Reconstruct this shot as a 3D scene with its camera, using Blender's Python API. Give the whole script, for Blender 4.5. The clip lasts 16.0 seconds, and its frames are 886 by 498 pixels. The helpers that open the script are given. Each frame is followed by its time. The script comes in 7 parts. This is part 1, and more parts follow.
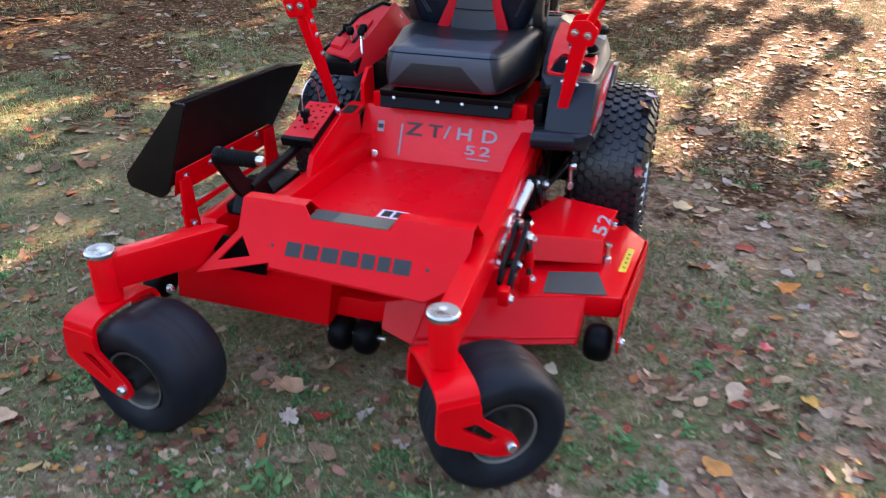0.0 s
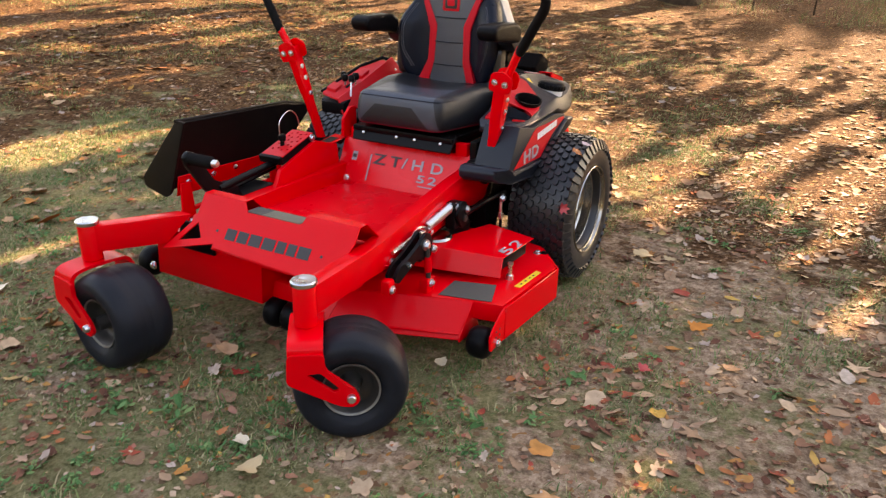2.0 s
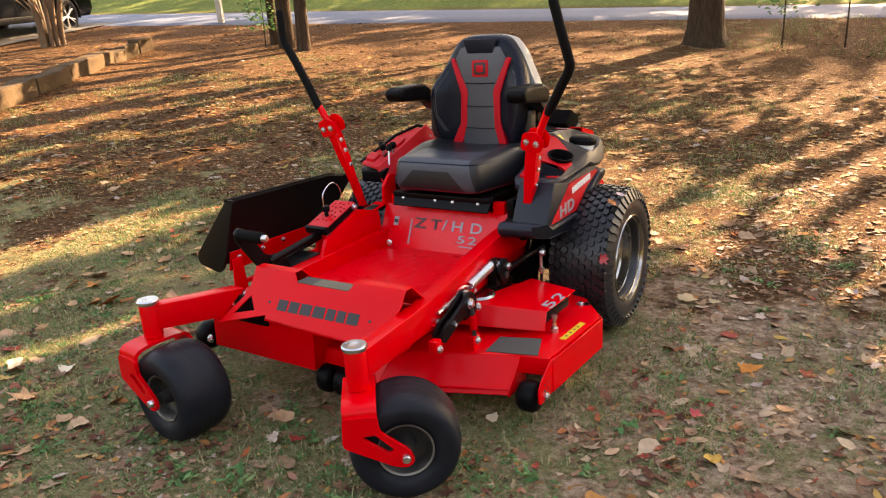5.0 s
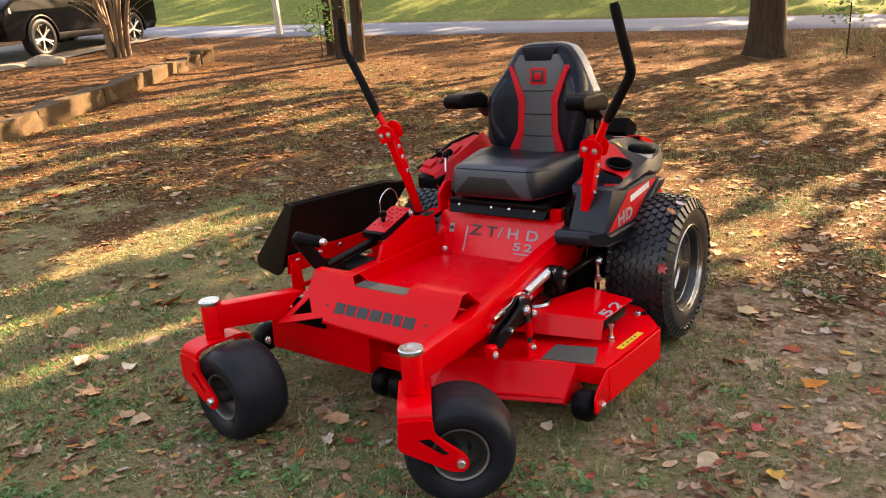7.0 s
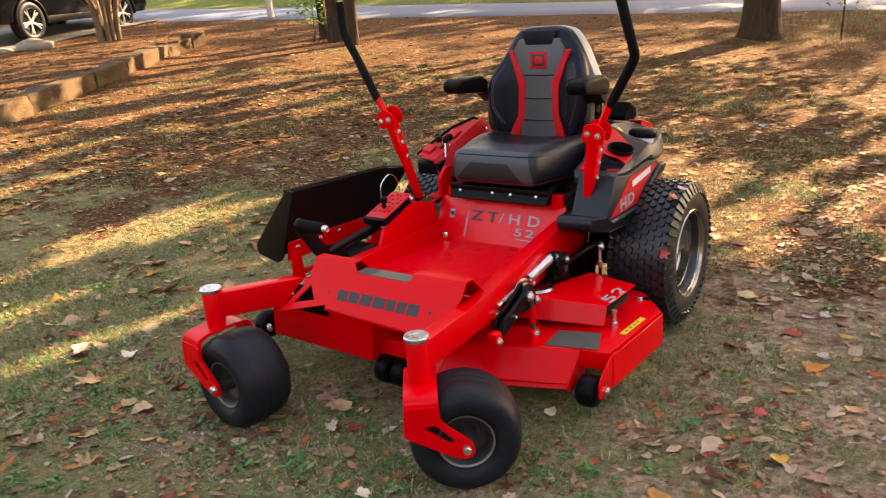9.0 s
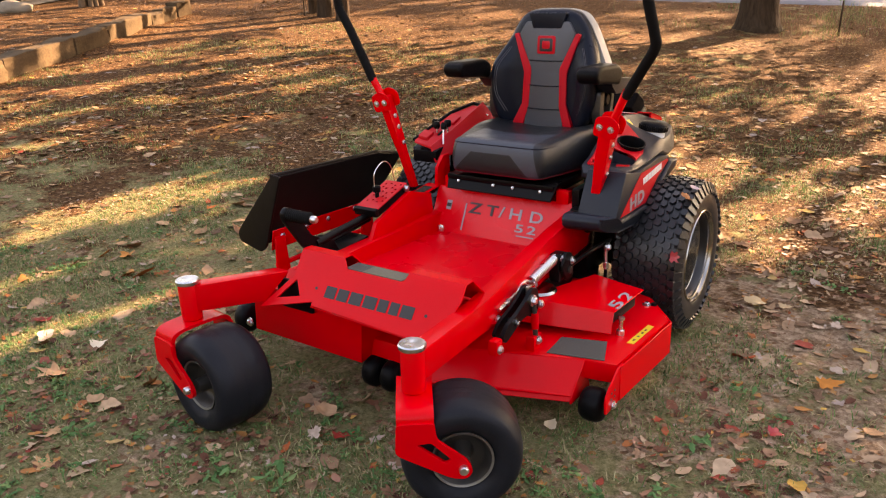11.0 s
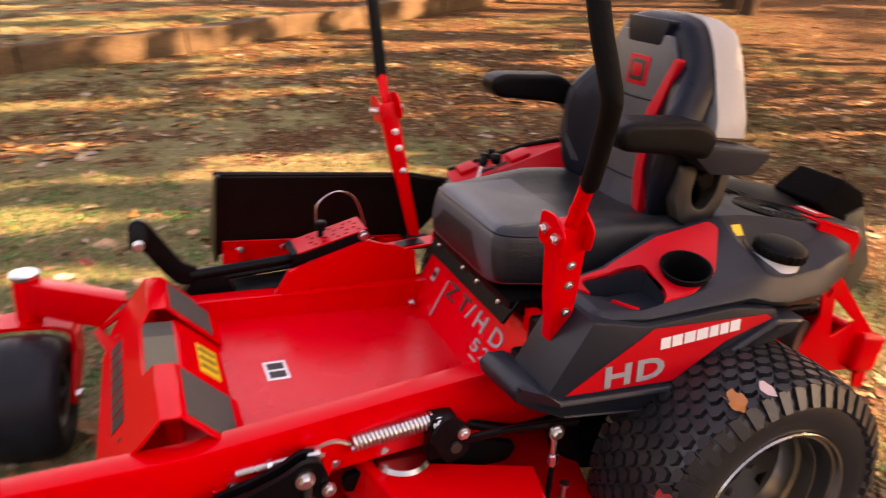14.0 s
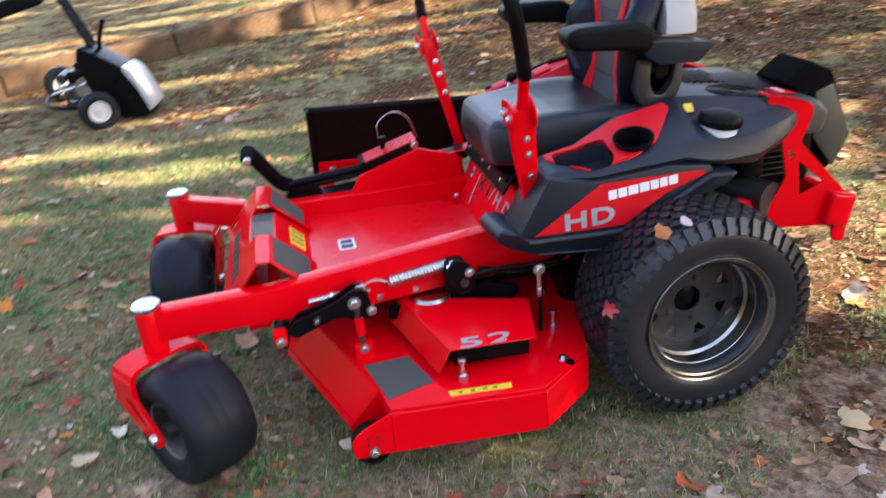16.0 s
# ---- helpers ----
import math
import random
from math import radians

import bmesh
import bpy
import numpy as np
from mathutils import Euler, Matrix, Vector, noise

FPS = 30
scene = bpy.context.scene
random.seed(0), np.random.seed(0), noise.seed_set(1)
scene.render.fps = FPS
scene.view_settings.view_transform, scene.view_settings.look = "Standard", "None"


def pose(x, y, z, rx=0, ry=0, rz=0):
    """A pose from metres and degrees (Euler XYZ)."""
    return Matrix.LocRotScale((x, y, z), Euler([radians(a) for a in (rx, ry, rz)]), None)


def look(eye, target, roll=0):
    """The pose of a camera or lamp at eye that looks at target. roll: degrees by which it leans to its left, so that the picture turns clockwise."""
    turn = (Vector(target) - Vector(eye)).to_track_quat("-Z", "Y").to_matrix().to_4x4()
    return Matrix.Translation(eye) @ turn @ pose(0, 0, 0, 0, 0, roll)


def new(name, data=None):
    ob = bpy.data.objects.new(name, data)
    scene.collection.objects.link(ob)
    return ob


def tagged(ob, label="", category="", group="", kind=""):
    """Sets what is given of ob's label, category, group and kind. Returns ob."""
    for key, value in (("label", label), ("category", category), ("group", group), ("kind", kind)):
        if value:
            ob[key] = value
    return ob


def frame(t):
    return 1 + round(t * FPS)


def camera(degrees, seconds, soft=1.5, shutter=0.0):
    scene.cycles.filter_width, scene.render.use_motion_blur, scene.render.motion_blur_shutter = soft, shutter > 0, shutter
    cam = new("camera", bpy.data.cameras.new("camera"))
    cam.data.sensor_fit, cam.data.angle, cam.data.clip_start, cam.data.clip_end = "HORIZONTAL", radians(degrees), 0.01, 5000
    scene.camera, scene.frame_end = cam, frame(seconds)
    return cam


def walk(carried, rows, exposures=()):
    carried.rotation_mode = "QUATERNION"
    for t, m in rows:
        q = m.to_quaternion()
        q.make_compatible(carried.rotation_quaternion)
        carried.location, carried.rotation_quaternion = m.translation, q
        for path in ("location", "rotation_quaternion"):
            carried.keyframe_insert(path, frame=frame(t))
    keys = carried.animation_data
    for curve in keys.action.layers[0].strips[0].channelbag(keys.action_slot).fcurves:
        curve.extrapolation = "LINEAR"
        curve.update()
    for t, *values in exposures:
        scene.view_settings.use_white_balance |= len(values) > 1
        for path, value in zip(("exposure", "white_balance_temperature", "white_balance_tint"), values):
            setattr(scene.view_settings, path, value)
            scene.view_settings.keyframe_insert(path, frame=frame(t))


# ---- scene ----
cam = camera(60.3, 16.0, soft=1.1, shutter=0.5)
PATH = [
    (0, (0.727, -2.649, 1.267), (0.178, -0.959, 0.349), 0.3),
    (0.5, (0.937, -2.77, 1.27), (0.335, -1.1, 0.347), 2.1),
    (1, (1.254, -2.783, 1.242), (0.354, -1.209, 0.398), 3.9),
    (1.5, (1.454, -2.806, 1.259), (0.469, -1.258, 0.463), 1.5),
    (2, (1.507, -2.789, 1.262), (0.61, -1.167, 0.512), 1.2),
    (2.5, (1.53, -2.813, 1.271), (0.612, -1.184, 0.561), 0.0),
    (3, (1.548, -2.844, 1.273), (0.588, -1.226, 0.593), -0.6),
    (3.5, (1.559, -2.858, 1.285), (0.597, -1.225, 0.646), -1.5),
    (3.7, (1.561, -2.855, 1.295), (0.614, -1.209, 0.667), -1.9),
    (6, (1.537, -2.839, 1.292), (0.448, -1.269, 0.701), -4.2),
    (6.5, (1.539, -2.846, 1.281), (0.435, -1.284, 0.697), -3.5),
    (7, (1.532, -2.86, 1.281), (0.398, -1.315, 0.708), -3.9),
    (7.5, (1.527, -2.86, 1.278), (0.405, -1.313, 0.69), -4.6),
    (8, (1.52, -2.856, 1.278), (0.421, -1.296, 0.678), -4.6),
    (8.5, (1.505, -2.877, 1.284), (0.339, -1.371, 0.673), -4.7),
    (9, (1.496, -2.868, 1.287), (0.384, -1.324, 0.673), -4.0),
    (9.5, (1.438, -2.865, 1.295), (0.392, -1.271, 0.692), -1.3),
    (9.7, (1.431, -2.868, 1.293), (0.38, -1.273, 0.7), -1.2),
    (11.8, (1.293, -2.524, 1.265), (0.232, -1.003, 0.516), -2.6),
    (12, (1.288, -2.442, 1.262), (0.235, -0.923, 0.497), -4.1),
    (12.5, (1.381, -2.064, 1.279), (0.218, -0.679, 0.425), -4.3),
    (13, (1.375, -1.782, 1.303), (0.143, -0.445, 0.471), 0.9),
    (13.5, (1.369, -1.437, 1.269), (0.016, -0.22, 0.438), 2.4),
    (14, (1.479, -1.114, 1.26), (-0.231, -0.372, 0.534), 4.1),
    (14.5, (1.761, -1.048, 1.247), (0.002, -0.597, 0.409), 2.6),
    (15, (2.018, -0.917, 1.238), (0.271, -0.599, 0.319), 0.7),
    (15.5, (2.14, -0.862, 1.269), (0.384, -0.681, 0.329), -2.9),
    (16, (2.125, -0.957, 1.304), (0.34, -0.621, 0.467), -4.6),
]
walk(cam, [(t, look(eye, target, roll)) for t, eye, target, roll in PATH], [(0.0, 3.2, 7100, 20), (0.5, 3.36, 7100, 16), (0.7, 3.33, 8000, 16), (1.3, 3.2, 9900, 23), (9.5, 3.07, 11200, 24), (12.0, 3.08, 12200, 36), (13.5, 3.0, 15200, 44), (14.3, 3.1, 11500, 38), (15.0, 3.32, 7500, 23), (15.5, 3.42, 5900, 11), (16.0, 3.27, 7400, 22)])
# ---- light ----
SUN_AZ = (0.20, 0.98)       # towards the sun, on the ground
SUN_EL = 27.0
world = bpy.data.worlds.new("sky")
scene.world = world
world.use_nodes = True
wn = world.node_tree.nodes
wn.clear()
sky = wn.new("ShaderNodeTexSky")
sky.sky_type = "NISHITA"
sky.sun_disc = False
sky.sun_elevation = radians(SUN_EL)
sky.sun_rotation = math.atan2(SUN_AZ[0], SUN_AZ[1])
bg = wn.new("ShaderNodeBackground")
bg.inputs[1].default_value = 0.12
wo = wn.new("ShaderNodeOutputWorld")
world.node_tree.links.new(sky.outputs[0], bg.inputs[0])
world.node_tree.links.new(bg.outputs[0], wo.inputs[0])
sun = new("sun", bpy.data.lights.new("sun", "SUN"))
sun.data.energy = 4.4
sun.data.angle = radians(0.5)
sun.data.color = (1.0, 0.90, 0.74)
_az = Vector((SUN_AZ[0], SUN_AZ[1], 0)).normalized() * math.cos(radians(SUN_EL))
sun.matrix_world = look((_az.x * 40, _az.y * 40, 40 * math.sin(radians(SUN_EL))), (0, 0, 0))



# ---- materials ----
def material(name, base, rough=0.5, metal=0.0, coat=0.0, var=0.12, scale=9.0, bump=0.0, bump_scale=160.0,
             spec=0.5, fine=0.06, rough_var=0.1, dust=0.0, dust_col=(0.25, 0.17, 0.11), upright=1.0):
    """Principled surface with two scales of tone variation, roughness wear, relief and a thin uneven dust."""
    m = bpy.data.materials.new(name)
    m.use_nodes = True
    nt = m.node_tree
    b = nt.nodes["Principled BSDF"]
    co = nt.nodes.new("ShaderNodeTexCoord")
    n1 = nt.nodes.new("ShaderNodeTexNoise")
    n1.inputs["Scale"].default_value, n1.inputs["Detail"].default_value = scale, 4
    n2 = nt.nodes.new("ShaderNodeTexNoise")
    n2.inputs["Scale"].default_value, n2.inputs["Detail"].default_value = bump_scale, 3
    mp = nt.nodes.new("ShaderNodeMapping")
    mp.inputs["Scale"].default_value = (1, 1, upright)
    nt.links.new(co.outputs["Object"], mp.inputs["Vector"])
    for n in (n1, n2):
        nt.links.new(mp.outputs[0], n.inputs["Vector"])
    mix = nt.nodes.new("ShaderNodeMix")
    mix.data_type = "RGBA"
    mix.inputs[6].default_value = (*[c * (1 - var) for c in base], 1)
    mix.inputs[7].default_value = (*[min(1, c * (1 + var)) for c in base], 1)
    nt.links.new(n1.outputs["Fac"], mix.inputs[0])
    mix2 = nt.nodes.new("ShaderNodeMix")
    mix2.data_type, mix2.blend_type = "RGBA", "OVERLAY"
    mix2.inputs[0].default_value = fine
    nt.links.new(mix.outputs[2], mix2.inputs[6])
    nt.links.new(n2.outputs["Fac"], mix2.inputs[7])
    out = mix2.outputs[2]
    if dust:
        n3 = nt.nodes.new("ShaderNodeTexNoise")
        n3.inputs["Scale"].default_value, n3.inputs["Detail"].default_value = 14, 8
        nt.links.new(co.outputs["Object"], n3.inputs["Vector"])
        rp = nt.nodes.new("ShaderNodeMapRange")
        rp.inputs[1].default_value, rp.inputs[2].default_value = 0.45, 0.8
        rp.inputs[3].default_value, rp.inputs[4].default_value = dust * 0.2, dust
        nt.links.new(n3.outputs["Fac"], rp.inputs[0])
        mix3 = nt.nodes.new("ShaderNodeMix")
        mix3.data_type = "RGBA"
        nt.links.new(rp.outputs[0], mix3.inputs[0])
        nt.links.new(out, mix3.inputs[6])
        mix3.inputs[7].default_value = (*dust_col, 1)
        out = mix3.outputs[2]
    nt.links.new(out, b.inputs["Base Color"])
    rr = nt.nodes.new("ShaderNodeMapRange")
    rr.inputs[3].default_value, rr.inputs[4].default_value = max(0.02, rough - rough_var), min(1, rough + rough_var)
    nt.links.new(n1.outputs["Fac"], rr.inputs[0])
    nt.links.new(rr.outputs[0], b.inputs["Roughness"])
    b.inputs["Metallic"].default_value = metal
    b.inputs["Coat Weight"].default_value = coat
    b.inputs["Coat Roughness"].default_value = 0.16
    b.inputs["Specular IOR Level"].default_value = spec
    if bump:
        bp = nt.nodes.new("ShaderNodeBump")
        bp.inputs["Strength"].default_value, bp.inputs["Distance"].default_value = bump, 0.004 if upright == 1.0 else 0.03
        nt.links.new(n2.outputs["Fac"], bp.inputs["Height"])
        nt.links.new(bp.outputs[0], b.inputs["Normal"])
    return m


RED = material("red_enamel", (0.74, 0.0016, 0.006), 0.22, spec=0.15, coat=0.0, var=0.05, bump=0.02, bump_scale=260, fine=0.02, dust=0.012)
RED_FLOOR = material("worn_red_enamel", (0.76, 0.0018, 0.008), 0.28, spec=0.24, coat=0.08, var=0.06, bump=0.03, fine=0.03, dust=0.03)
RED_PLASTIC = material("red_plastic", (0.58, 0.003, 0.008), 0.45, spec=0.3, var=0.05, bump=0.05)
BLACK = material("black_enamel", (0.003, 0.003, 0.0035), 0.30, var=0.2, bump=0.04, dust=0.004, spec=0.09)
PLASTIC = material("charcoal_plastic", (0.0090, 0.0122, 0.0190), 0.40, var=0.15, bump=0.06, bump_scale=420, dust=0.005, spec=0.25)
PLASTIC_D = material("black_plastic", (0.003, 0.003, 0.0035), 0.42, var=0.15, bump=0.12, bump_scale=380, spec=0.08)
FOAM = material("black_foam_grip", (0.004, 0.004, 0.004), 0.7, var=0.15, bump=0.25, bump_scale=500, spec=0.08)
VINYL = material("black_vinyl", (0.0040, 0.0062, 0.0125), 0.32, var=0.15, spec=0.16, bump=0.18, bump_scale=520)
VINYL_G = material("grey_vinyl", (0.046, 0.050, 0.060), 0.34, var=0.12, bump=0.22, bump_scale=520)
SHELL_G = material("light_grey_plastic", (0.33, 0.325, 0.31), 0.45, var=0.1, bump=0.08, bump_scale=300)
VINYL_T = material("dark_grey_vinyl", (0.038, 0.045, 0.058), 0.36, spec=0.4, var=0.12, bump=0.2, bump_scale=520)
VINYL_S = material("black_textured_vinyl", (0.0085, 0.0100, 0.0125), 0.38, var=0.2, spec=0.36, bump=0.3, bump_scale=420)
PIPING = material("dark_red_piping", (0.16, 0.004, 0.010), 0.45, spec=0.2)
VINYL_R = material("red_vinyl", (0.52, 0.0035, 0.012), 0.45, spec=0.2, var=0.06, bump=0.2, bump_scale=520)
RUBBER = material("tyre_rubber", (0.0095, 0.011, 0.0145), 0.44, var=0.25, scale=14, bump=0.15, spec=0.13, dust=0.08, dust_col=(0.036, 0.038, 0.046))
TREAD = material("dusty_drive_tyre", (0.0105, 0.0115, 0.014), 0.36, var=0.3, scale=11, bump=0.12, spec=0.44, dust=0.10, dust_col=(0.060, 0.058, 0.058))
CHUTE = material("black_rubber_chute", (0.0060, 0.0042, 0.0040), 0.42, var=0.25, bump=0.12, spec=0.14, dust=0.02)
SOOT = material("sooty_black_sheet", (0.004, 0.0032, 0.003), 0.85, var=0.3, bump=0.1, spec=0.03)
STEEL = material("bare_steel_rim", (0.36, 0.345, 0.32), 0.24, metal=1.0, var=0.15, bump=0.06, dust=0.05)
RIM_D = material("dark_painted_rim", (0.030, 0.030, 0.030), 0.4, metal=0.4, var=0.2, dust=0.15)
ZINC = material("zinc_plate", (0.62, 0.63, 0.64), 0.28, metal=1.0, var=0.1, bump=0.03)
GRIP = material("grip_tape", (0.060, 0.058, 0.050), 0.9, var=0.1, bump=0.5, bump_scale=900, fine=0.3)
GRIP_L = material("worn_grip_tape", (0.13, 0.115, 0.080), 0.9, var=0.15, bump=0.5, bump_scale=900, fine=0.3)
RIM_E = material("worn_rim_edge", (0.20, 0.20, 0.19), 0.45, metal=0.7, var=0.3, dust=0.2)
YELLOW = material("yellow_label", (0.75, 0.50, 0.03), 0.45, var=0.05)
WHITE = material("white_print", (0.70, 0.70, 0.70), 0.45, var=0.05)
SILVER = material("silver_print", (0.28, 0.275, 0.29), 0.4, var=0.05)
INK = material("dark_print", (0.012, 0.010, 0.010), 0.5, var=0.1)


# ---- building helpers ----
def smooth(bm, angle=38):
    for f in bm.faces:
        f.smooth = True
    lim = radians(angle)
    for e in bm.edges:
        if len(e.link_faces) == 2 and e.calc_face_angle(0) > lim:
            e.smooth = False


def mesh_of(name, bm, mat, angle=38):
    bmesh.ops.recalc_face_normals(bm, faces=bm.faces)
    smooth(bm, angle)
    me = bpy.data.meshes.new(name)
    bm.to_mesh(me)
    bm.free()
    for m in (mat if isinstance(mat, (list, tuple)) else [mat]):
        me.materials.append(m)
    return me


def part(name, bm, mat, parent, label="", angle=38):
    ob = new(name, mesh_of(name, bm, mat, angle))
    ob.parent = parent
    if label:
        ob["label"] = label
    return ob


def thing(name, label, category, at=None, group="", kind=""):
    ob = new(name)
    ob.empty_display_size = 0.1
    if at is not None:
        ob.matrix_world = at
    return tagged(ob, label, category, group, kind)


def bevel(bm, w, seg=2, angle=30):
    es = [e for e in bm.edges if len(e.link_faces) == 2 and e.calc_face_angle(0) > radians(angle)]
    if es and w:
        bmesh.ops.bevel(bm, geom=es, offset=w, segments=seg, affect="EDGES", profile=0.6, clamp_overlap=True)
    return bm


def box(c, s, w=0.004, seg=2, rot=None):
    bm = bmesh.new()
    bmesh.ops.create_cube(bm, size=1)
    for v in bm.verts:
        v.co = Vector((v.co.x * s[0], v.co.y * s[1], v.co.z * s[2]))
    bevel(bm, min(w, min(s) * 0.45), seg)
    m = Matrix.Translation(c)
    if rot is not None:
        m = m @ pose(0, 0, 0, *rot)
    bm.transform(m)
    return bm


def prism(pts, axis, a, b, w=0.004, seg=2):
    """A polygon of (u, v) pulled along an axis from a to b. x: (y, z); y: (x, z); z: (x, y)."""
    put = {"x": lambda u, v, t: (t, u, v), "y": lambda u, v, t: (u, t, v), "z": lambda u, v, t: (u, v, t)}[axis]
    bm = bmesh.new()
    lo = [bm.verts.new(put(u, v, a)) for u, v in pts]
    hi = [bm.verts.new(put(u, v, b)) for u, v in pts]
    bm.faces.new(lo)
    bm.faces.new(list(reversed(hi)))
    n = len(pts)
    for i in range(n):
        bm.faces.new((lo[i], hi[i], hi[(i + 1) % n], lo[(i + 1) % n]))
    bmesh.ops.recalc_face_normals(bm, faces=bm.faces)
    bevel(bm, w, seg)
    return bm


def slab(pts, t, w=0.002):
    """A flat polygon of 3D corners made a sheet of thickness t, to the side away from its normal."""
    bm = bmesh.new()
    p = [Vector(q) for q in pts]
    nrm = Vector((0, 0, 0))
    for i in range(len(p)):
        nrm += p[i].cross(p[(i + 1) % len(p)])
    nrm.normalize()
    top = [bm.verts.new(q) for q in p]
    low = [bm.verts.new(q - nrm * t) for q in p]
    bm.faces.new(top)
    bm.faces.new(list(reversed(low)))
    for i in range(len(p)):
        j = (i + 1) % len(p)
        bm.faces.new((top[i], low[i], low[j], top[j]))
    bmesh.ops.recalc_face_normals(bm, faces=bm.faces)
    if w:
        bevel(bm, w, 1)
    return bm


def holed(outer, holes, axis, a, b, w=0.002):
    """A plate with openings through it: polygons in the plane of the axis."""
    from mathutils.geometry import tessellate_polygon
    loops = [outer, *holes]
    pts = [p for lp in loops for p in lp]
    tris = tessellate_polygon([[Vector((u, v, 0)) for u, v in lp] for lp in loops])
    put = {"x": lambda u, v, t: (t, u, v), "y": lambda u, v, t: (u, t, v), "z": lambda u, v, t: (u, v, t)}[axis]
    bm = bmesh.new()
    lo = [bm.verts.new(put(u, v, a)) for u, v in pts]
    hi = [bm.verts.new(put(u, v, b)) for u, v in pts]
    for i, j, k in tris:
        bm.faces.new((lo[i], lo[j], lo[k]))
        bm.faces.new((hi[k], hi[j], hi[i]))
    s = 0
    for lp in loops:
        n = len(lp)
        for i in range(n):
            j = (i + 1) % n
            bm.faces.new((lo[s + i], lo[s + j], hi[s + j], hi[s + i]))
        s += n
    bmesh.ops.recalc_face_normals(bm, faces=bm.faces)
    if w:
        es = [e for e in bm.edges if len(e.link_faces) == 2 and e.calc_face_angle(0) > radians(50)]
        bmesh.ops.bevel(bm, geom=es, offset=w, segments=1, affect="EDGES", clamp_overlap=True)
    return bm


def rounded(pts, r, n=4):
    """A 2D polygon with its corners rounded."""
    out = []
    k = len(pts)
    for i in range(k):
        p, a, b = Vector(pts[i]), Vector(pts[i - 1]), Vector(pts[(i + 1) % k])
        da, db = a - p, b - p
        rr = min(r, da.length * 0.45, db.length * 0.45)
        s, e = p + da.normalized() * rr, p + db.normalized() * rr
        for j in range(n + 1):
            t = j / n
            q = s * (1 - t) ** 2 + p * 2 * t * (1 - t) + e * t * t
            out.append((q.x, q.y))
    return out


def curve_points(pts, n=8):
    """Catmull-Rom through 3D points."""
    P = [Vector(p) for p in pts]
    P = [P[0] * 2 - P[1], *P, P[-1] * 2 - P[-2]]
    out = []
    for i in range(1, len(P) - 2):
        a, b, c, d = P[i - 1:i + 3]
        for j in range(n):
            t = j / n
            out.append(0.5 * ((2 * b) + (c - a) * t + (2 * a - 5 * b + 4 * c - d) * t * t + (3 * b - a - 3 * c + d) * t ** 3))
    out.append(P[-2])
    return out


def tube(pts, r, seg=12, caps=True, flat=1.0):
    """A round bar along 3D points; r is one radius or a radius for each point."""
    P = [Vector(p) for p in pts]
    R = r if isinstance(r, (list, tuple)) else [r] * len(P)
    bm = bmesh.new()
    rings = []
    prev = None
    for i, p in enumerate(P):
        d = (P[min(i + 1, len(P) - 1)] - P[max(i - 1, 0)]).normalized()
        if prev is None:
            u = d.orthogonal().normalized()
        else:
            u = (prev - d * prev.dot(d)).normalized()
        prev = u
        v = d.cross(u)
        rings.append([bm.verts.new(p + (u * math.cos(2 * math.pi * k / seg) + v * flat * math.sin(2 * math.pi * k / seg)) * R[i]) for k in range(seg)])
    for a, b in zip(rings, rings[1:]):
        for k in range(seg):
            bm.faces.new((a[k], a[(k + 1) % seg], b[(k + 1) % seg], b[k]))
    if caps:
        bm.faces.new(list(reversed(rings[0])))
        bm.faces.new(rings[-1])
    return bm


def lathe(prof, seg=32, m=None, closed=False):
    """A profile of (radius, height) turned round z, then placed by m."""
    bm = bmesh.new()
    rings = []
    for r, h in prof:
        if r < 1e-6:
            rings.append([bm.verts.new((0, 0, h))])
        else:
            rings.append([bm.verts.new((r * math.cos(2 * math.pi * k / seg), r * math.sin(2 * math.pi * k / seg), h)) for k in range(seg)])
    pairs = list(zip(rings, rings[1:]))
    if closed:
        pairs.append((rings[-1], rings[0]))
    for a, b in pairs:
        for k in range(seg):
            q = [a[k % len(a)], a[(k + 1) % len(a)], b[(k + 1) % len(b)], b[k % len(b)]]
            q = list(dict.fromkeys(q))
            if len(q) > 2:
                bm.faces.new(q)
    if m is not None:
        bm.transform(m)
    return bm


def merged(*bms):
    out = bmesh.new()
    for b in bms:
        me = bpy.data.meshes.new("tmp")
        b.to_mesh(me)
        b.free()
        out.from_mesh(me)
        bpy.data.meshes.remove(me)
    return out


def toward(p, d, roll=None):
    """A frame at p whose z runs along d."""
    return Matrix.Translation(p) @ Vector(d).to_track_quat("Z", "Y").to_matrix().to_4x4()


def bolt(p, d, r, parent, mat=None, name="bolt"):
    """A domed hex bolt head with a washer, at p facing d."""
    bm = lathe([(0, -0.004), (r * 1.5, -0.004), (r * 1.5, 0.0015), (r * 0.98, 0.002)], 14)
    head = lathe([(r, 0.0015), (r, r * 0.75), (r * 0.8, r * 0.95), (0, r * 0.95)], 6)
    return part(name, merged_at([bm, head], toward(p, d)), mat or ZINC, parent)


def merged_at(bms, m):
    b = merged(*bms)
    b.transform(m)
    return b


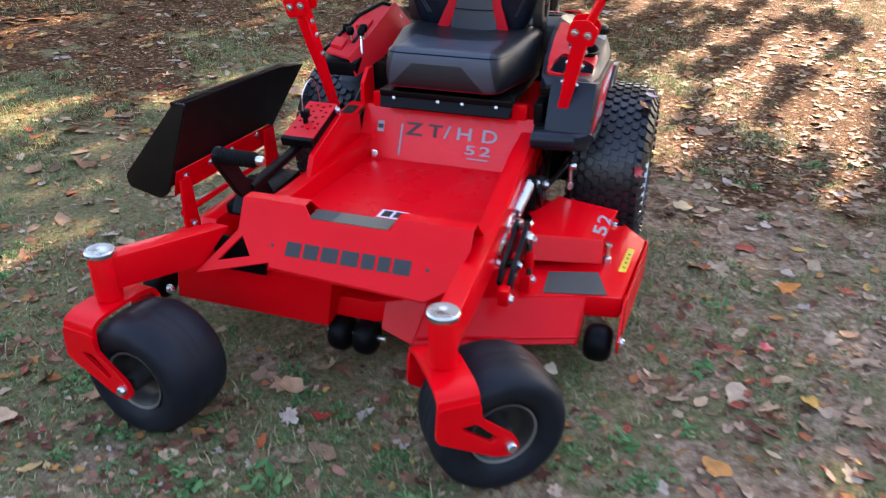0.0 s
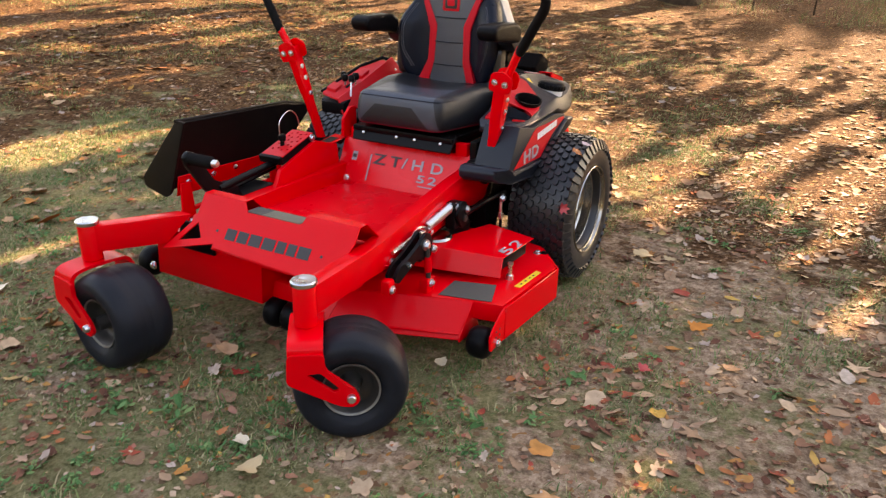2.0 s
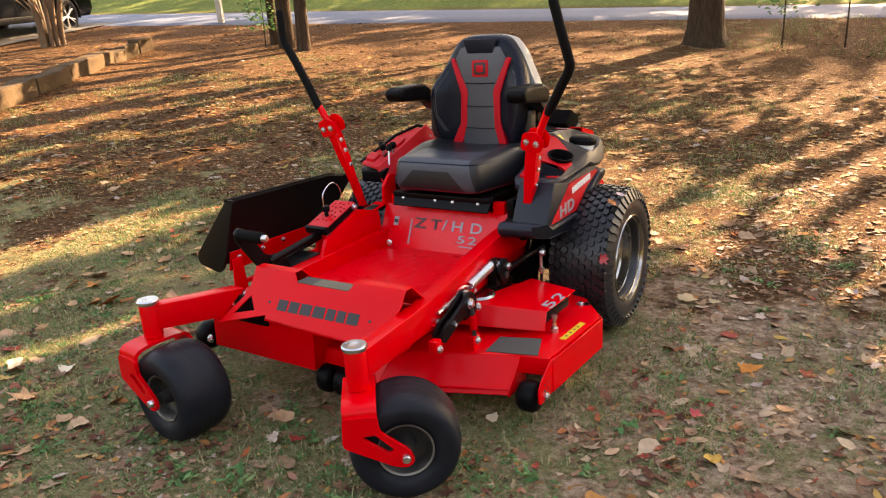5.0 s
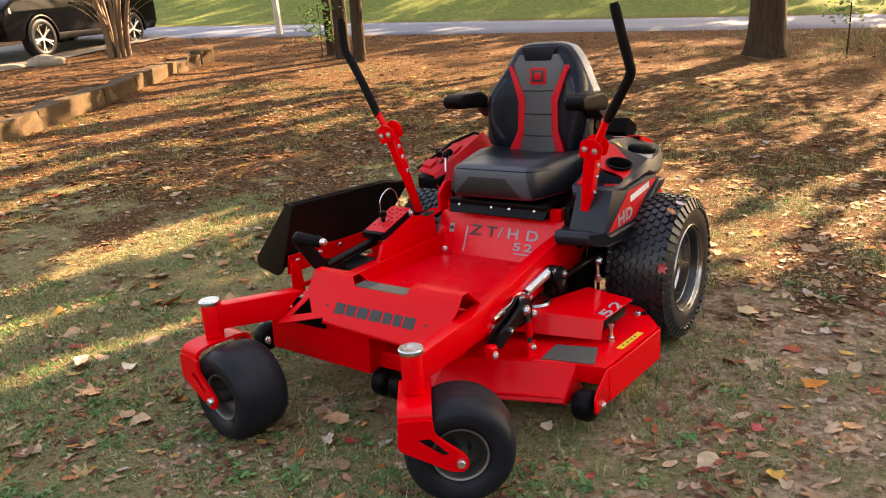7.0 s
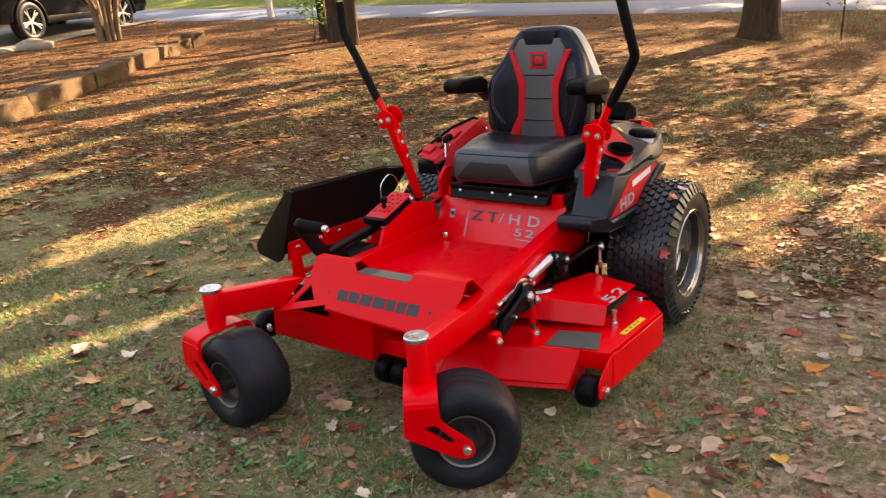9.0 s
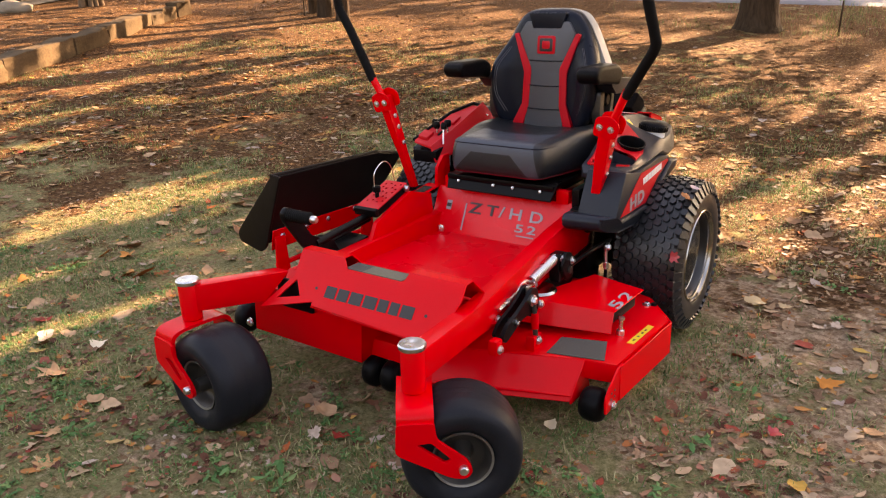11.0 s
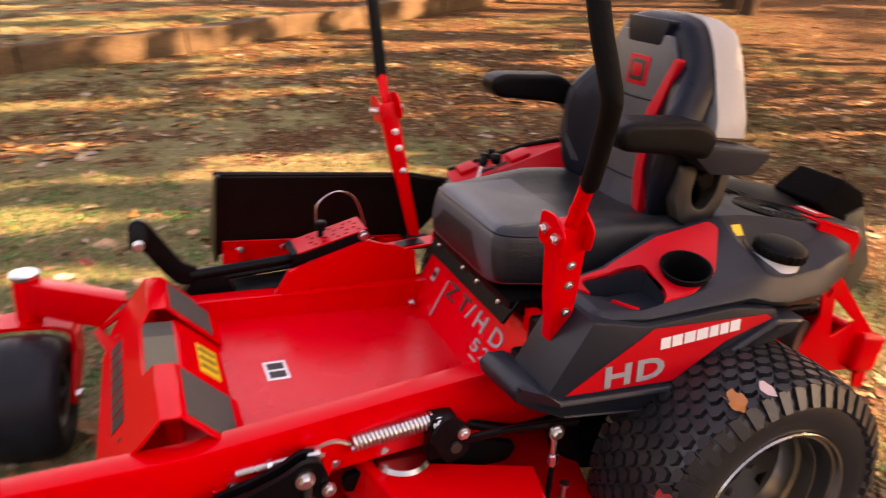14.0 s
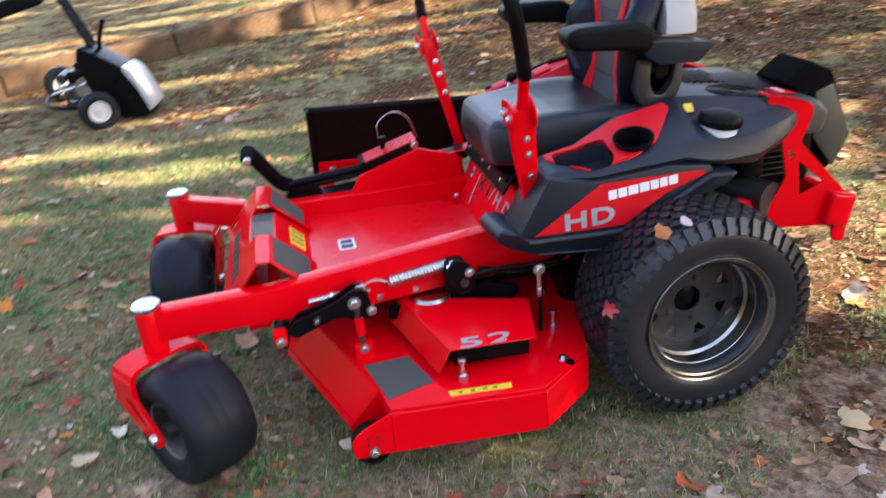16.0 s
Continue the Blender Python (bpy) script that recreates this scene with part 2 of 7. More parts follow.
def letters(text, size, m, mat, parent, name="letter", depth=0.0012, stretch=1.0, label="", pitch=0.82, bold=0.012):
    """Flat letters, each a mesh of its own, standing on the plane of m (x along the line, y up)."""
    step = size * pitch * stretch
    x = -step * (len(text) - 1) / 2
    for ch in text:
        if ch != " ":
            cu = bpy.data.curves.new("letters", "FONT")
            cu.body, cu.size, cu.extrude, cu.align_x, cu.align_y = ch, size, depth, "CENTER", "CENTER"
            cu.resolution_u, cu.offset = 3, size * bold
            tmp = bpy.data.objects.new("letters", cu)
            scene.collection.objects.link(tmp)
            bpy.context.view_layer.update()
            me = bpy.data.meshes.new_from_object(tmp.evaluated_get(bpy.context.evaluated_depsgraph_get()))
            bpy.data.objects.remove(tmp)
            bpy.data.curves.remove(cu)
            me.transform(m @ Matrix.Translation((x, 0, 0)) @ Matrix.Diagonal((stretch, 1, 1, 1)))
            me.materials.clear()
            me.materials.append(mat)
            ob = new(name, me)
            ob.parent = parent
            if label:
                ob["label"] = label
        x += step


def plane_frame(o, along, up):
    """A frame at o with x along one way and y up another, z out of the surface."""
    x = Vector(along).normalized()
    z = x.cross(Vector(up)).normalized()
    y = z.cross(x)
    m = Matrix((x, y, z)).transposed().to_4x4()
    m.translation = o
    return m


def bars(widths, gap, height, m, mat, parent, name, label="", depth=0.001):
    """Plain blocks in a row in place of writing, each a part."""
    x = -(sum(widths) + gap * (len(widths) - 1)) / 2
    for w in widths:
        b = box((x + w / 2, 0, depth / 2), (w, height, depth), 0.0)
        b.transform(m)
        part(name, b, mat, parent, label)
        x += w + gap


# ---- ground ----
def ground_z(x, y):
    q = -0.075 * x + 0.05 * y - 0.10
    z = 0.5 * (q + math.sqrt(q * q + 0.0064)) - 0.016
    far = max(0.0, math.hypot(x, y) - 1.6)
    k = min(1.0, far / 3.0) * min(1.0, max(0.0, (11.0 - far) / 4.0))
    z += k * (0.035 * noise.noise(Vector((x * 0.55, y * 0.55, 0.3))) + 0.015 * noise.noise(Vector((x * 1.9, y * 1.9, 1.3))))
    z += 0.006 * noise.noise(Vector((x * 4.0, y * 4.0, 2.1))) * min(1.0, 0.3 + far)
    # soil held up behind the edging
    e = (x + 4.74) * -0.896 + (y + 3.30) * -0.443
    if e > 0.05 and -6 < y < 6.5:
        z += 0.10 * min(1.0, (e - 0.05) / 0.25) * max(0.0, 1 - max(0.0, e - 1.0) / 2.0) * min(1.0, max(0.0, (6.5 - y) / 1.0))
    # bank beyond the road
    d = road_offset(x, y)
    if d > 2.4:
        z += 0.16 * (d - 2.4) * min(1.0, (d - 2.4) / 3.0) if d < 30 else 0.16 * 27.6
    return z


# road: the near edge runs through these two places
ROAD_A, ROAD_B = Vector((-14.1, 8.1)), Vector((-0.7, 14.3))
ROAD_DIR = (ROAD_B - ROAD_A).normalized()
ROAD_N = Vector((-ROAD_DIR.y, ROAD_DIR.x))


def road_offset(x, y):
    return (Vector((x, y)) - ROAD_A).dot(ROAD_N)


def ground_material():
    m = bpy.data.materials.new("leafy_lawn")
    m.use_nodes = True
    nt = m.node_tree
    b = nt.nodes["Principled BSDF"]
    co = nt.nodes.new("ShaderNodeTexCoord")

    def tex(scale, detail=5, rough=0.6):
        n = nt.nodes.new("ShaderNodeTexNoise")
        n.inputs["Scale"].default_value, n.inputs["Detail"].default_value, n.inputs["Roughness"].default_value = scale, detail, rough
        nt.links.new(co.outputs["Object"], n.inputs["Vector"])
        return n

    def ramp(src, stops):
        r = nt.nodes.new("ShaderNodeValToRGB")
        e = r.color_ramp.elements
        while len(e) > 1:
            e.remove(e[0])
        e[0].position, e[0].color = stops[0][0], (*stops[0][1], 1)
        for p, c in stops[1:]:
            e.new(p).color = (*c, 1)
        nt.links.new(src, r.inputs[0])
        return r

    def mixed(f, a, c):
        x = nt.nodes.new("ShaderNodeMix")
        x.data_type = "RGBA"
        nt.links.new(f, x.inputs[0])
        nt.links.new(a, x.inputs[6])
        nt.links.new(c, x.inputs[7])
        return x.outputs[2]

    loam = ramp(tex(30, 8, 0.75).outputs["Fac"], [(0.32, (0.085, 0.047, 0.030)), (0.45, (0.265, 0.172, 0.114)), (0.58, (0.45, 0.318, 0.222)), (0.74, (0.66, 0.510, 0.380))])
    soil = ramp(tex(34, 8, 0.75).outputs["Fac"], [(0.33, (0.018, 0.008, 0.0038)), (0.46, (0.072, 0.033, 0.0155)), (0.60, (0.142, 0.073, 0.034)), (0.76, (0.26, 0.152, 0.077))])
    grass = ramp(tex(60, 8, 0.8).outputs["Fac"], [(0.32, (0.055, 0.053, 0.024)), (0.45, (0.150, 0.138, 0.064)), (0.60, (0.265, 0.230, 0.118)), (0.78, (0.40, 0.335, 0.190))])
    v = nt.nodes.new("ShaderNodeTexVoronoi")
    v.inputs["Scale"].default_value = 60
    nt.links.new(co.outputs["Object"], v.inputs["Vector"])
    sep = nt.nodes.new("ShaderNodeSeparateColor")
    nt.links.new(v.outputs["Color"], sep.inputs[0])
    leafc = ramp(sep.outputs[0], [(0.0, (0.14, 0.075, 0.045)), (0.4, (0.22, 0.125, 0.072)), (0.7, (0.33, 0.21, 0.13)), (0.95, (0.34, 0.15, 0.055))])
    pick = ramp(sep.outputs[1], [(0.88, (0, 0, 0)), (0.93, (1, 1, 1))])
    sepx = nt.nodes.new("ShaderNodeSeparateXYZ")
    nt.links.new(co.outputs["Object"], sepx.inputs[0])

    def math_node(op, a, c):
        k = nt.nodes.new("ShaderNodeMath")
        k.operation = op
        for i, v_ in enumerate((a, c)):
            if isinstance(v_, (int, float)):
                k.inputs[i].default_value = v_
            else:
                nt.links.new(v_, k.inputs[i])
        return k.outputs[0]

    # grass gets the upper hand on the open side of the lawn, bare clay towards the trees and the edging
    lean = math_node("MULTIPLY", math_node("ADD", sepx.outputs[1], -0.6), -0.045)
    lean = math_node("MINIMUM", math_node("MAXIMUM", lean, -0.10), 0.11)
    side = math_node("MINIMUM", math_node("MULTIPLY", sepx.outputs[0], -0.05), math_node("MULTIPLY", math_node("ADD", sepx.outputs[0], 3.0), 0.06))
    side = math_node("MINIMUM", math_node("MAXIMUM", side, -0.05), 0.06)
    lean = math_node("ADD", lean, side)
    # dusty trodden ground before and beside the mower, paled to lift the shade
    dx = math_node("MULTIPLY", math_node("ADD", sepx.outputs[0], -0.6), 0.75)
    dy = math_node("ADD", sepx.outputs[1], 1.3)
    away = math_node("SQRT", math_node("ADD", math_node("MULTIPLY", dx, dx), math_node("MULTIPLY", dy, dy)), 0.0)
    trod_lift = math_node("MINIMUM", math_node("MAXIMUM", math_node("MULTIPLY", math_node("SUBTRACT", 1.75, away), 0.20), -0.22), 0.11)
    # darker leaf mould elsewhere
    clay = ramp(math_node("ADD", tex(2.8, 8, 0.75).outputs["Fac"], trod_lift), [(0.45, (0, 0, 0)), (0.55, (1, 1, 1))])
    bare = mixed(clay.outputs[0], soil.outputs[0], loam.outputs[0])
    patch = ramp(math_node("ADD", tex(2.6, 7, 0.75).outputs["Fac"], lean), [(0.50, (0, 0, 0)), (0.58, (1, 1, 1))])
    base = mixed(pick.outputs[0], mixed(patch.outputs[0], bare, grass.outputs[0]), leafc.outputs[0])
    # greener lawn across the road
    off = math_node("ADD", math_node("MULTIPLY", sepx.outputs[0], ROAD_N.x), math_node("MULTIPLY", sepx.outputs[1], ROAD_N.y))
    off = math_node("SUBTRACT", off, ROAD_A.dot(ROAD_N) + 2.0)
    far_lawn = math_node("MINIMUM", math_node("MAXIMUM", off, 0.0), 1.0)
    lawn = ramp(tex(9, 8, 0.8).outputs["Fac"], [(0.3, (0.05, 0.075, 0.02)), (0.55, (0.13, 0.16, 0.045)), (0.75, (0.26, 0.24, 0.10))])
    base = mixed(far_lawn, base, lawn.outputs[0])
    nt.links.new(base, b.inputs["Base Color"])
    b.inputs["Roughness"].default_value = 1.0
    b.inputs["Specular IOR Level"].default_value = 0.05
    bp = nt.nodes.new("ShaderNodeBump")
    bp.inputs["Strength"].default_value, bp.inputs["Distance"].default_value = 1.0, 0.020
    nt.links.new(tex(48, 8, 0.8).outputs["Fac"], bp.inputs["Height"])
    nt.links.new(bp.outputs[0], b.inputs["Normal"])
    return m


GROUND = ground_material()


def spread(lo, hi, near, step):
    """Grid lines dense within the near range and growing outwards."""
    v = list(np.arange(-near, near + 1e-6, step))
    s = step
    while v[-1] < hi:
        s *= 1.18
        v.append(v[-1] + s)
    s = step
    while v[0] > lo:
        s *= 1.18
        v.insert(0, v[0] - s)
    return v


def build_ground():
    xs, ys = spread(-900, 900, 6.0, 0.10), spread(-900, 900, 6.0, 0.10)
    verts = [(x, y, ground_z(x, y)) for y in ys for x in xs]
    n = len(xs)
    faces = [(j * n + i, j * n + i + 1, (j + 1) * n + i + 1, (j + 1) * n + i) for j in range(len(ys) - 1) for i in range(n - 1)]
    me = bpy.data.meshes.new("ground")
    me.from_pydata(verts, [], faces)
    me.polygons.foreach_set("use_smooth", [True] * len(me.polygons))
    me.materials.append(GROUND)
    return tagged(new("ground", me), "brown autumn lawn with sparse grass and fallen leaves", "lawn", kind="structure")


ground = build_ground()
ASPHALT = material("asphalt", (0.070, 0.092, 0.138), 0.75, var=0.2, scale=2.0, bump=0.4, bump_scale=120, fine=0.2)


def build_road():
    bm = bmesh.new()
    rows = []
    for k in range(-60, 61):
        s = k * 1.2 + 8
        row = []
        for o in (-0.25, 0.5, 1.3, 2.1):
            p = ROAD_A + ROAD_DIR * s + ROAD_N * o
            z = ground_z(p.x, p.y)
            row.append(bm.verts.new((p.x, p.y, z + 0.03)))
        edge0 = ROAD_A + ROAD_DIR * s - ROAD_N * 0.55
        edge1 = ROAD_A + ROAD_DIR * s + ROAD_N * 2.3
        row = [bm.verts.new((edge0.x, edge0.y, ground_z(edge0.x, edge0.y) - 0.08)), *row, bm.verts.new((edge1.x, edge1.y, ground_z(edge1.x, edge1.y) - 0.08))]
        rows.append(row)
    for a, b in zip(rows, rows[1:]):
        for i in range(len(a) - 1):
            bm.faces.new((a[i], a[i + 1], b[i + 1], b[i]))
    return tagged(new("road", mesh_of("road", bm, ASPHALT)), "grey asphalt lane behind the lawn", "road", kind="structure")


build_road()


# ---- riding mower ----
# front is -y, its left side is +x, the rear axle lies at y = 0
mower = thing("riding_mower", "red zero-turn riding mower with black seat parked on the lawn", "mower")


def caster(pivot, theta, parent):
    """A trailing front caster: cap, housing, fork, wheel. theta: the way of the axle's near end, in degrees."""
    px, py = pivot
    m = Matrix.Translation((px, py, 0)) @ pose(0, 0, 0, 0, 0, theta)   # local x: axle, y: trail
    h, trail, zc = 0.106, 0.115, 0.1425
    hous = lathe([(0.0, 0.305), (0.026, 0.305), (0.0315, 0.309), (0.0315, 0.424), (0.029, 0.428), (0, 0.428)], 28)
    hous.transform(Matrix.Translation((px, py, 0)))
    housing = part("caster_housing", hous, RED, parent)
    cap = lathe([(0, 0.424), (0.0345, 0.424), (0.036, 0.427), (0.036, 0.435), (0.033, 0.438), (0.012, 0.440), (0.006, 0.4375), (0, 0.4375)], 28)
    cap.transform(Matrix.Translation((px, py, 0)))
    part("cap", cap, ZINC, housing, "zinc-plated bearing cap")
    # fork: a crown that bends over the tyre into two side arms
    crown = []
    n = 14
    prof = [(-h, 0.235), (-h, 0.268)]
    for i in range(n + 1):
        a = math.pi * i / n
        prof.append((-math.cos(a) * (h - 0.0) if abs(math.cos(a)) > 0.99 else -math.copysign(abs(math.cos(a)) ** 0.55, math.cos(a)) * h, 0.268 + 0.038 * math.sin(a) ** 0.6 if 0 < i < n else 0.268))
    prof += [(h, 0.268), (h, 0.235)]
    bm = bmesh.new()
    t = 0.010
    rows = []
    for (u, z) in prof:
        s = 1 - t / h
        rows.append([bm.verts.new((u, -0.046, z)), bm.verts.new((u, 0.046, z)), bm.verts.new((u * s, 0.046, z - t)), bm.verts.new((u * s, -0.046, z - t))])
    for a, b in zip(rows, rows[1:]):
        for k in range(4):
            bm.faces.new((a[k], a[(k + 1) % 4], b[(k + 1) % 4], b[k]))
    bm.faces.new(rows[0])
    bm.faces.new(list(reversed(rows[-1])))
    bm.transform(m)
    fork = part("caster_fork", bm, RED, parent)
    outer = rounded([(-0.047, 0.275), (0.047, 0.275), (0.050, 0.228), (0.128, 0.163), (0.140, 0.133), (0.122, 0.112), (0.086, 0.116), (-0.052, 0.190)], 0.014, 3)
    hole = rounded([(0.000, 0.216), (0.036, 0.220), (0.086, 0.170), (0.072, 0.160)], 0.006, 2)
    for sgn in (1, -1):
        arm = holed(outer, [list(reversed(hole))], "x", sgn * h - 0.006, sgn * h + 0.006, 0.0015)
        arm.transform(m)
        part("fork_arm", arm, RED, fork)
        hd = lathe([(0, -0.012), (0.017, -0.012), (0.017, -0.009), (0.0125, -0.009), (0.0125, 0.002), (0.010, 0.006), (0, 0.006)], 12)
        hd.transform(m @ Matrix.Translation((sgn * (h + 0.014), trail, zc)) @ pose(0, 0, 0, 0, 90 * sgn, 0))
        part("axle_bolt", hd, ZINC, fork, "zinc axle bolt")
    # wheel
    wm = m @ Matrix.Translation((0, trail, zc)) @ pose(0, 0, 0, 0, 90, 0)
    wm = wm @ Matrix.Diagonal((1.055, 1.055, 1.20, 1))
    tp = [(0.066, -0.040), (0.074, -0.058), (0.092, -0.072), (0.115, -0.079), (0.134, -0.073), (0.144, -0.060), (0.1485, -0.040), (0.1498, -0.0335), (0.1498, -0.031),
          (0.1505, -0.012), (0.1502, -0.0105), (0.1505, -0.009), (0.1505, 0.009), (0.1502, 0.0105), (0.1505, 0.012), (0.1498, 0.031), (0.1498, 0.0335), (0.1485, 0.040),
          (0.144, 0.060), (0.134, 0.073), (0.115, 0.079), (0.092, 0.072), (0.074, 0.058), (0.066, 0.040)]
    wheel = part("caster_wheel", lathe(tp, 56, wm, True), RUBBER, parent, "smooth black rubber caster tyre", 60)
    for sgn in (1, -1):
        rp = [(0.072, sgn * 0.057), (0.0755, sgn * 0.061), (0.073, sgn * 0.063), (0.066, sgn * 0.058), (0.060, sgn * 0.040), (0.050, sgn * 0.030), (0.030, sgn * 0.026), (0.022, sgn * 0.040), (0.020, sgn * 0.070), (0.012, sgn * 0.072), (0.0, sgn * 0.072)]
        part("rim", lathe(rp, 40, wm), RIM_D, wheel, "dark painted wheel rim")
        lip = [(0.0695, sgn * 0.0585), (0.0755, sgn * 0.0612), (0.0755, sgn * 0.0645), (0.0705, sgn * 0.0625)]
        part("rim_edge", lathe(lip, 40, wm, True), RIM_E, wheel, "worn steel rim edge")
    return housing


CAST_L, CAST_R = (0.317, -1.383), (-0.536, -1.383)
caster(CAST_L, -53.4, mower)
caster(CAST_R, -96.6, mower)


def beam(a, b, wdt, za, zb, ta, tb, mat, name, label="", w=0.006, meet=None):
    """A box beam between two places on the plan with its top and bottom at each end."""
    a, b = Vector(a), Vector(b)
    d = (b - a).normalized()
    s = Vector((-d.y, d.x)) * wdt / 2
    bm = bmesh.new()
    vs = []
    for p, lo, hi in ((a, za, ta), (b, zb, tb)):
        row = []
        for o, z in ((s, lo), (-s, lo), (-s, hi), (s, hi)):
            q = p + o
            if meet and p is b:                  # mitred where it meets the sloping plate
                q = q + d * ((meet(z) - q.y) / d.y)
            row.append(bm.verts.new((q.x, q.y, z)))
        vs.append(row)
    for k in range(4):
        bm.faces.new((vs[0][k], vs[0][(k + 1) % 4], vs[1][(k + 1) % 4], vs[1][k]))
    bm.faces.new(vs[0])
    bm.faces.new(list(reversed(vs[1])))
    bmesh.ops.recalc_face_normals(bm, faces=bm.faces)
    bevel(bm, w, 2)
    return part(name, bm, mat, mower, label)


# frame rails and the arms that carry the casters
LEFT_RAIL = [(-1.365, 0.335), (-1.365, 0.420), (-1.06, 0.425), (-0.52, 0.478), (-0.30, 0.500), (-0.20, 0.500), (-0.20, 0.36), (-0.62, 0.335), (-0.92, 0.318), (-1.08, 0.335)]


def drawn_in(bm, sgn):
    """The rails lean in towards the seat behind the caster arms."""
    for v in bm.verts:
        v.co.x -= sgn * 0.045 * min(1.0, max(0.0, (v.co.y + 1.20) / 0.5))
    return bm


part("frame_rail", drawn_in(prism(LEFT_RAIL, "x", 0.292, 0.344, 0.005), 1), RED, mower)
RIGHT_RAIL = [(-1.09, 0.335), (-1.09, 0.420), (-1.06, 0.425), (-0.30, 0.440), (-0.20, 0.44), (-0.20, 0.36), (-0.62, 0.335), (-1.08, 0.335)]
part("frame_rail", drawn_in(prism(RIGHT_RAIL, "x", -0.344, -0.292, 0.005), -1), RED, mower)
beam((-0.536, -1.383), (-0.397, -1.192), 0.052, 0.335, 0.335, 0.420, 0.425, RED, "caster_arm", w=0.004, meet=lambda z: -1.203 + (z - 0.352) * 0.766)
beam((-0.33, -1.12), (0.30, -1.12), 0.06, 0.30, 0.30, 0.35, 0.35, RED, "front_crossbar")

# front foot plate: a folded ridge with the maker's cut-out blocks
FRONT_Y0, FRONT_Z0 = -1.2087, 0.352
F_UP = Vector((0, 0.608, 0.794)).normalized()
F_N = Vector((1, 0, 0)).cross(F_UP)
F_M = Matrix((Vector((1, 0, 0)), F_UP, F_N)).transposed().to_4x4()
F_M.translation = (0, FRONT_Y0, FRONT_Z0)


def on_front(x, s, h=0.0008):
    """A place on the sloping front face: x across, s metres up it from its lower edge."""
    return F_M @ Vector((x, s, h))


EAR_IN = 0.108
fp = holed([(-0.396, -0.040), (-0.200, 0.017), (-0.198, 0.005), (0.216, -0.013), (0.273, 0.025), (0.302, 0.125), (0.300, 0.174), (EAR_IN, 0.174), (EAR_IN - 0.010, 0.140), (-0.112, 0.140), (-0.138, 0.174), (-0.312, 0.174), (-0.305, 0.087)],
           [[(-0.340, 0.003), (-0.255, 0.026), (-0.289, 0.074)][::-1]], "z", -0.006, 0.0, 0.0012)
fp.transform(F_M)
front = part("front_plate", fp, RED, mower)
# black plate added behind the triangular opening, standing for the shade inside
part("opening_shade", box((-0.306, -1.160, 0.353), (0.146, 0.010, 0.098), 0.003), BLACK, front)
part("plate_lip", slab([tuple(on_front(-0.205, 0.004, -0.004)), tuple(on_front(0.216, -0.012, -0.004)), (0.25, -1.10, 0.325), (-0.20, -1.13, 0.330)], 0.005), RED, front)
RIDGE_Y, RIDGE_Z, RIDGE_D = -1.103, 0.490, 0.038
BACK_Y, BACK_Z = -0.948, 0.380


def on_back(x, y, h=0.0):
    """A place on the slope behind the ridge."""
    y0 = RIDGE_Y + RIDGE_D
    return (x, y + h * 0.68, RIDGE_Z + (BACK_Z - RIDGE_Z) * (y - y0) / (BACK_Y - y0) + h * 0.73)


for a, b in ((-0.312, -0.138), (EAR_IN, 0.300)):
    part("plate_ear", slab([(a, RIDGE_Y, RIDGE_Z), (b, RIDGE_Y, RIDGE_Z), (b, RIDGE_Y + RIDGE_D, RIDGE_Z), (a, RIDGE_Y + RIDGE_D, RIDGE_Z)], 0.005), RED, front)
    part("plate_back", slab([(a, RIDGE_Y + RIDGE_D, RIDGE_Z), (b, RIDGE_Y + RIDGE_D, RIDGE_Z), (b, BACK_Y, BACK_Z), (a, BACK_Y, BACK_Z)], 0.005), RED, front)
part("step_top", slab([(-0.112, -1.124, 0.4625), (EAR_IN - 0.010, -1.124, 0.4625), (EAR_IN, -1.050, 0.459), (-0.138, -1.050, 0.459)], 0.005), RED, front)
part("plate_back", slab([(-0.138, -1.050, 0.459), (EAR_IN, -1.050, 0.459), (EAR_IN, -0.958, 0.378), (-0.138, -0.958, 0.378)], 0.005), RED, front)
bars([0.040, 0.040, 0.045, 0.046, 0.034, 0.032, 0.044], 0.008, 0.037, F_M @ Matrix.Translation((0.003, 0.059, 0.0005)), INK, front, "cut_out_block", "dark block cut in the plate")
for x in (-0.200, 0.209):
    part("hole", lathe([(0, 0), (0.005, 0), (0.005, 0.0006), (0, 0.0006)], 12, toward(on_front(x, 0.062), F_N)), INK, front)
for a, b, mt in ((-0.125, -0.060, GRIP), (-0.059, 0.088, GRIP_L)):
    part("grip_strip", slab([(a, -1.118, 0.4645), (b, -1.118, 0.4645), (b, -1.056, 0.4615), (a, -1.056, 0.4615)], 0.002, 0), mt, front, "grey grip tape")
for a, b in ((-0.290, -0.155), (0.118, 0.282)):
    part("grip_strip", slab([on_back(a, -1.056, 0.002), on_back(b, -1.056, 0.002), on_back(b, -0.968, 0.002), on_back(a, -0.968, 0.002)], 0.002, 0), GRIP, front, "grey grip tape")
part("warning_label", slab([(-0.080, -1.012, 0.4272), (0.045, -1.012, 0.4272), (0.045, -0.972, 0.3920), (-0.080, -0.972, 0.3920)], 0.0015, 0), YELLOW, front, "yellow warning label")
for k in range(3):
    part("label_print", slab([(-0.062 + 0.035 * k, -1.008, 0.4250), (-0.052 + 0.035 * k, -1.008, 0.4250), (-0.052 + 0.035 * k, -0.976, 0.3968), (-0.062 + 0.035 * k, -0.976, 0.3968)], 0.0015, 0), INK, front)

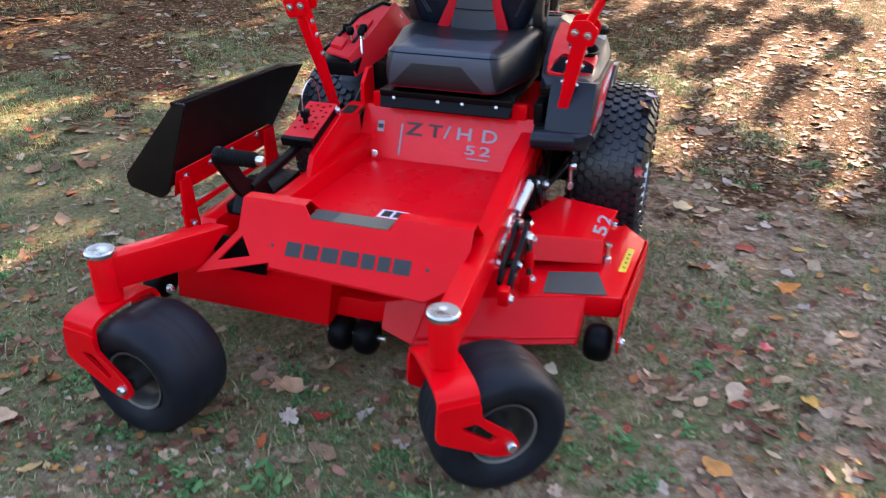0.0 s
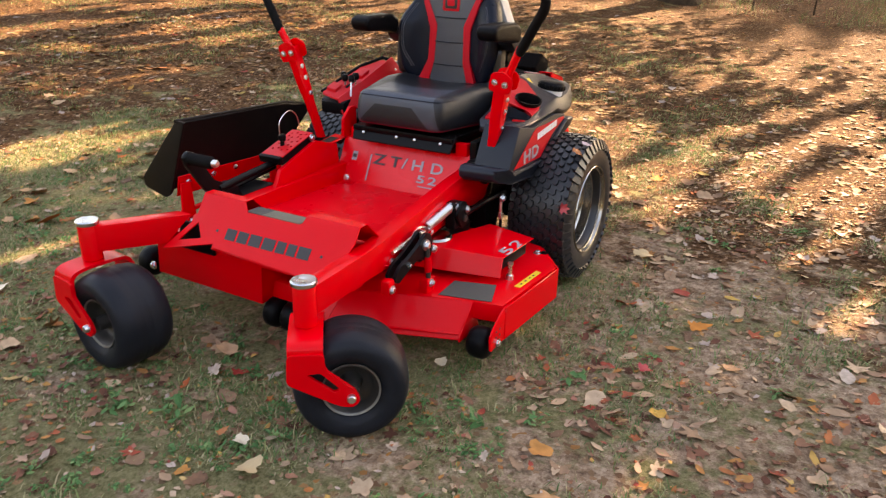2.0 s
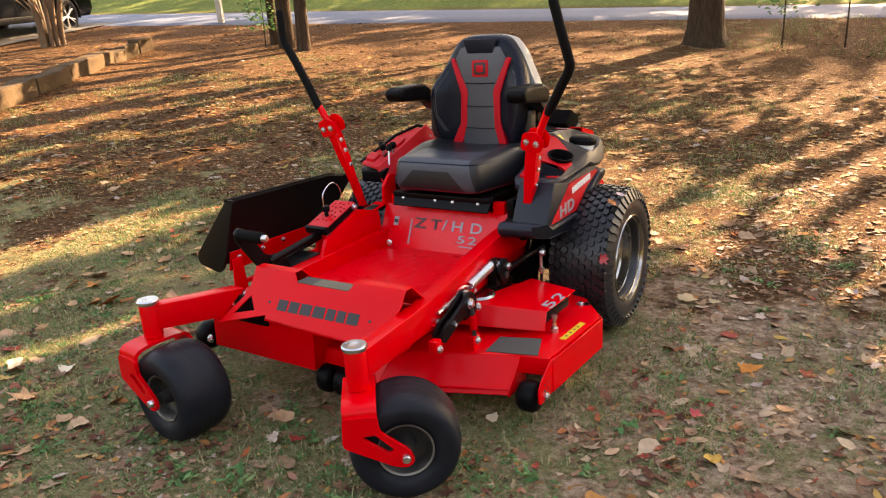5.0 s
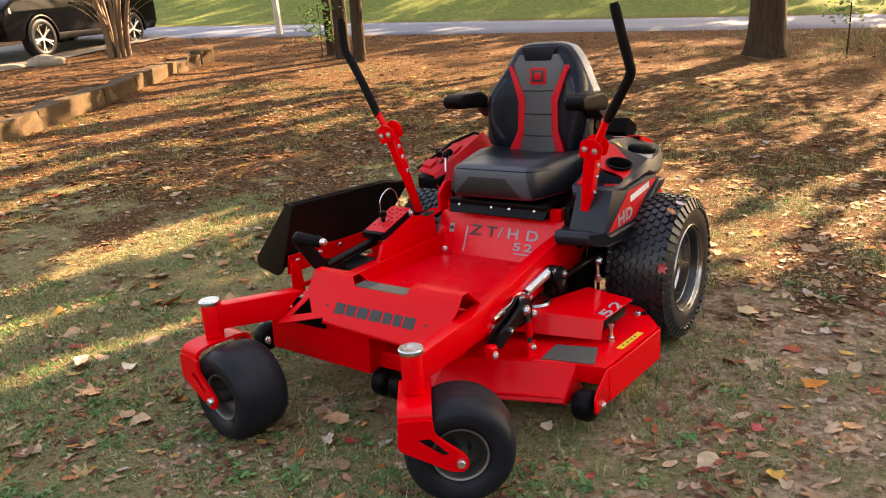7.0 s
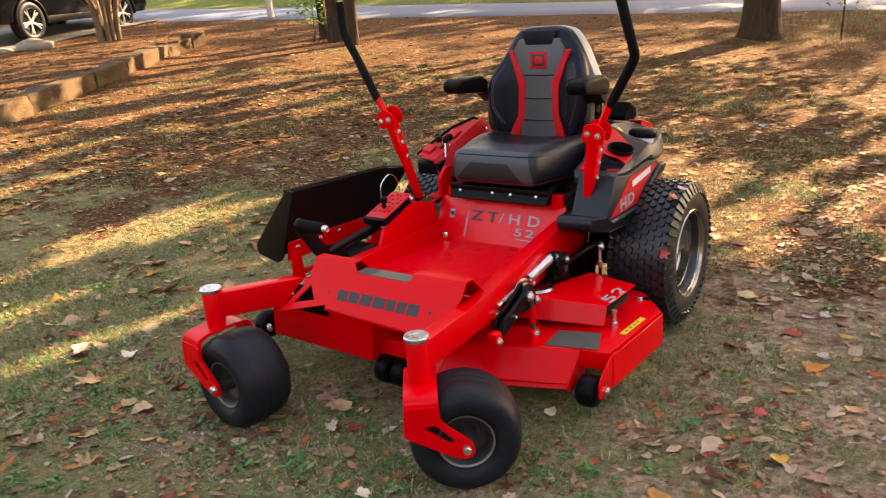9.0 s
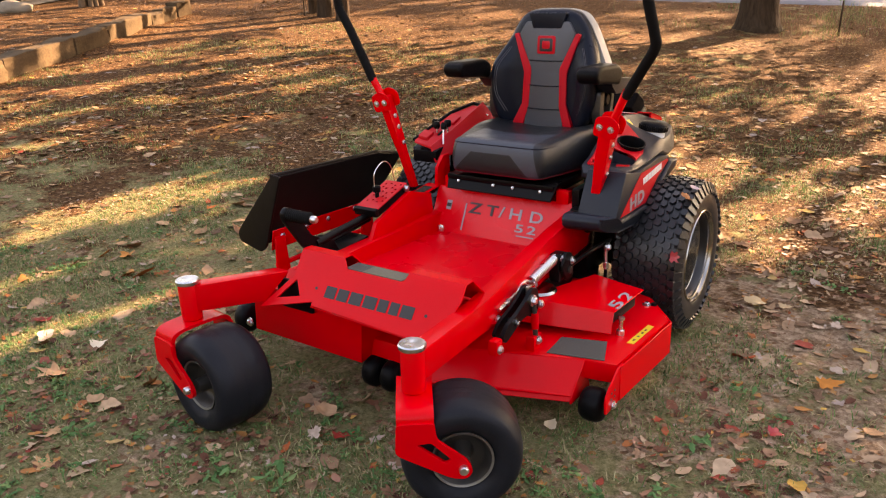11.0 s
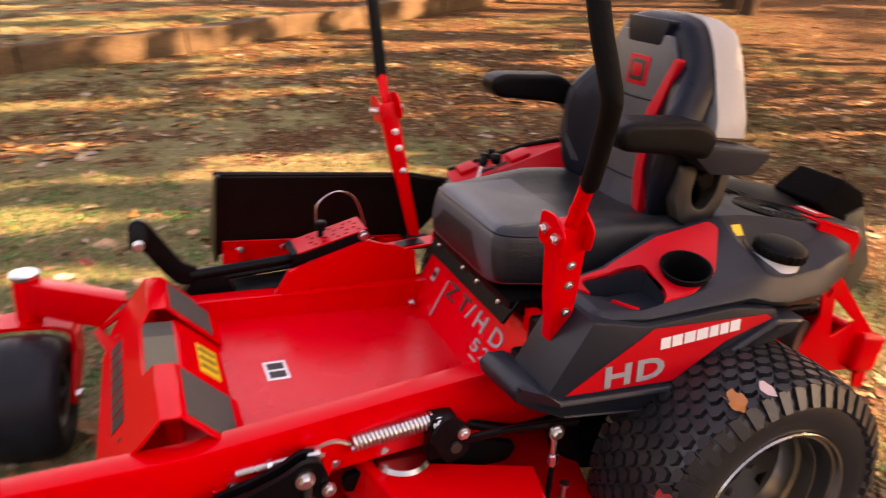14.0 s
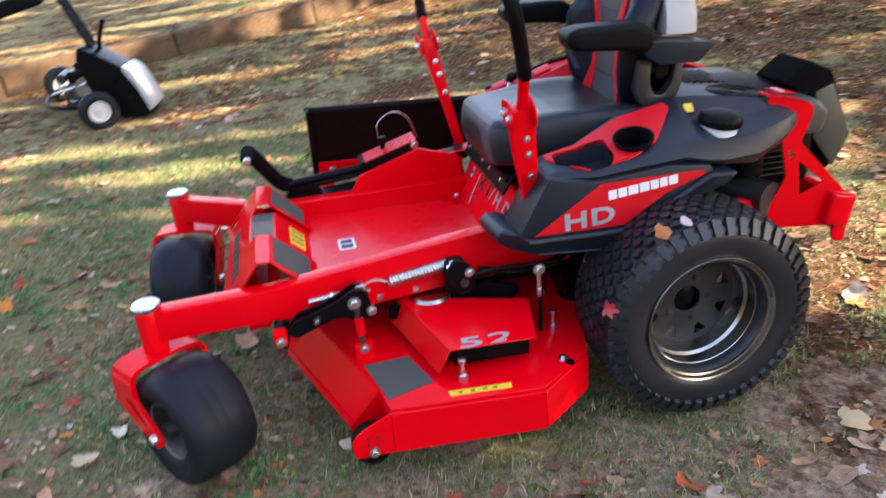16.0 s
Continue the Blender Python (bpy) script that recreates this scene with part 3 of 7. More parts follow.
# floor pan and seat panel
FLOOR_Z = 0.372
floor_pan = part("floor_pan", slab([(-0.293, -1.06, FLOOR_Z), (0.293, -1.06, FLOOR_Z), (0.293, -0.42, FLOOR_Z), (-0.293, -0.42, FLOOR_Z)], 0.006), RED_FLOOR, mower)
part("info_label", slab([(-0.045, -0.875, FLOOR_Z + 0.0015), (0.035, -0.875, FLOOR_Z + 0.0015), (0.035, -0.825, FLOOR_Z + 0.0015), (-0.045, -0.825, FLOOR_Z + 0.0015)], 0.001, 0), WHITE, floor_pan, "white printed label")
for k in range(2):
    part("label_print", box((-0.022 + 0.035 * k, -0.85, FLOOR_Z + 0.002), (0.026, 0.036, 0.0008), 0), INK, floor_pan)
for sx in (-1, 1):
    part("floor_edge", box((sx * 0.285, -0.72, FLOOR_Z + 0.022), (0.014, 0.60, 0.05), 0.003), RED, floor_pan)
PAN_Y0, PAN_Y1, PAN_Z1 = -0.438, -0.360, 0.530
panel = part("seat_riser", slab([(-0.293, PAN_Y0, FLOOR_Z - 0.004), (0.293, PAN_Y0, FLOOR_Z - 0.004), (0.293, PAN_Y1, PAN_Z1), (-0.293, PAN_Y1, PAN_Z1)], 0.006), RED_FLOOR, mower)
part("riser_top", slab([(-0.293, PAN_Y1, PAN_Z1), (0.293, PAN_Y1, PAN_Z1), (0.293, 0.10, PAN_Z1), (-0.293, 0.10, PAN_Z1)], 0.006), RED, mower)
P_UP = Vector((0, PAN_Y1 - PAN_Y0, PAN_Z1 - FLOOR_Z)).normalized()
P_N = Vector((1, 0, 0)).cross(P_UP)


def on_panel(x, s):
    return Vector((x, PAN_Y0, FLOOR_Z)) + P_UP * s + P_N * 0.0008


for ch, x, mt, st in (("Z", -0.108, INK, 1.5), ("T", -0.035, INK, 1.4), ("/", 0.006, SILVER, 1.3), ("H", 0.064, SILVER, 1.35), ("D", 0.148, SILVER, 1.3)):
    letters(ch, 0.058, plane_frame(on_panel(x, 0.104), (1, 0, 0), P_UP), mt, panel, stretch=st)
letters("52", 0.042, plane_frame(on_panel(0.115, 0.056), (1, 0, 0), P_UP), SILVER, panel, stretch=1.9, pitch=0.62)
part("small_print", box((0, 0, 0), (0.07, 0.004, 0.001), 0), SILVER, panel).matrix_local = plane_frame(on_panel(0.118, 0.030), (1, 0, 0), P_UP)
part("stripe", box((0, 0, 0), (0.006, 0.105, 0.001), 0), SILVER, panel).matrix_local = plane_frame(on_panel(-0.150, 0.068), (1, 0, 0), P_UP)
part("badge", box((0, 0, 0), (0.022, 0.036, 0.001), 0), SILVER, panel).matrix_local = plane_frame(on_panel(-0.225, 0.105), (1, 0, 0), P_UP)
part("badge_print", box((0, 0, 0.001), (0.018, 0.014, 0.001), 0), INK, panel).matrix_local = plane_frame(on_panel(-0.225, 0.105), (1, 0, 0), P_UP)
bolt((-0.225, -0.455, 0.392), (0.2, -1, 0.2), 0.008, panel)
for x in (-0.235, 0.235):
    part("seat_hinge", box((x, -0.352, 0.548), (0.05, 0.03, 0.05), 0.006), RED, panel)

# ---- cutting deck ----
DECK = [(-0.66, -0.62), (-0.60, -0.98), (-0.30, -1.08), (-0.10, -1.06), (0.02, -1.06), (0.15, -0.985), (0.545, -0.850), (0.642, -0.835), (0.672, -0.46), (0.55, -0.30), (0.30, -0.235), (-0.30, -0.235), (-0.62, -0.30)]
ZT, ZB = 0.215, 0.100
deck = part("deck_shell", prism(DECK, "z", ZB + 0.05, ZT, 0.010, 2), RED, mower, "red stamped steel cutting deck")


def wall(pts, z0, z1, t, name):
    bms = []
    for a, b in zip(pts, pts[1:]):
        d = (Vector(b) - Vector(a)).normalized()
        s = Vector((d.y, -d.x)) * t / 2
        bms.append(slab([(a[0] + s.x, a[1] + s.y, z0), (b[0] + s.x, b[1] + s.y, z0), (b[0] + s.x, b[1] + s.y, z1), (a[0] + s.x, a[1] + s.y, z1)], t, 0.0015))
    return part(name, merged(*bms), RED, deck)


part("front_skirt", slab([(-0.545, -1.130, 0.165), (-0.098, -1.103, 0.140), (-0.050, -1.145, 0.350), (-0.490, -1.165, 0.358)], 0.006), RED, deck)
part("skirt_return", slab([(-0.100, -1.103, 0.140), (-0.090, -1.02, 0.150), (-0.045, -1.03, 0.350), (-0.050, -1.145, 0.350)], 0.006), RED, deck)
part("skirt_side", slab([(-0.620, -0.98, 0.150), (-0.545, -1.130, 0.165), (-0.490, -1.165, 0.358), (-0.60, -1.00, 0.300)], 0.006), RED, deck)
part("front_skirt", slab([(0.130, -1.075, ZB + 0.01), (0.540, -0.932, ZB + 0.01), (0.548, -0.849, ZT - 0.003), (0.150, -0.985, ZT - 0.003)], 0.006), RED, deck)
part("front_skirt", slab([(0.035, -1.055, ZB + 0.03), (0.130, -1.075, ZB + 0.01), (0.150, -0.985, ZT - 0.003), (0.045, -1.045, ZT - 0.003)], 0.006), RED, deck)
wall([(0.652, -0.835), (0.678, -0.46), (0.556, -0.305)], ZB, ZT - 0.004, 0.006, "side_skirt")
sg = prism(rounded([(-0.932, 0.098), (-0.936, 0.150), (-0.915, 0.172), (-0.838, 0.212), (-0.80, 0.212), (-0.80, ZB)], 0.012, 3), "x", 0.646, 0.652, 0.0015)
part("roller_bracket", sg, RED, deck)
part("skirt_seam", tube([(0.140, -1.066, 0.127), (0.54, -0.924, 0.127)], 0.004, 8), RED, deck)
part("roller_guard", slab([(0.548, -0.849, ZT - 0.004), (0.544, -0.930, ZB + 0.02), (0.544, -0.930, ZB), (0.548, -0.80, ZB)], 0.006), RED, deck)


def roller(p, r, length, axis=(1, 0, 0)):
    prof = [(0, -length / 2), (r * 0.55, -length / 2), (r * 0.82, -length / 2 + 0.006), (r * 0.97, -length / 4), (r, 0), (r * 0.97, length / 4), (r * 0.82, length / 2 - 0.006), (r * 0.55, length / 2), (0, length / 2)]
    return part("anti_scalp_roller", lathe(prof, 28, toward(p, axis)), PLASTIC_D, deck, "black anti-scalp roller", 60)


roller((0.596, -0.885, 0.098), 0.052, 0.075)
roller((-0.078, -1.060, 0.102), 0.052, 0.064)
roller((-0.005, -1.060, 0.102), 0.052, 0.064)
roller((-0.655, -1.060, 0.160), 0.055, 0.07)
bolt((-0.560, -1.140, 0.190), (-0.2, -1, 0), 0.010, deck)
part("roller_axle", tube([(-0.12, -1.060, 0.102), (0.05, -1.060, 0.102)], 0.008, 10), ZINC, deck)
bolt((0.655, -0.885, 0.112), (1, -0.05, 0), 0.009, deck)
for z in (0.135, 0.155):
    for y in (-0.897, -0.873):
        part("hole", lathe([(0, 0), (0.004, 0), (0.004, 0.0008), (0, 0.0008)], 10, toward((0.6535, y, z), (1, -0.06, 0))), INK, deck)
part("grip_pad", slab([(0.434, -0.872, ZT + 0.0025), (0.602, -0.832, ZT + 0.0025), (0.561, -0.712, ZT + 0.0025), (0.427, -0.753, ZT + 0.0025)], 0.002, 0), GRIP, deck, "grey grip pad")
part("warning_label", slab([(0.614, -0.688, ZT + 0.0022), (0.635, -0.686, ZT + 0.0022), (0.646, -0.535, ZT + 0.0022), (0.626, -0.533, ZT + 0.0022)], 0.0015, 0), YELLOW, deck, "yellow warning label")
for y in (-0.66, -0.63, -0.60, -0.575):
    part("label_print", box((0.6245 + (y + 0.69) * 0.08, y, ZT + 0.0027), (0.006, 0.010, 0.0008), 0, rot=(0, 0, -5)), INK, deck)
# belt cover
cover = part("belt_cover", slab([(0.285, -0.745, 0.318), (0.560, -0.665, 0.296), (0.578, -0.450, 0.300), (0.385, -0.405, 0.303)], 0.004), RED, deck)
part("cover_flap", slab([(0.272, -0.775, 0.245), (0.568, -0.700, 0.238), (0.560, -0.665, 0.296), (0.285, -0.745, 0.318)], 0.004), RED, cover)
part("cover_inside", slab([(0.32, -0.72, 0.30), (0.54, -0.65, 0.285), (0.555, -0.46, 0.29), (0.40, -0.42, 0.29)], 0.05), BLACK, cover)
letters("52", 0.055, plane_frame((0.548, -0.570, 0.2995), (0.03, 1, 0), (-1, 0, 0.1)), SILVER, cover, stretch=2.5, pitch=0.56)
for p in ((0.575, -0.64, ZT), (0.42, -0.35, ZT)):
    st = lathe([(0, 0), (0.013, 0), (0.013, 0.016), (0.010, 0.018), (0.007, 0.018), (0.007, 0.05), (0.011, 0.052), (0.011, 0.06), (0, 0.062)], 10, Matrix.Translation(p))
    part("cover_stud", st, ZINC, deck)
bolt((0.565, -0.375, ZT), (0, 0, 1), 0.010, deck)
bolt((0.585, -0.365, ZT), (0, 0, 1), 0.008, deck, BLACK)


# ---- drive wheels ----
def drive_wheel(sx):
    x0, x1 = 0.385, 0.632            # inner and outer side of the tyre
    R, xc = 0.290, (x0 + x1) / 2
    hw = (x1 - x0) / 2
    m = Matrix.Translation((sx * xc, 0.0, R - 0.006)) @ pose(0, 0, 0, 0, 90 * sx, 0)
    prof = [(0.150, -0.090), (0.168, -hw + 0.012), (0.190, -hw + 0.002), (0.225, -hw), (0.252, -hw + 0.006), (0.268, -hw + 0.022), (0.274, -hw + 0.045), (0.278, -0.04), (0.279, 0), (0.278, 0.04), (0.274, hw - 0.045), (0.268, hw - 0.022), (0.252, hw - 0.006), (0.225, hw), (0.190, hw - 0.002), (0.168, hw - 0.012), (0.150, 0.090)]
    tyre = part("drive_tyre", lathe(prof, 72, m, True), TREAD, mower, "black turf tyre with chevron blocks", 60)
    # tread blocks
    bm = bmesh.new()
    n = 46
    for row in range(9):
        u = (row - 4) / 4.0
        h0 = u * (hw - 0.022)
        base = 0.276 - 0.010 * abs(u) ** 2.5
        for k in range(n):
            a0 = 2 * math.pi * (k + (0.5 if row % 2 else 0.0)) / n
            da, dh = 2 * math.pi / n * 0.40, 0.0128
            pts = []
            for (fa, fh) in ((-1, -0.35), (-0.35, -1), (0.75, -0.8), (1, 0.35), (0.35, 1), (-0.75, 0.8)):
                pts.append((a0 + da * fa, h0 + dh * fh))
            lo, hi = [], []
            for a, h in pts:
                lo.append(bm.verts.new((base * math.cos(a) * 0.99, base * math.sin(a) * 0.99, h)))
                r2 = base + 0.0125
                aa, hh = a0 + (a - a0) * 0.9, h0 + (h - h0) * 0.9
                hi.append(bm.verts.new((r2 * math.cos(aa), r2 * math.sin(aa), hh)))
            bm.faces.new(hi)
            for i in range(6):
                bm.faces.new((lo[i], lo[(i + 1) % 6], hi[(i + 1) % 6], hi[i]))
    for sgn in (-1, 1):               # shoulder lugs
        for k in range(n):
            a0 = 2 * math.pi * (k + 0.25) / n
            da = 2 * math.pi / n * 0.32
            lo, hi = [], []
            for (a, r, h) in ((a0 - da, 0.279, hw - 0.020), (a0 + da, 0.279, hw - 0.020), (a0 + da * 0.8, 0.240, hw - 0.001), (a0 - da * 0.8, 0.240, hw - 0.001)):
                hi.append(bm.verts.new((r * math.cos(a), r * math.sin(a), sgn * (h + 0.0075))))
                lo.append(bm.verts.new((r * 0.965 * math.cos(a), r * 0.965 * math.sin(a), sgn * (h - 0.008))))
            bm.faces.new(hi)
            for i in range(4):
                bm.faces.new((lo[i], lo[(i + 1) % 4], hi[(i + 1) % 4], hi[i]))
    bm.transform(m)
    part("tread", bm, TREAD, tyre, "blocky rubber tread", 25)
    # rim: deep dish with a holed disc
    rp = [(0.160, hw - 0.030), (0.172, hw - 0.012), (0.176, hw - 0.006), (0.174, hw - 0.002), (0.169, hw - 0.004), (0.166, hw - 0.014), (0.161, hw - 0.016), (0.159, hw - 0.030), (0.154, hw - 0.032), (0.153, hw - 0.046), (0.148, hw - 0.050), (0.147, hw - 0.085), (0.140, hw - 0.092), (0.136, hw - 0.135), (0.132, hw - 0.140)]
    rim = part("drive_rim", lathe(rp, 64, m), STEEL, tyre, "bright deep-dish steel rim")
    zc = hw - 0.135
    disc = [(0.136 * math.cos(2 * math.pi * k / 48), 0.136 * math.sin(2 * math.pi * k / 48)) for k in range(48)]
    holes = []
    for k in range(8):
        a = 2 * math.pi * (k + 0.5) / 8
        c = Vector((math.cos(a), math.sin(a)))
        t = Vector((-c.y, c.x))
        tri = [c * 0.118 - t * 0.020, c * 0.118 + t * 0.020, c * 0.090 + t * 0.006, c * 0.090 - t * 0.006]
        holes.append([(q.x, q.y) for q in reversed(tri)])
    holes.append([(0.038 * math.cos(-2 * math.pi * k / 24), 0.038 * math.sin(-2 * math.pi * k / 24)) for k in range(24)])
    d = holed(disc, holes, "z", zc - 0.003, zc + 0.003, 0)
    d.transform(m)
    part("rim_disc", d, RIM_D, rim, "dark disc with openings")
    for k in range(5):
        a = 2 * math.pi * k / 5 + 0.3
        bolt(m @ Vector((0.062 * math.cos(a), 0.062 * math.sin(a), zc + 0.004)), (sx, 0, 0), 0.0075, rim, RIM_D, "wheel_nut")
    part("hub", lathe([(0, zc - 0.06), (0.036, zc - 0.06), (0.036, zc - 0.012), (0.02, zc - 0.005), (0, zc - 0.005)], 20, m), BLACK, rim)
    part("brake_drum", lathe([(0, -0.11), (0.11, -0.11), (0.11, zc - 0.05), (0, zc - 0.05)], 28, m), BLACK, rim)
    return tyre


drive_wheel(1)
drive_wheel(-1)
part("axle_housing", box((0, 0.02, 0.29), (0.76, 0.16, 0.16), 0.03), BLACK, mower)


# ---- seat ----
seat = part("seat_pan", box((0.0, -0.20, 0.585), (0.44, 0.42, 0.02), 0.006), BLACK, mower, "black steel seat pan")
part("seat_plate", slab([(-0.215, -0.420, 0.542), (0.215, -0.420, 0.542), (0.225, -0.392, 0.595), (-0.225, -0.392, 0.595)], 0.008), BLACK, seat)
part("suspension", box((0, -0.17, 0.553), (0.34, 0.36, 0.05), 0.01), BLACK, seat)
for x in (-0.17, -0.02, 0.06, 0.17):
    bolt((x, -0.4105, 0.572), (0, -1, 0.4), 0.0035, seat)
CUSH = Matrix.Translation((-0.006, -0.200, 0.606)) @ pose(0, 0, 0, -2.0, 0, 0)
CUSH_OUT = [(-0.182, -0.2375), (0.182, -0.2375), (0.238, 0.06), (0.232, 0.2375), (-0.232, 0.2375), (-0.238, 0.06)]
CUSH_H = 0.125


def cushion_bm(grey):
    """The padded seat with its seams cut in; keeps the grey panels or the black rest."""
    bm = bmesh.new()
    out = rounded(CUSH_OUT, 0.042, 7)
    levels = [(0.95, 0.0), (0.985, 0.05), (1.000, 0.14), (1.006, 0.30), (1.006, 0.46), (1.000, 0.62), (0.988, 0.76), (0.968, 0.87), (0.935, 0.945), (0.88, 0.985), (0.76, 1.0), (0.58, 1.0), (0.30, 0.975), (0.10, 0.965)]
    rings = [[bm.verts.new((x * q, y * q, CUSH_H * z)) for x, y in out] for q, z in levels]
    for a, b in zip(rings, rings[1:]):
        for i in range(len(out)):
            k = (i + 1) % len(out)
            bm.faces.new((a[i], a[k], b[k], b[i]))
    bm.faces.new(list(reversed(rings[0])))
    bm.faces.new(rings[-1])
    seams = [((0, -0.17, 0.0), (0, 1, 0)), ((0, -0.015, 0), (0.15, 1, 0)), ((0, -0.015, 0), (-0.15, 1, 0)), ((0.178, 0, 0), (1, 0, 0.22)), ((-0.178, 0, 0), (-1, 0, 0.22)), ((0, 0, 0.080), (0, 0, 1)),
             ((0.142, 0, 0.005), (1, 0, 1.0)), ((-0.168, 0, 0.005), (-1, 0, 1.0))]
    for co, no in seams:
        bmesh.ops.bisect_plane(bm, geom=bm.verts[:] + bm.edges[:] + bm.faces[:], plane_co=co, plane_no=no)

    def is_grey(c):
        if abs(c.x) + 0.22 * c.z > 0.178:
            return False
        if c.y < -0.17 and c.z < 0.080:
            return c.x - 0.142 + (c.z - 0.005) > 0 or -(c.x + 0.168) + (c.z - 0.005) > 0
        return c.z > 0.080 and c.y + 0.015 + 0.15 * abs(c.x) < 0
    drop = [f for f in bm.faces if is_grey(f.calc_center_median()) != grey]
    bmesh.ops.delete(bm, geom=drop, context="FACES")
    for v in bm.verts:                      # raised side bolsters towards the back
        q = min(1.0, max(0.0, (abs(v.co.x) - 0.10) / 0.10)) * min(1.0, max(0.0, (v.co.y + 0.16) / 0.16))
        v.co.z += 0.024 * q * min(1.0, v.co.z / CUSH_H)
    bm.transform(CUSH)
    return bm


cushion = part("seat_cushion", cushion_bm(False), VINYL_S, seat, "black and grey vinyl seat cushion", 70)
part("cushion_panel", cushion_bm(True), VINYL_T, cushion, "grey vinyl seat panels", 70)
edge = rounded(CUSH_OUT, 0.042, 7)
for q, z, r, mat, name, label in ((0.970, 0.868, 0.0019, VINYL, "hem", ""), (0.972, 0.030, 0.0024, PIPING, "piping", "dark red seat piping")):
    line = tube([(x * q, y * q, CUSH_H * z) for x, y in edge] + [(edge[0][0] * q, edge[0][1] * q, CUSH_H * z)], r, 6)
    line.transform(CUSH)
    part(name, line, mat, cushion, label)

# backrest
BACK = [(-0.128, 0.0), (-0.192, 0.055), (-0.226, 0.15), (-0.222, 0.27), (-0.155, 0.415), (-0.115, 0.466), (-0.06, 0.478), (0.06, 0.478), (0.115, 0.466), (0.155, 0.415), (0.222, 0.27), (0.226, 0.15), (0.192, 0.055), (0.128, 0.0)]


def wrap(bm):
    """Draws the side bolsters forward."""
    for v in bm.verts:
        q = min(1.0, max(0.0, (abs(v.co.x) - 0.105) / 0.10))
        h = min(1.0, max(0.0, (0.40 - v.co.z) / 0.16))
        v.co.y -= 0.070 * q * q * (3 - 2 * q) * h * h * (3 - 2 * h)
    return bm


def back_bm():
    bm = bmesh.new()
    out = rounded(BACK, 0.03, 3)
    cx, cy = 0.0, 0.24
    levels = [(0.30, -0.022), (0.70, -0.019), (0.90, -0.010), (0.965, 0.000), (0.99, 0.012), (1.0, 0.026), (1.0, 0.058), (0.97, 0.074), (0.88, 0.084), (0.5, 0.090)]
    rings = [[bm.verts.new(((x - cx) * s + cx, d, (y - cy) * s + cy)) for x, y in out] for s, d in levels]
    for a, b in zip(rings, rings[1:]):
        for i in range(len(out)):
            j = (i + 1) % len(out)
            bm.faces.new((a[i], a[j], b[j], b[i]))
    bm.faces.new(rings[0])
    bm.faces.new(list(reversed(rings[-1])))
    for x in (-0.18, -0.15, -0.12, 0.12, 0.15, 0.18):
        bmesh.ops.bisect_plane(bm, geom=bm.verts[:] + bm.edges[:] + bm.faces[:], plane_co=(x, 0, 0), plane_no=(1, 0, 0))
    return wrap(bm)


BM = Matrix.Translation((-0.018, 0.0, 0.690)) @ pose(0, 0, 0, -4, 0, 0)
bb = back_bm()
bb.transform(BM)
backrest = part("backrest", bb, VINYL, seat, "black vinyl backrest with grey and red panels", 70)


def back_panel(pts, depth, mat, name, label=""):
    """A sewn panel on the front of the backrest; pts in (x, height)."""
    bm = wrap(prism(rounded(pts, 0.006, 2), "y", -depth, 0.02, 0.003, 2))
    bm.transform(BM)
    return part(name, bm, mat, backrest, label)


back_panel([(-0.085, 0.02), (0.085, 0.02), (0.075, 0.12), (0.060, 0.24), (0.118, 0.385), (0.09, 0.43), (-0.09, 0.43), (-0.118, 0.385), (-0.060, 0.24), (-0.075, 0.12)], 0.027, VINYL_G, "grey_panel", "grey vinyl centre panel")
for s in (1, -1):
    pts = [(s * 0.095, 0.010), (s * 0.140, 0.012), (s * 0.095, 0.12), (s * 0.092, 0.24), (s * 0.140, 0.385), (s * 0.122, 0.388), (s * 0.060, 0.255), (s * 0.066, 0.11)]
    back_panel(pts if s > 0 else list(reversed(pts)), 0.0295, VINYL_R, "red_stripe", "red vinyl stripe")
back_panel([(-0.060, 0.405), (0.060, 0.405), (0.080, 0.462), (-0.080, 0.462)], 0.0285, VINYL, "head_panel")
back_panel([(-0.038, 0.310), (0.038, 0.310), (0.038, 0.378), (-0.038, 0.378)], 0.030, VINYL_R, "emblem", "red square emblem")
back_panel([(-0.028, 0.319), (0.028, 0.319), (0.028, 0.369), (-0.028, 0.369)], 0.0315, INK, "emblem_ring")
back_panel([(-0.017, 0.329), (0.017, 0.329), (0.017, 0.359), (-0.017, 0.359)], 0.033, VINYL_R, "emblem_centre")
for z in (0.10, 0.19, 0.285):
    st = tube([(-0.07, -0.0275, z), (0, -0.029, z - 0.002), (0.07, -0.0275, z)], 0.0022, 6)
    st.transform(BM)
    part("seam", st, VINYL, backrest)
# stitching on the side bolsters
for s_ in (-1, 1):
    for o in (0.0, 0.007):
        st = wrap(tube(curve_points([(s_ * (0.150 + o), -0.0165, 0.335), (s_ * (0.186 + o), -0.0120, 0.255), (s_ * (0.186 + o), -0.0120, 0.165), (s_ * (0.150 + o), -0.0160, 0.085)], 5), 0.0011, 5))
        st.transform(BM)
        part("stitching", st, VINYL_G, backrest, "pale double stitching")
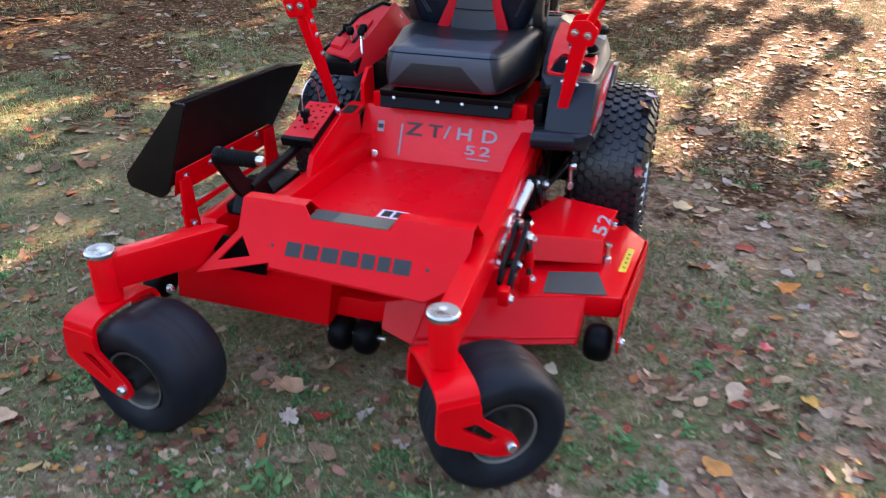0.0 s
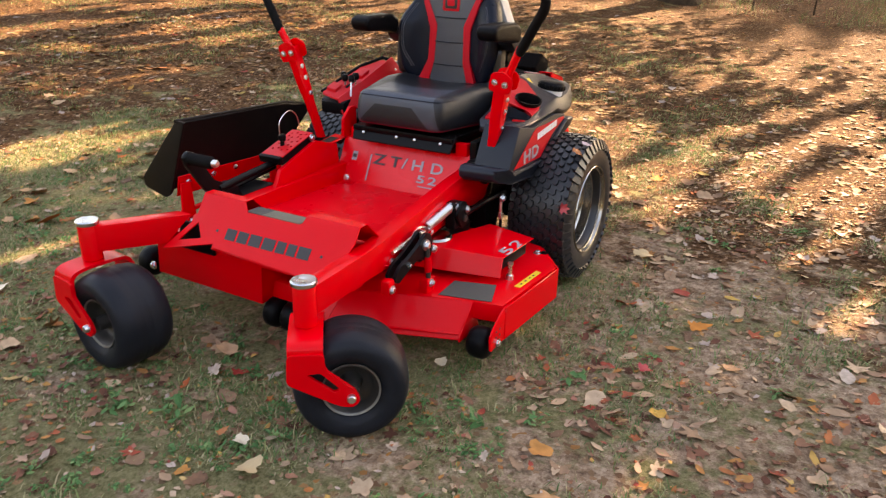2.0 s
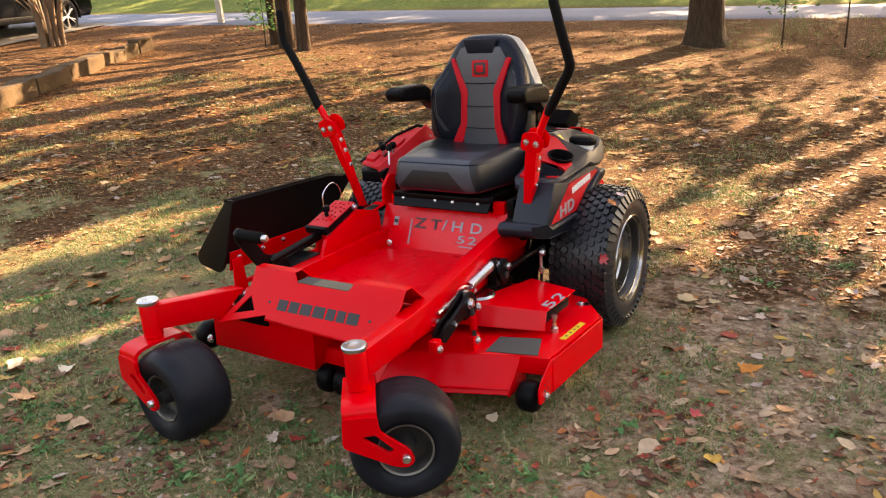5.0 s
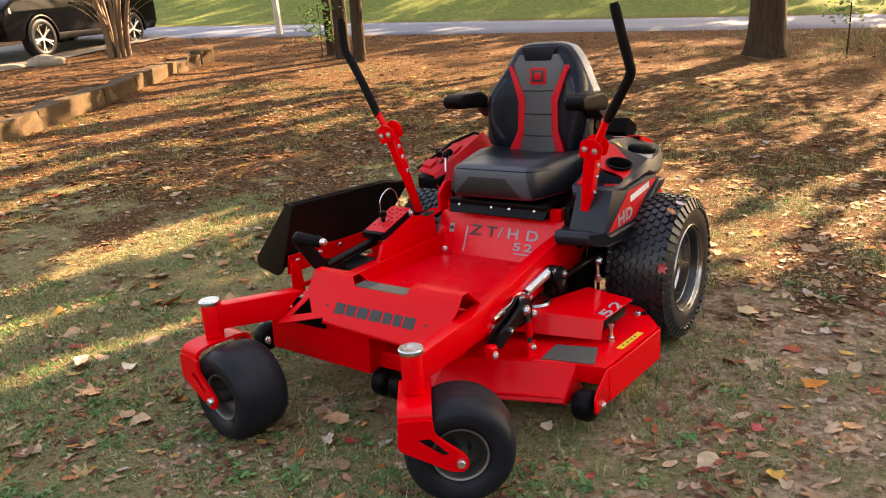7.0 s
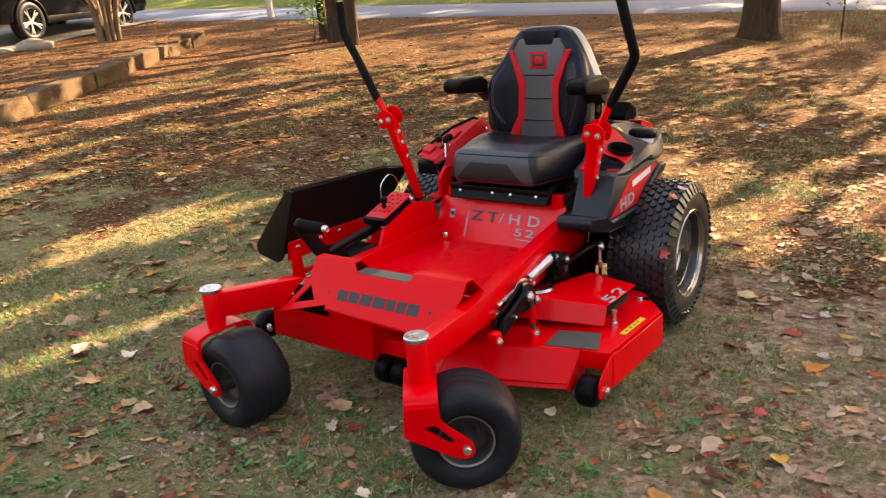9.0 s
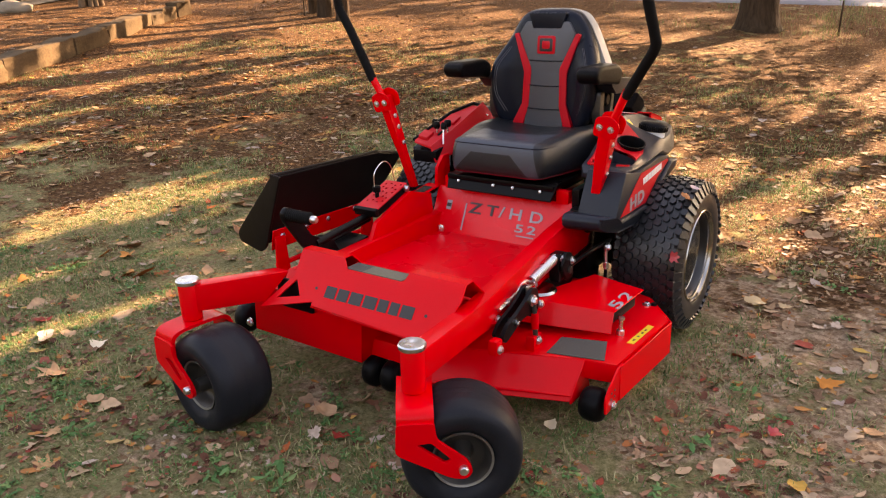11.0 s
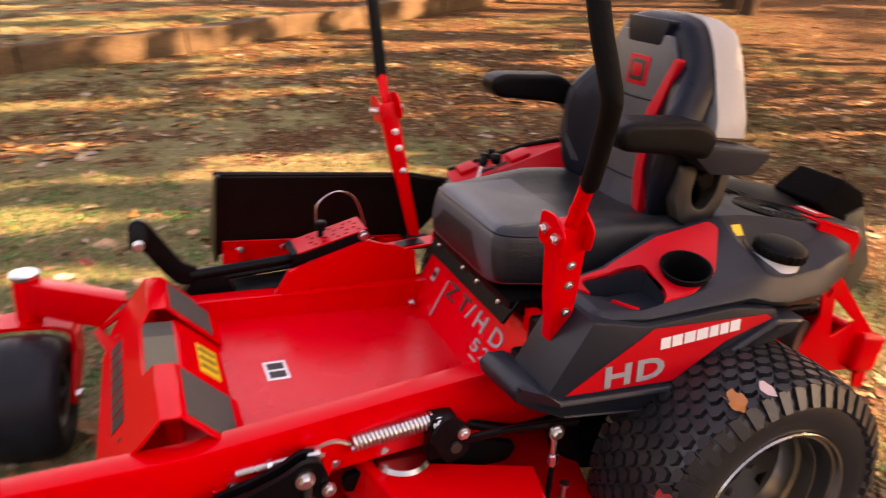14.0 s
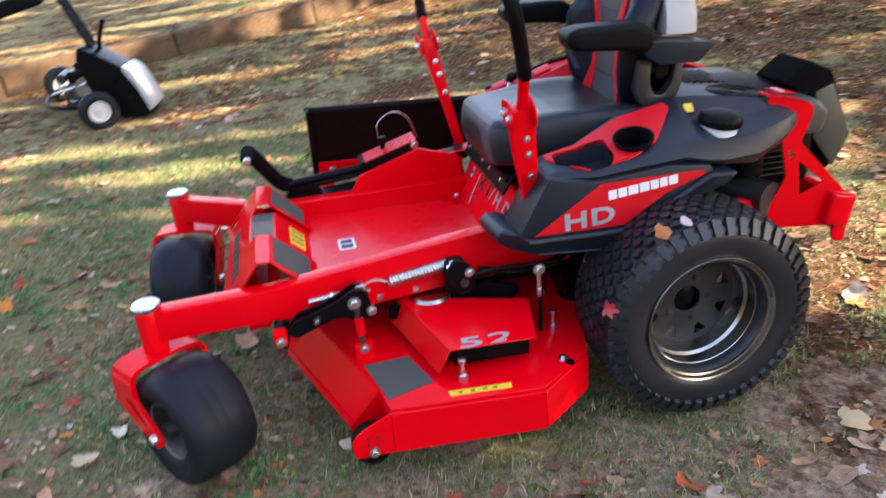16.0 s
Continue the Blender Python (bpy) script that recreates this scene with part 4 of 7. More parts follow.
# shell and brackets behind
part("back_shell", box((-0.018, 0.105, 0.79), (0.34, 0.03, 0.18), 0.012, 3, rot=(-4, 0, 0)), PLASTIC_D, seat, "dark lower seat shell")
up = [(x, z) for x, z in rounded(BACK, 0.03, 4) if z > 0.185]
sb = bmesh.new()
srings = []
for q, d in ((1.015, 0.040), (1.018, 0.075), (1.005, 0.105), (0.965, 0.130), (0.88, 0.146), (0.6, 0.152)):
    srings.append([sb.verts.new((x * q, d, (z - 0.24) * (q if z > 0.24 else 1) + 0.24)) for x, z in up])
for a, b in zip(srings, srings[1:]):
    for i in range(len(up)):
        k = (i + 1) % len(up)
        sb.faces.new((a[i], a[k], b[k], b[i]))
sb.faces.new(srings[0])
sb.faces.new(list(reversed(srings[-1])))
sb.transform(BM)
part("back_edge", sb, SHELL_G, backrest, "light grey plastic seat back shell", 50)
for s in (1, -1):
    hook = prism(rounded([(-0.030, 0.870), (-0.034, 0.79), (-0.016, 0.745), (0.028, 0.727), (0.072, 0.740), (0.098, 0.780), (0.106, 0.870), (0.080, 0.870), (0.074, 0.805), (0.050, 0.768), (0.022, 0.770), (0.006, 0.800), (0.012, 0.870)], 0.014, 4), "x", s * 0.205 - 0.016, s * 0.240 - 0.016, 0.006, 2)
    part("back_bracket", hook, RIM_D, seat, "grey cast seat bracket", 40)
    part("bracket_pivot", lathe([(0, -0.020), (0.020, -0.020), (0.024, -0.014), (0.024, 0.014), (0.018, 0.020), (0, 0.020)], 20, toward((s * 0.222 - 0.016, 0.040, 0.835), (1, 0, 0))), BLACK, seat)
    prof = rounded([(-0.258, 0.948), (-0.240, 0.926), (-0.08, 0.912), (-0.03, 0.900), (-0.015, 0.955), (-0.06, 0.982), (-0.225, 0.984), (-0.255, 0.972)], 0.022, 5)
    a = prism(prof, "x", s * 0.235 - 0.015, s * 0.318 - 0.015, 0.018, 4)
    armrest = part("armrest", a, PLASTIC_D, seat, "black padded armrest", 60)
    part("armrest_mount", prism(rounded([(-0.04, 0.930), (0.158, 0.906), (0.156, 0.890), (0.122, 0.857), (0.008, 0.862), (-0.04, 0.900)], 0.010, 3), "x", s * 0.205 - 0.015, s * 0.285 - 0.015, 0.006), PLASTIC, armrest, "charcoal armrest bracket")
    part("armrest_bolt", tube([(s * 0.20 - 0.015, 0.06, 0.905), (s * 0.245 - 0.015, 0.06, 0.905)], 0.010, 10), ZINC, armrest)


def cut(ob, *cutters):
    """Cuts closed shapes out of a part and keeps the result as its own mesh."""
    for bm in cutters:
        me = bpy.data.meshes.new("cutter")
        bmesh.ops.recalc_face_normals(bm, faces=bm.faces)
        bm.to_mesh(me)
        bm.free()
        tool = new("cutter", me)
        mod = ob.modifiers.new("cut", "BOOLEAN")
        mod.operation, mod.object, mod.solver = "DIFFERENCE", tool, "EXACT"
        bpy.context.view_layer.update()
        done = bpy.data.meshes.new_from_object(ob.evaluated_get(bpy.context.evaluated_depsgraph_get()))
        ob.modifiers.clear()
        mats = [m for m in ob.data.materials]
        ob.data = done
        if not done.materials:
            for m in mats:
                done.materials.append(m)
        bpy.data.objects.remove(tool)
    return ob


# ---- side pods ----
POD = [(-0.268, 0.606), (-0.272, 0.645), (0.02, 0.738), (0.10, 0.752), (0.18, 0.752), (0.30, 0.728), (0.350, 0.690), (0.33, 0.660), (0.22, 0.612), (0.10, 0.628), (-0.02, 0.640), (-0.18, 0.606)]


def pod_body(sx):
    bm = prism(POD, "x", 0.372, 0.478, 0.0)
    for v in bm.verts:
        if v.co.x > 0.4:
            if v.co.z > 0.70:
                v.co.x -= 0.030 + 0.30 * (v.co.z - 0.70)
            if v.co.y > 0.25:
                v.co.x -= 0.09
            elif v.co.y > 0.09:
                v.co.x -= 0.03
    bevel(bm, 0.012, 3, 25)
    bm.transform(Matrix.Diagonal((sx, 1, 1, 1)))
    return bm


# left pod: sections from front to rear, (y, inner top, middle, shoulder, fold, under outside, under inside) as (x, z)
POD_SECTIONS = [
    (-0.378, (0.315, 0.650), (0.36, 0.654), (0.415, 0.653), (0.430, 0.647), (0.425, 0.638), (0.315, 0.635)),
    (-0.338, (0.292, 0.668), (0.36, 0.668), (0.428, 0.666), (0.448, 0.655), (0.440, 0.640), (0.292, 0.620)),
    (-0.240, (0.278, 0.682), (0.36, 0.668), (0.432, 0.656), (0.456, 0.648), (0.446, 0.635), (0.278, 0.600)),
    (-0.120, (0.272, 0.742), (0.36, 0.711), (0.436, 0.680), (0.462, 0.660), (0.450, 0.645), (0.270, 0.600)),
    (0.000, (0.270, 0.765), (0.36, 0.728), (0.438, 0.700), (0.462, 0.668), (0.450, 0.652), (0.270, 0.600)),
    (0.050, (0.270, 0.772), (0.335, 0.740), (0.438, 0.702), (0.460, 0.652), (0.450, 0.640), (0.270, 0.600)),
    (0.110, (0.268, 0.770), (0.315, 0.705), (0.430, 0.688), (0.455, 0.642), (0.440, 0.626), (0.270, 0.580)),
    (0.220, (0.268, 0.757), (0.315, 0.704), (0.415, 0.692), (0.436, 0.640), (0.415, 0.608), (0.270, 0.570)),
    (0.315, (0.268, 0.738), (0.318, 0.722), (0.388, 0.706), (0.402, 0.662), (0.372, 0.630), (0.270, 0.590)),
    (0.378, (0.268, 0.716), (0.308, 0.711), (0.346, 0.706), (0.356, 0.682), (0.340, 0.660), (0.270, 0.640)),
]


def pod_loft():
    bm = bmesh.new()
    rows = [[bm.verts.new((x, s[0], z)) for x, z in s[1:]] for s in POD_SECTIONS]
    for a, b in zip(rows, rows[1:]):
        for k in range(6):
            bm.faces.new((a[k], a[(k + 1) % 6], b[(k + 1) % 6], b[k]))
    bm.faces.new(rows[0])
    bm.faces.new(list(reversed(rows[-1])))
    bmesh.ops.recalc_face_normals(bm, faces=bm.faces)
    bevel(bm, 0.008, 2, 18)
    return bm


def pod_top(x, y):
    """Height of the left pod's top surface."""
    for a, b in zip(POD_SECTIONS, POD_SECTIONS[1:]):
        if a[0] <= y <= b[0]:
            t = (y - a[0]) / (b[0] - a[0])
            line = [(a[k][0] + (b[k][0] - a[k][0]) * t, a[k][1] + (b[k][1] - a[k][1]) * t) for k in (1, 2, 3)]
            (x0, z0), (x1, z1), (x2, z2) = line
            if x < x1:
                return z0 + (z1 - z0) * (x - x0) / (x1 - x0)
            return z1 + (z2 - z1) * (x - x1) / (x2 - x1)
    return 0.66


for sx in (1, -1):
    pod = part("side_pod", pod_loft() if sx > 0 else pod_body(sx), PLASTIC, mower, "charcoal plastic side pod with fuel tank", 30)
    low = [(-0.480, 0.478), (-0.506, 0.494), (-0.513, 0.518), (-0.497, 0.536), (-0.46, 0.535), (-0.425, 0.516), (-0.165, 0.508), (0.055, 0.622), (0.135, 0.614), (0.10, 0.585), (-0.02, 0.552), (-0.185, 0.442), (-0.40, 0.462)]
    if sx < 0:                              # short fender, open in front of the tyre
        low = [(-0.170, 0.505), (-0.150, 0.535), (0.055, 0.630), (0.135, 0.620), (0.10, 0.590), (-0.02, 0.585), (-0.10, 0.560)]
    fb = prism(low, "x", 0.300, 0.482, 0.0)
    for v in fb.verts:                      # rounded front corner, drawn-in underside
        if v.co.x > 0.45 and v.co.y < -0.475:
            v.co.x -= 0.05
            v.co.y += 0.015
        if v.co.x > 0.45 and v.co.z < 0.50 and v.co.y > -0.45:
            v.co.x -= 0.018
    bevel(fb, 0.010, 3, 25)
    fb.transform(Matrix.Diagonal((sx, 1, 1, 1)))
    part("fender", fb, PLASTIC, pod, "charcoal plastic fender", 30)
    if sx > 0:
        side = prism([(-0.452, 0.520), (-0.372, 0.664), (-0.25, 0.640), (-0.05, 0.655), (0.06, 0.640), (0.07, 0.620), (-0.16, 0.500), (-0.42, 0.505)], "x", 0.33, 0.468, 0.006)
        part("side_panel", side, PLASTIC, pod)
        d = [(-0.412, 0.520), (-0.172, 0.515), (-0.06, 0.585), (0.050, 0.622), (0.035, 0.632), (-0.236, 0.634)]
        dec = slab([(0.4705, y, z) for y, z in d], 0.002, 0)
        part("side_decal", dec, RED_PLASTIC, pod, "red side decal")
        letters("HD", 0.062, plane_frame((0.4712, -0.268, 0.546), (0, 1, 0.05), (0, 0, 1)), SILVER, pod, stretch=1.45, pitch=0.80, bold=0.03)
        bars([0.022, 0.023, 0.026, 0.026, 0.021, 0.020, 0.024], 0.004, 0.024, plane_frame((0.4712, -0.125, 0.610), (0, 1, 0.10), (0, -0.1, 1)), WHITE, pod, "side_block", "white block")
        part("fender_trim", slab([(0.4825, *q) for q in [(-0.06, 0.552), (-0.055, 0.545), (0.10, 0.607), (0.09, 0.612)]], 0.003, 0), PLASTIC, pod)
    # black block put into the gap behind the strut for its shade
    part("strut_gap_shade", prism([(-0.30 if sx > 0 else -0.19, 0.47), (-0.30 if sx > 0 else -0.19, 0.625), (0.22, 0.62), (0.10, 0.50)], "x", sx * 0.285, sx * 0.35, 0.004), BLACK, pod)
    if sx > 0:
        cup_m = Matrix.Translation((0.362, -0.100, 0.624)) @ pose(0, 0, 0, 9, 14, 0)
        cup = lathe([(0, 0), (0.048, 0), (0.048, 0.15), (0, 0.15)], 28, cup_m)
        tray = prism(rounded([(0.312, -0.310), (0.372, -0.322), (0.432, -0.252), (0.434, -0.190), (0.410, -0.176), (0.330, -0.176), (0.308, -0.230)], 0.014, 3), "z", 0.622, 0.80, 0)
        ins = prism(rounded([(0.308, -0.334), (0.352, -0.334), (0.430, -0.262), (0.435, -0.130), (0.408, -0.060), (0.306, 0.022), (0.285, 0.014), (0.290, -0.22)], 0.010, 2), "z", 0.0, 0.012, 0.0)
        cuts = [((0, s_[0], 0), (0, 1, 0)) for s_ in POD_SECTIONS] + [((0.36, 0, 0), (1, 0, 0)), ((0, -0.18, 0), (0, 1, 0)), ((0, -0.06, 0), (0, 1, 0)), ((0, -0.29, 0), (0, 1, 0))]
        for co, no in cuts:
            bmesh.ops.bisect_plane(ins, geom=ins.verts[:] + ins.edges[:] + ins.faces[:], plane_co=co, plane_no=no)
        bmesh.ops.triangulate(ins, faces=ins.faces)
        for v in ins.verts:
            v.co.z += pod_top(v.co.x, v.co.y) - 0.007
        insert = part("cup_holder_surround", ins, RED_PLASTIC, pod, "red cup holder surround")
        cut(pod, cup.copy(), tray.copy())
        cut(insert, cup, tray)
        part("cup", lathe([(0.0, 0.002), (0.0445, 0.002), (0.0475, 0.086), (0.0520, 0.0905), (0.0520, 0.0945), (0.0475, 0.0945), (0.0450, 0.088), (0.043, 0.006), (0, 0.006)], 32, cup_m), PLASTIC_D, pod, "black cup holder")
        part("tray_liner", prism(rounded([(0.311, -0.311), (0.373, -0.323), (0.433, -0.252), (0.435, -0.190), (0.410, -0.175), (0.329, -0.175), (0.307, -0.230)], 0.014, 3), "z", 0.610, 0.626, 0), PLASTIC_D, pod)
        # fuel cap
        cm = Matrix.Translation((0.372, 0.128, 0.672)) @ pose(0, 0, 0, -4, 6, 0)
        part("filler_neck", lathe([(0.030, 0.0), (0.047, 0.010), (0.047, 0.042), (0.040, 0.045), (0, 0.045)], 28, cm), WHITE, pod, "white filler neck")
        cap = lathe([(0.045, 0.040), (0.053, 0.043), (0.054, 0.060), (0.050, 0.068), (0.044, 0.072), (0.02, 0.076), (0, 0.077)], 30, cm)
        capo = part("fuel_cap", cap, PLASTIC_D, pod, "black ribbed fuel cap")
        rib = merged(*[box((0.0535 * math.cos(a), 0.0535 * math.sin(a), 0.0535), (0.004, 0.006, 0.018), 0.001, 1, rot=(0, 0, math.degrees(a))) for a in [2 * math.pi * k / 22 for k in range(22)]])
        rib.transform(cm)
        part("cap_ribs", rib, PLASTIC_D, capo)
        part("fuel_label", box((0.300, 0.082, pod_top(0.300, 0.082) + 0.002), (0.026, 0.024, 0.002), 0, rot=(0, 46, 0)), YELLOW, pod, "yellow fuel label")
    else:
        # control console: a sloping red tray with a folded lip towards the seat
        def con_z(x, y):
            return 0.650 + (y + 0.280) * 0.335 - (x + 0.376) * 0.16

        def lie(bm):
            for v in bm.verts:
                v.co.z += con_z(v.co.x, v.co.y)
            return bm
        con = [(-0.470, -0.276), (-0.376, -0.283), (-0.345, 0.055), (-0.392, 0.062), (-0.440, -0.040)]
        console = part("control_console", lie(prism(rounded(list(con), 0.010, 2), "z", -0.004, 0.006, 0.002, 1)), RED_PLASTIC, pod, "red control console with knobs")
        top = [(-0.378, -0.286, 0.655), (-0.362, -0.150, 0.702), (-0.350, -0.020, 0.752), (-0.344, 0.062, 0.782)]
        bot = [(-0.352, -0.290, 0.596), (-0.312, -0.150, 0.632), (-0.296, -0.010, 0.668), (-0.284, 0.095, 0.700)]
        bm = bmesh.new()
        rows = [[bm.verts.new(Vector(q) + Vector((dx, 0, dz))) for q in line] for line, dx, dz in ((top, 0, 0.004), (bot, 0, 0), (bot, -0.004, -0.003), (top, -0.005, 0.004))]
        for k in range(4):
            for q in range(3):
                bm.faces.new((rows[k][q], rows[k][q + 1], rows[(k + 1) % 4][q + 1], rows[(k + 1) % 4][q]))
        bm.faces.new([r[0] for r in rows])
        bm.faces.new([r[3] for r in rows])
        bmesh.ops.recalc_face_normals(bm, faces=bm.faces)
        part("console_lip", bm, RED_PLASTIC, console)
        bolt((-0.322, 0.052, 0.735), (0.9, -0.1, 0.5), 0.006, console)
        part("console_rim", tube([(-0.474, -0.268, con_z(-0.474, -0.268) + 0.004), (-0.446, -0.040, con_z(-0.446, -0.040) + 0.008), (-0.396, 0.066, con_z(-0.396, 0.066) + 0.010), (-0.345, 0.075, con_z(-0.345, 0.075) + 0.004)], 0.007, 8), PLASTIC_D, console)
        part("console_mount", prism([(-0.288, 0.592), (-0.290, 0.640), (-0.20, 0.660), (-0.18, 0.600)], "x", -0.465, -0.352, 0.008), PLASTIC_D, console, "black console mount")
        for x, y, w, l in ((-0.440, -0.228, 0.044, 0.050), (-0.405, -0.085, 0.046, 0.060)):
            part("switch_block", lie(box((x, y, 0.011), (w, l, 0.016), 0.005)), RED_PLASTIC, console)
        part("throttle_slot", lie(box((-0.400, -0.160, 0.0065), (0.012, 0.085, 0.003), 0.001, 1)), BLACK, console)
        for (x, y, hgt, r, lean) in ((-0.352, -0.236, 0.062, 0.0125, 0.022), (-0.372, -0.172, 0.040, 0.0150, 0.004), (-0.416, -0.185, 0.030, 0.0140, 0.0), (-0.448, -0.150, 0.016, 0.0120, 0.0)):
            foot = Vector((x, y, con_z(x, y)))
            head = foot + Vector((-lean * 0.5, lean, hgt))
            part("stem", tube([foot, head], 0.0038, 8), ZINC, console)
            part("knob", lathe([(0, -0.008), (r * 0.7, -0.008), (r, 0.0), (r, 0.014), (r * 0.7, 0.020), (0, 0.021)], 18, toward(head, (head - foot).normalized())), PLASTIC_D, console, "black knob")
        part("console_post", prism([(-0.378, 0.530), (-0.372, 0.600), (-0.330, 0.640), (-0.290, 0.640), (-0.285, 0.530)], "x", -0.302, -0.288, 0.003), RED, mower)
        part("rail_decal", slab([(-0.336, -0.470, 0.5225), (-0.296, -0.470, 0.5225), (-0.296, -0.400, 0.5295), (-0.336, -0.400, 0.5295)], 0.001, 0), BLACK, mower, "black warning decal")


# ---- steering levers ----
def lever(base, clevis, tube_top, grip_pts, sx):
    base, clevis = Vector(base), Vector(clevis)
    d = (clevis - base).normalized()
    side = Vector((1, 0, 0))
    fwd = d.cross(side).normalized()
    side = fwd.cross(d).normalized()

    def at(s, f, u):
        return base + d * u + side * s + fwd * f
    L = (clevis - base).length
    bm = bmesh.new()
    rows = []
    slim = 1.0 if sx > 0 else 0.80
    for u, ws, wf in ((0.0, 0.014, 0.018), (L * 0.45, 0.017, 0.020), (L * 0.62, 0.020, 0.026), (L * 0.93, 0.022, 0.030), (L + 0.02, 0.022, 0.026)):
        rows.append([bm.verts.new(at(s * ws * slim, f * wf * slim, u)) for s, f in ((-1, -1), (1, -1), (1, 1), (-1, 1))])
    for a, b in zip(rows, rows[1:]):
        for k in range(4):
            bm.faces.new((a[k], a[(k + 1) % 4], b[(k + 1) % 4], b[k]))
    bm.faces.new(rows[0])
    bm.faces.new(list(reversed(rows[-1])))
    bmesh.ops.recalc_face_normals(bm, faces=bm.faces)
    bevel(bm, 0.005, 2)
    arm = part("steering_lever", bm, RED, mower, "red steering lever with black grip")
    pr = rounded([(-0.040, -0.030), (0.040, -0.026), (0.046, 0.025), (0.010, 0.048), (-0.038, 0.034)], 0.016, 4)
    hm = Matrix((side, d, -fwd)).transposed().to_4x4()
    for f in (-0.030, 0.026):
        pl = prism(pr, "z", -0.0025, 0.0025, 0.001, 1)
        mm = hm.copy()
        mm.translation = at(0, f, L)
        pl.transform(mm)
        part("clevis_plate", pl, RED, arm)
    for s in (-0.020, 0.018):
        for f, sg in ((-0.034, -1), (0.030, 1)):
            bolt(at(s, f, L + 0.004), fwd * sg, 0.0075, arm)
    for u in (0.55, 0.72, 0.84):
        for s, sg in ((0.021 * slim, 1), (-0.021 * slim, -1)):
            bolt(at(s * sg * sg if sg > 0 else s, 0.004, L * u), side * sg, 0.006, arm)
    part("lever_tube", tube([at(0, 0, L - 0.02), *[Vector(p) for p in tube_top]], 0.0135, 14), RED, arm)
    pts = curve_points(grip_pts, 8)
    r = [0.0165] * len(pts)
    r[0], r[-1] = 0.0150, 0.013
    g = tube(pts, r, 16)
    part("grip", g, FOAM, arm, "black foam grip", 60)
    part("pivot_boss", lathe([(0, -0.03), (0.022, -0.03), (0.022, 0.03), (0, 0.03)], 16, toward(base, (0, 1, 0))), BLACK, arm)
    return arm


lever((0.352, -0.376, 0.470), (0.420, -0.424, 0.822), [(0.466, -0.426, 0.918), (0.476, -0.426, 0.940)],
      [(0.471, -0.426, 0.920), (0.523, -0.450, 1.000), (0.572, -0.477, 1.075), (0.572, -0.490, 1.120), (0.560, -0.506, 1.185), (0.536, -0.522, 1.300)], 1)
lever((-0.383, -0.392, 0.500), (-0.448, -0.468, 0.857), [(-0.499, -0.470, 0.930), (-0.510, -0.470, 0.950)],
      [(-0.502, -0.470, 0.930), (-0.549, -0.470, 1.020), (-0.598, -0.470, 1.110), (-0.629, -0.470, 1.160), (-0.650, -0.470, 1.205), (-0.655, -0.470, 1.315)], -1)
part("lever_well", box((0.345, -0.36, 0.50), (0.10, 0.16, 0.07), 0.01), BLACK, mower)
part("damper_box", box((0.300, -0.33, 0.560), (0.03, 0.14, 0.07), 0.008), BLACK, mower)
part("damper", tube([(-0.335, -0.350, 0.500), (-0.345, -0.210, 0.560)], 0.016, 12), BLACK, mower, "black lever damper")

# ---- lift dial, pedal and right-hand sheet ----
part("dial_support", prism([(-1.00, 0.395), (-0.80, 0.425), (-0.765, 0.485), (-0.56, 0.553), (-0.52, 0.540), (-0.43, 0.515), (-0.42, 0.440), (-0.60, 0.400), (-0.80, 0.375), (-1.00, 0.375)], "x", -0.300, -0.282, 0.003), RED, mower)
part("rail_top", slab([(-0.345, -0.62, 0.505), (-0.285, -0.62, 0.505), (-0.285, -0.36, 0.532), (-0.345, -0.36, 0.532)], 0.006), RED, mower)
DU = Vector((0, 0.19, 0.058)).normalized()
DN = Vector((1, 0, 0)).cross(DU)
D0 = Vector((-0.345, -0.750, 0.520))


def on_dial(u, v, h=0.0):
    return D0 + Vector((u, 0, 0)) + DU * v + DN * h


hole_at = [(u, v) for u in (-0.030, -0.010, 0.012, 0.032) for v in (0.055, 0.085, 0.115, 0.145, 0.172)]
hole_at = [(u, v + (0.008 if i % 2 else 0)) for i, (u, v) in enumerate(hole_at) if not (abs(u + 0.01) < 0.005 and abs(v - 0.085) < 0.02)]
hp = [[(u + 0.0052 * math.cos(-2 * math.pi * k / 8), v + 0.0052 * math.sin(-2 * math.pi * k / 8)) for k in range(8)] for u, v in hole_at]
dm = Matrix((Vector((1, 0, 0)), DU, DN)).transposed().to_4x4()
dm.translation = D0
dt = holed([(-0.048, 0.012), (0.048, 0.012), (0.048, 0.198), (-0.048, 0.198)], hp, "z", 0.0, 0.004, 0)
dt.transform(dm)
dial = part("height_dial", dt, RED_PLASTIC, mower, "red perforated cutting height plate")
db = box((0, 0.100, -0.016), (0.092, 0.186, 0.026), 0.004)
db.transform(dm)
part("dial_body", db, PLASTIC_D, dial)
df = box((0, 0.004, -0.008), (0.100, 0.018, 0.028), 0.004)
df.transform(dm)
part("dial_front", df, PLASTIC_D, dial, "black dial end cap")
kn = lathe([(0, 0), (0.008, 0), (0.008, 0.018), (0.014, 0.020), (0.015, 0.038), (0.011, 0.043), (0, 0.044)], 16, Matrix.Translation(on_dial(-0.008, 0.085, 0.002)))
part("height_pin", kn, PLASTIC_D, dial, "black height pin knob")
p0 = on_dial(-0.008, 0.085, 0.045)
part("pin_cable", tube(curve_points([p0, p0 + Vector((0, 0.005, 0.05)), p0 + Vector((0, 0.055, 0.080)), p0 + Vector((-0.005, 0.105, 0.055)), p0 + Vector((-0.01, 0.135, -0.02))], 8), 0.0018, 6), ZINC, dial, "thin steel cable")
bolt(on_dial(0.052, 0.185, -0.01), (1, 0, 0), 0.009, dial)
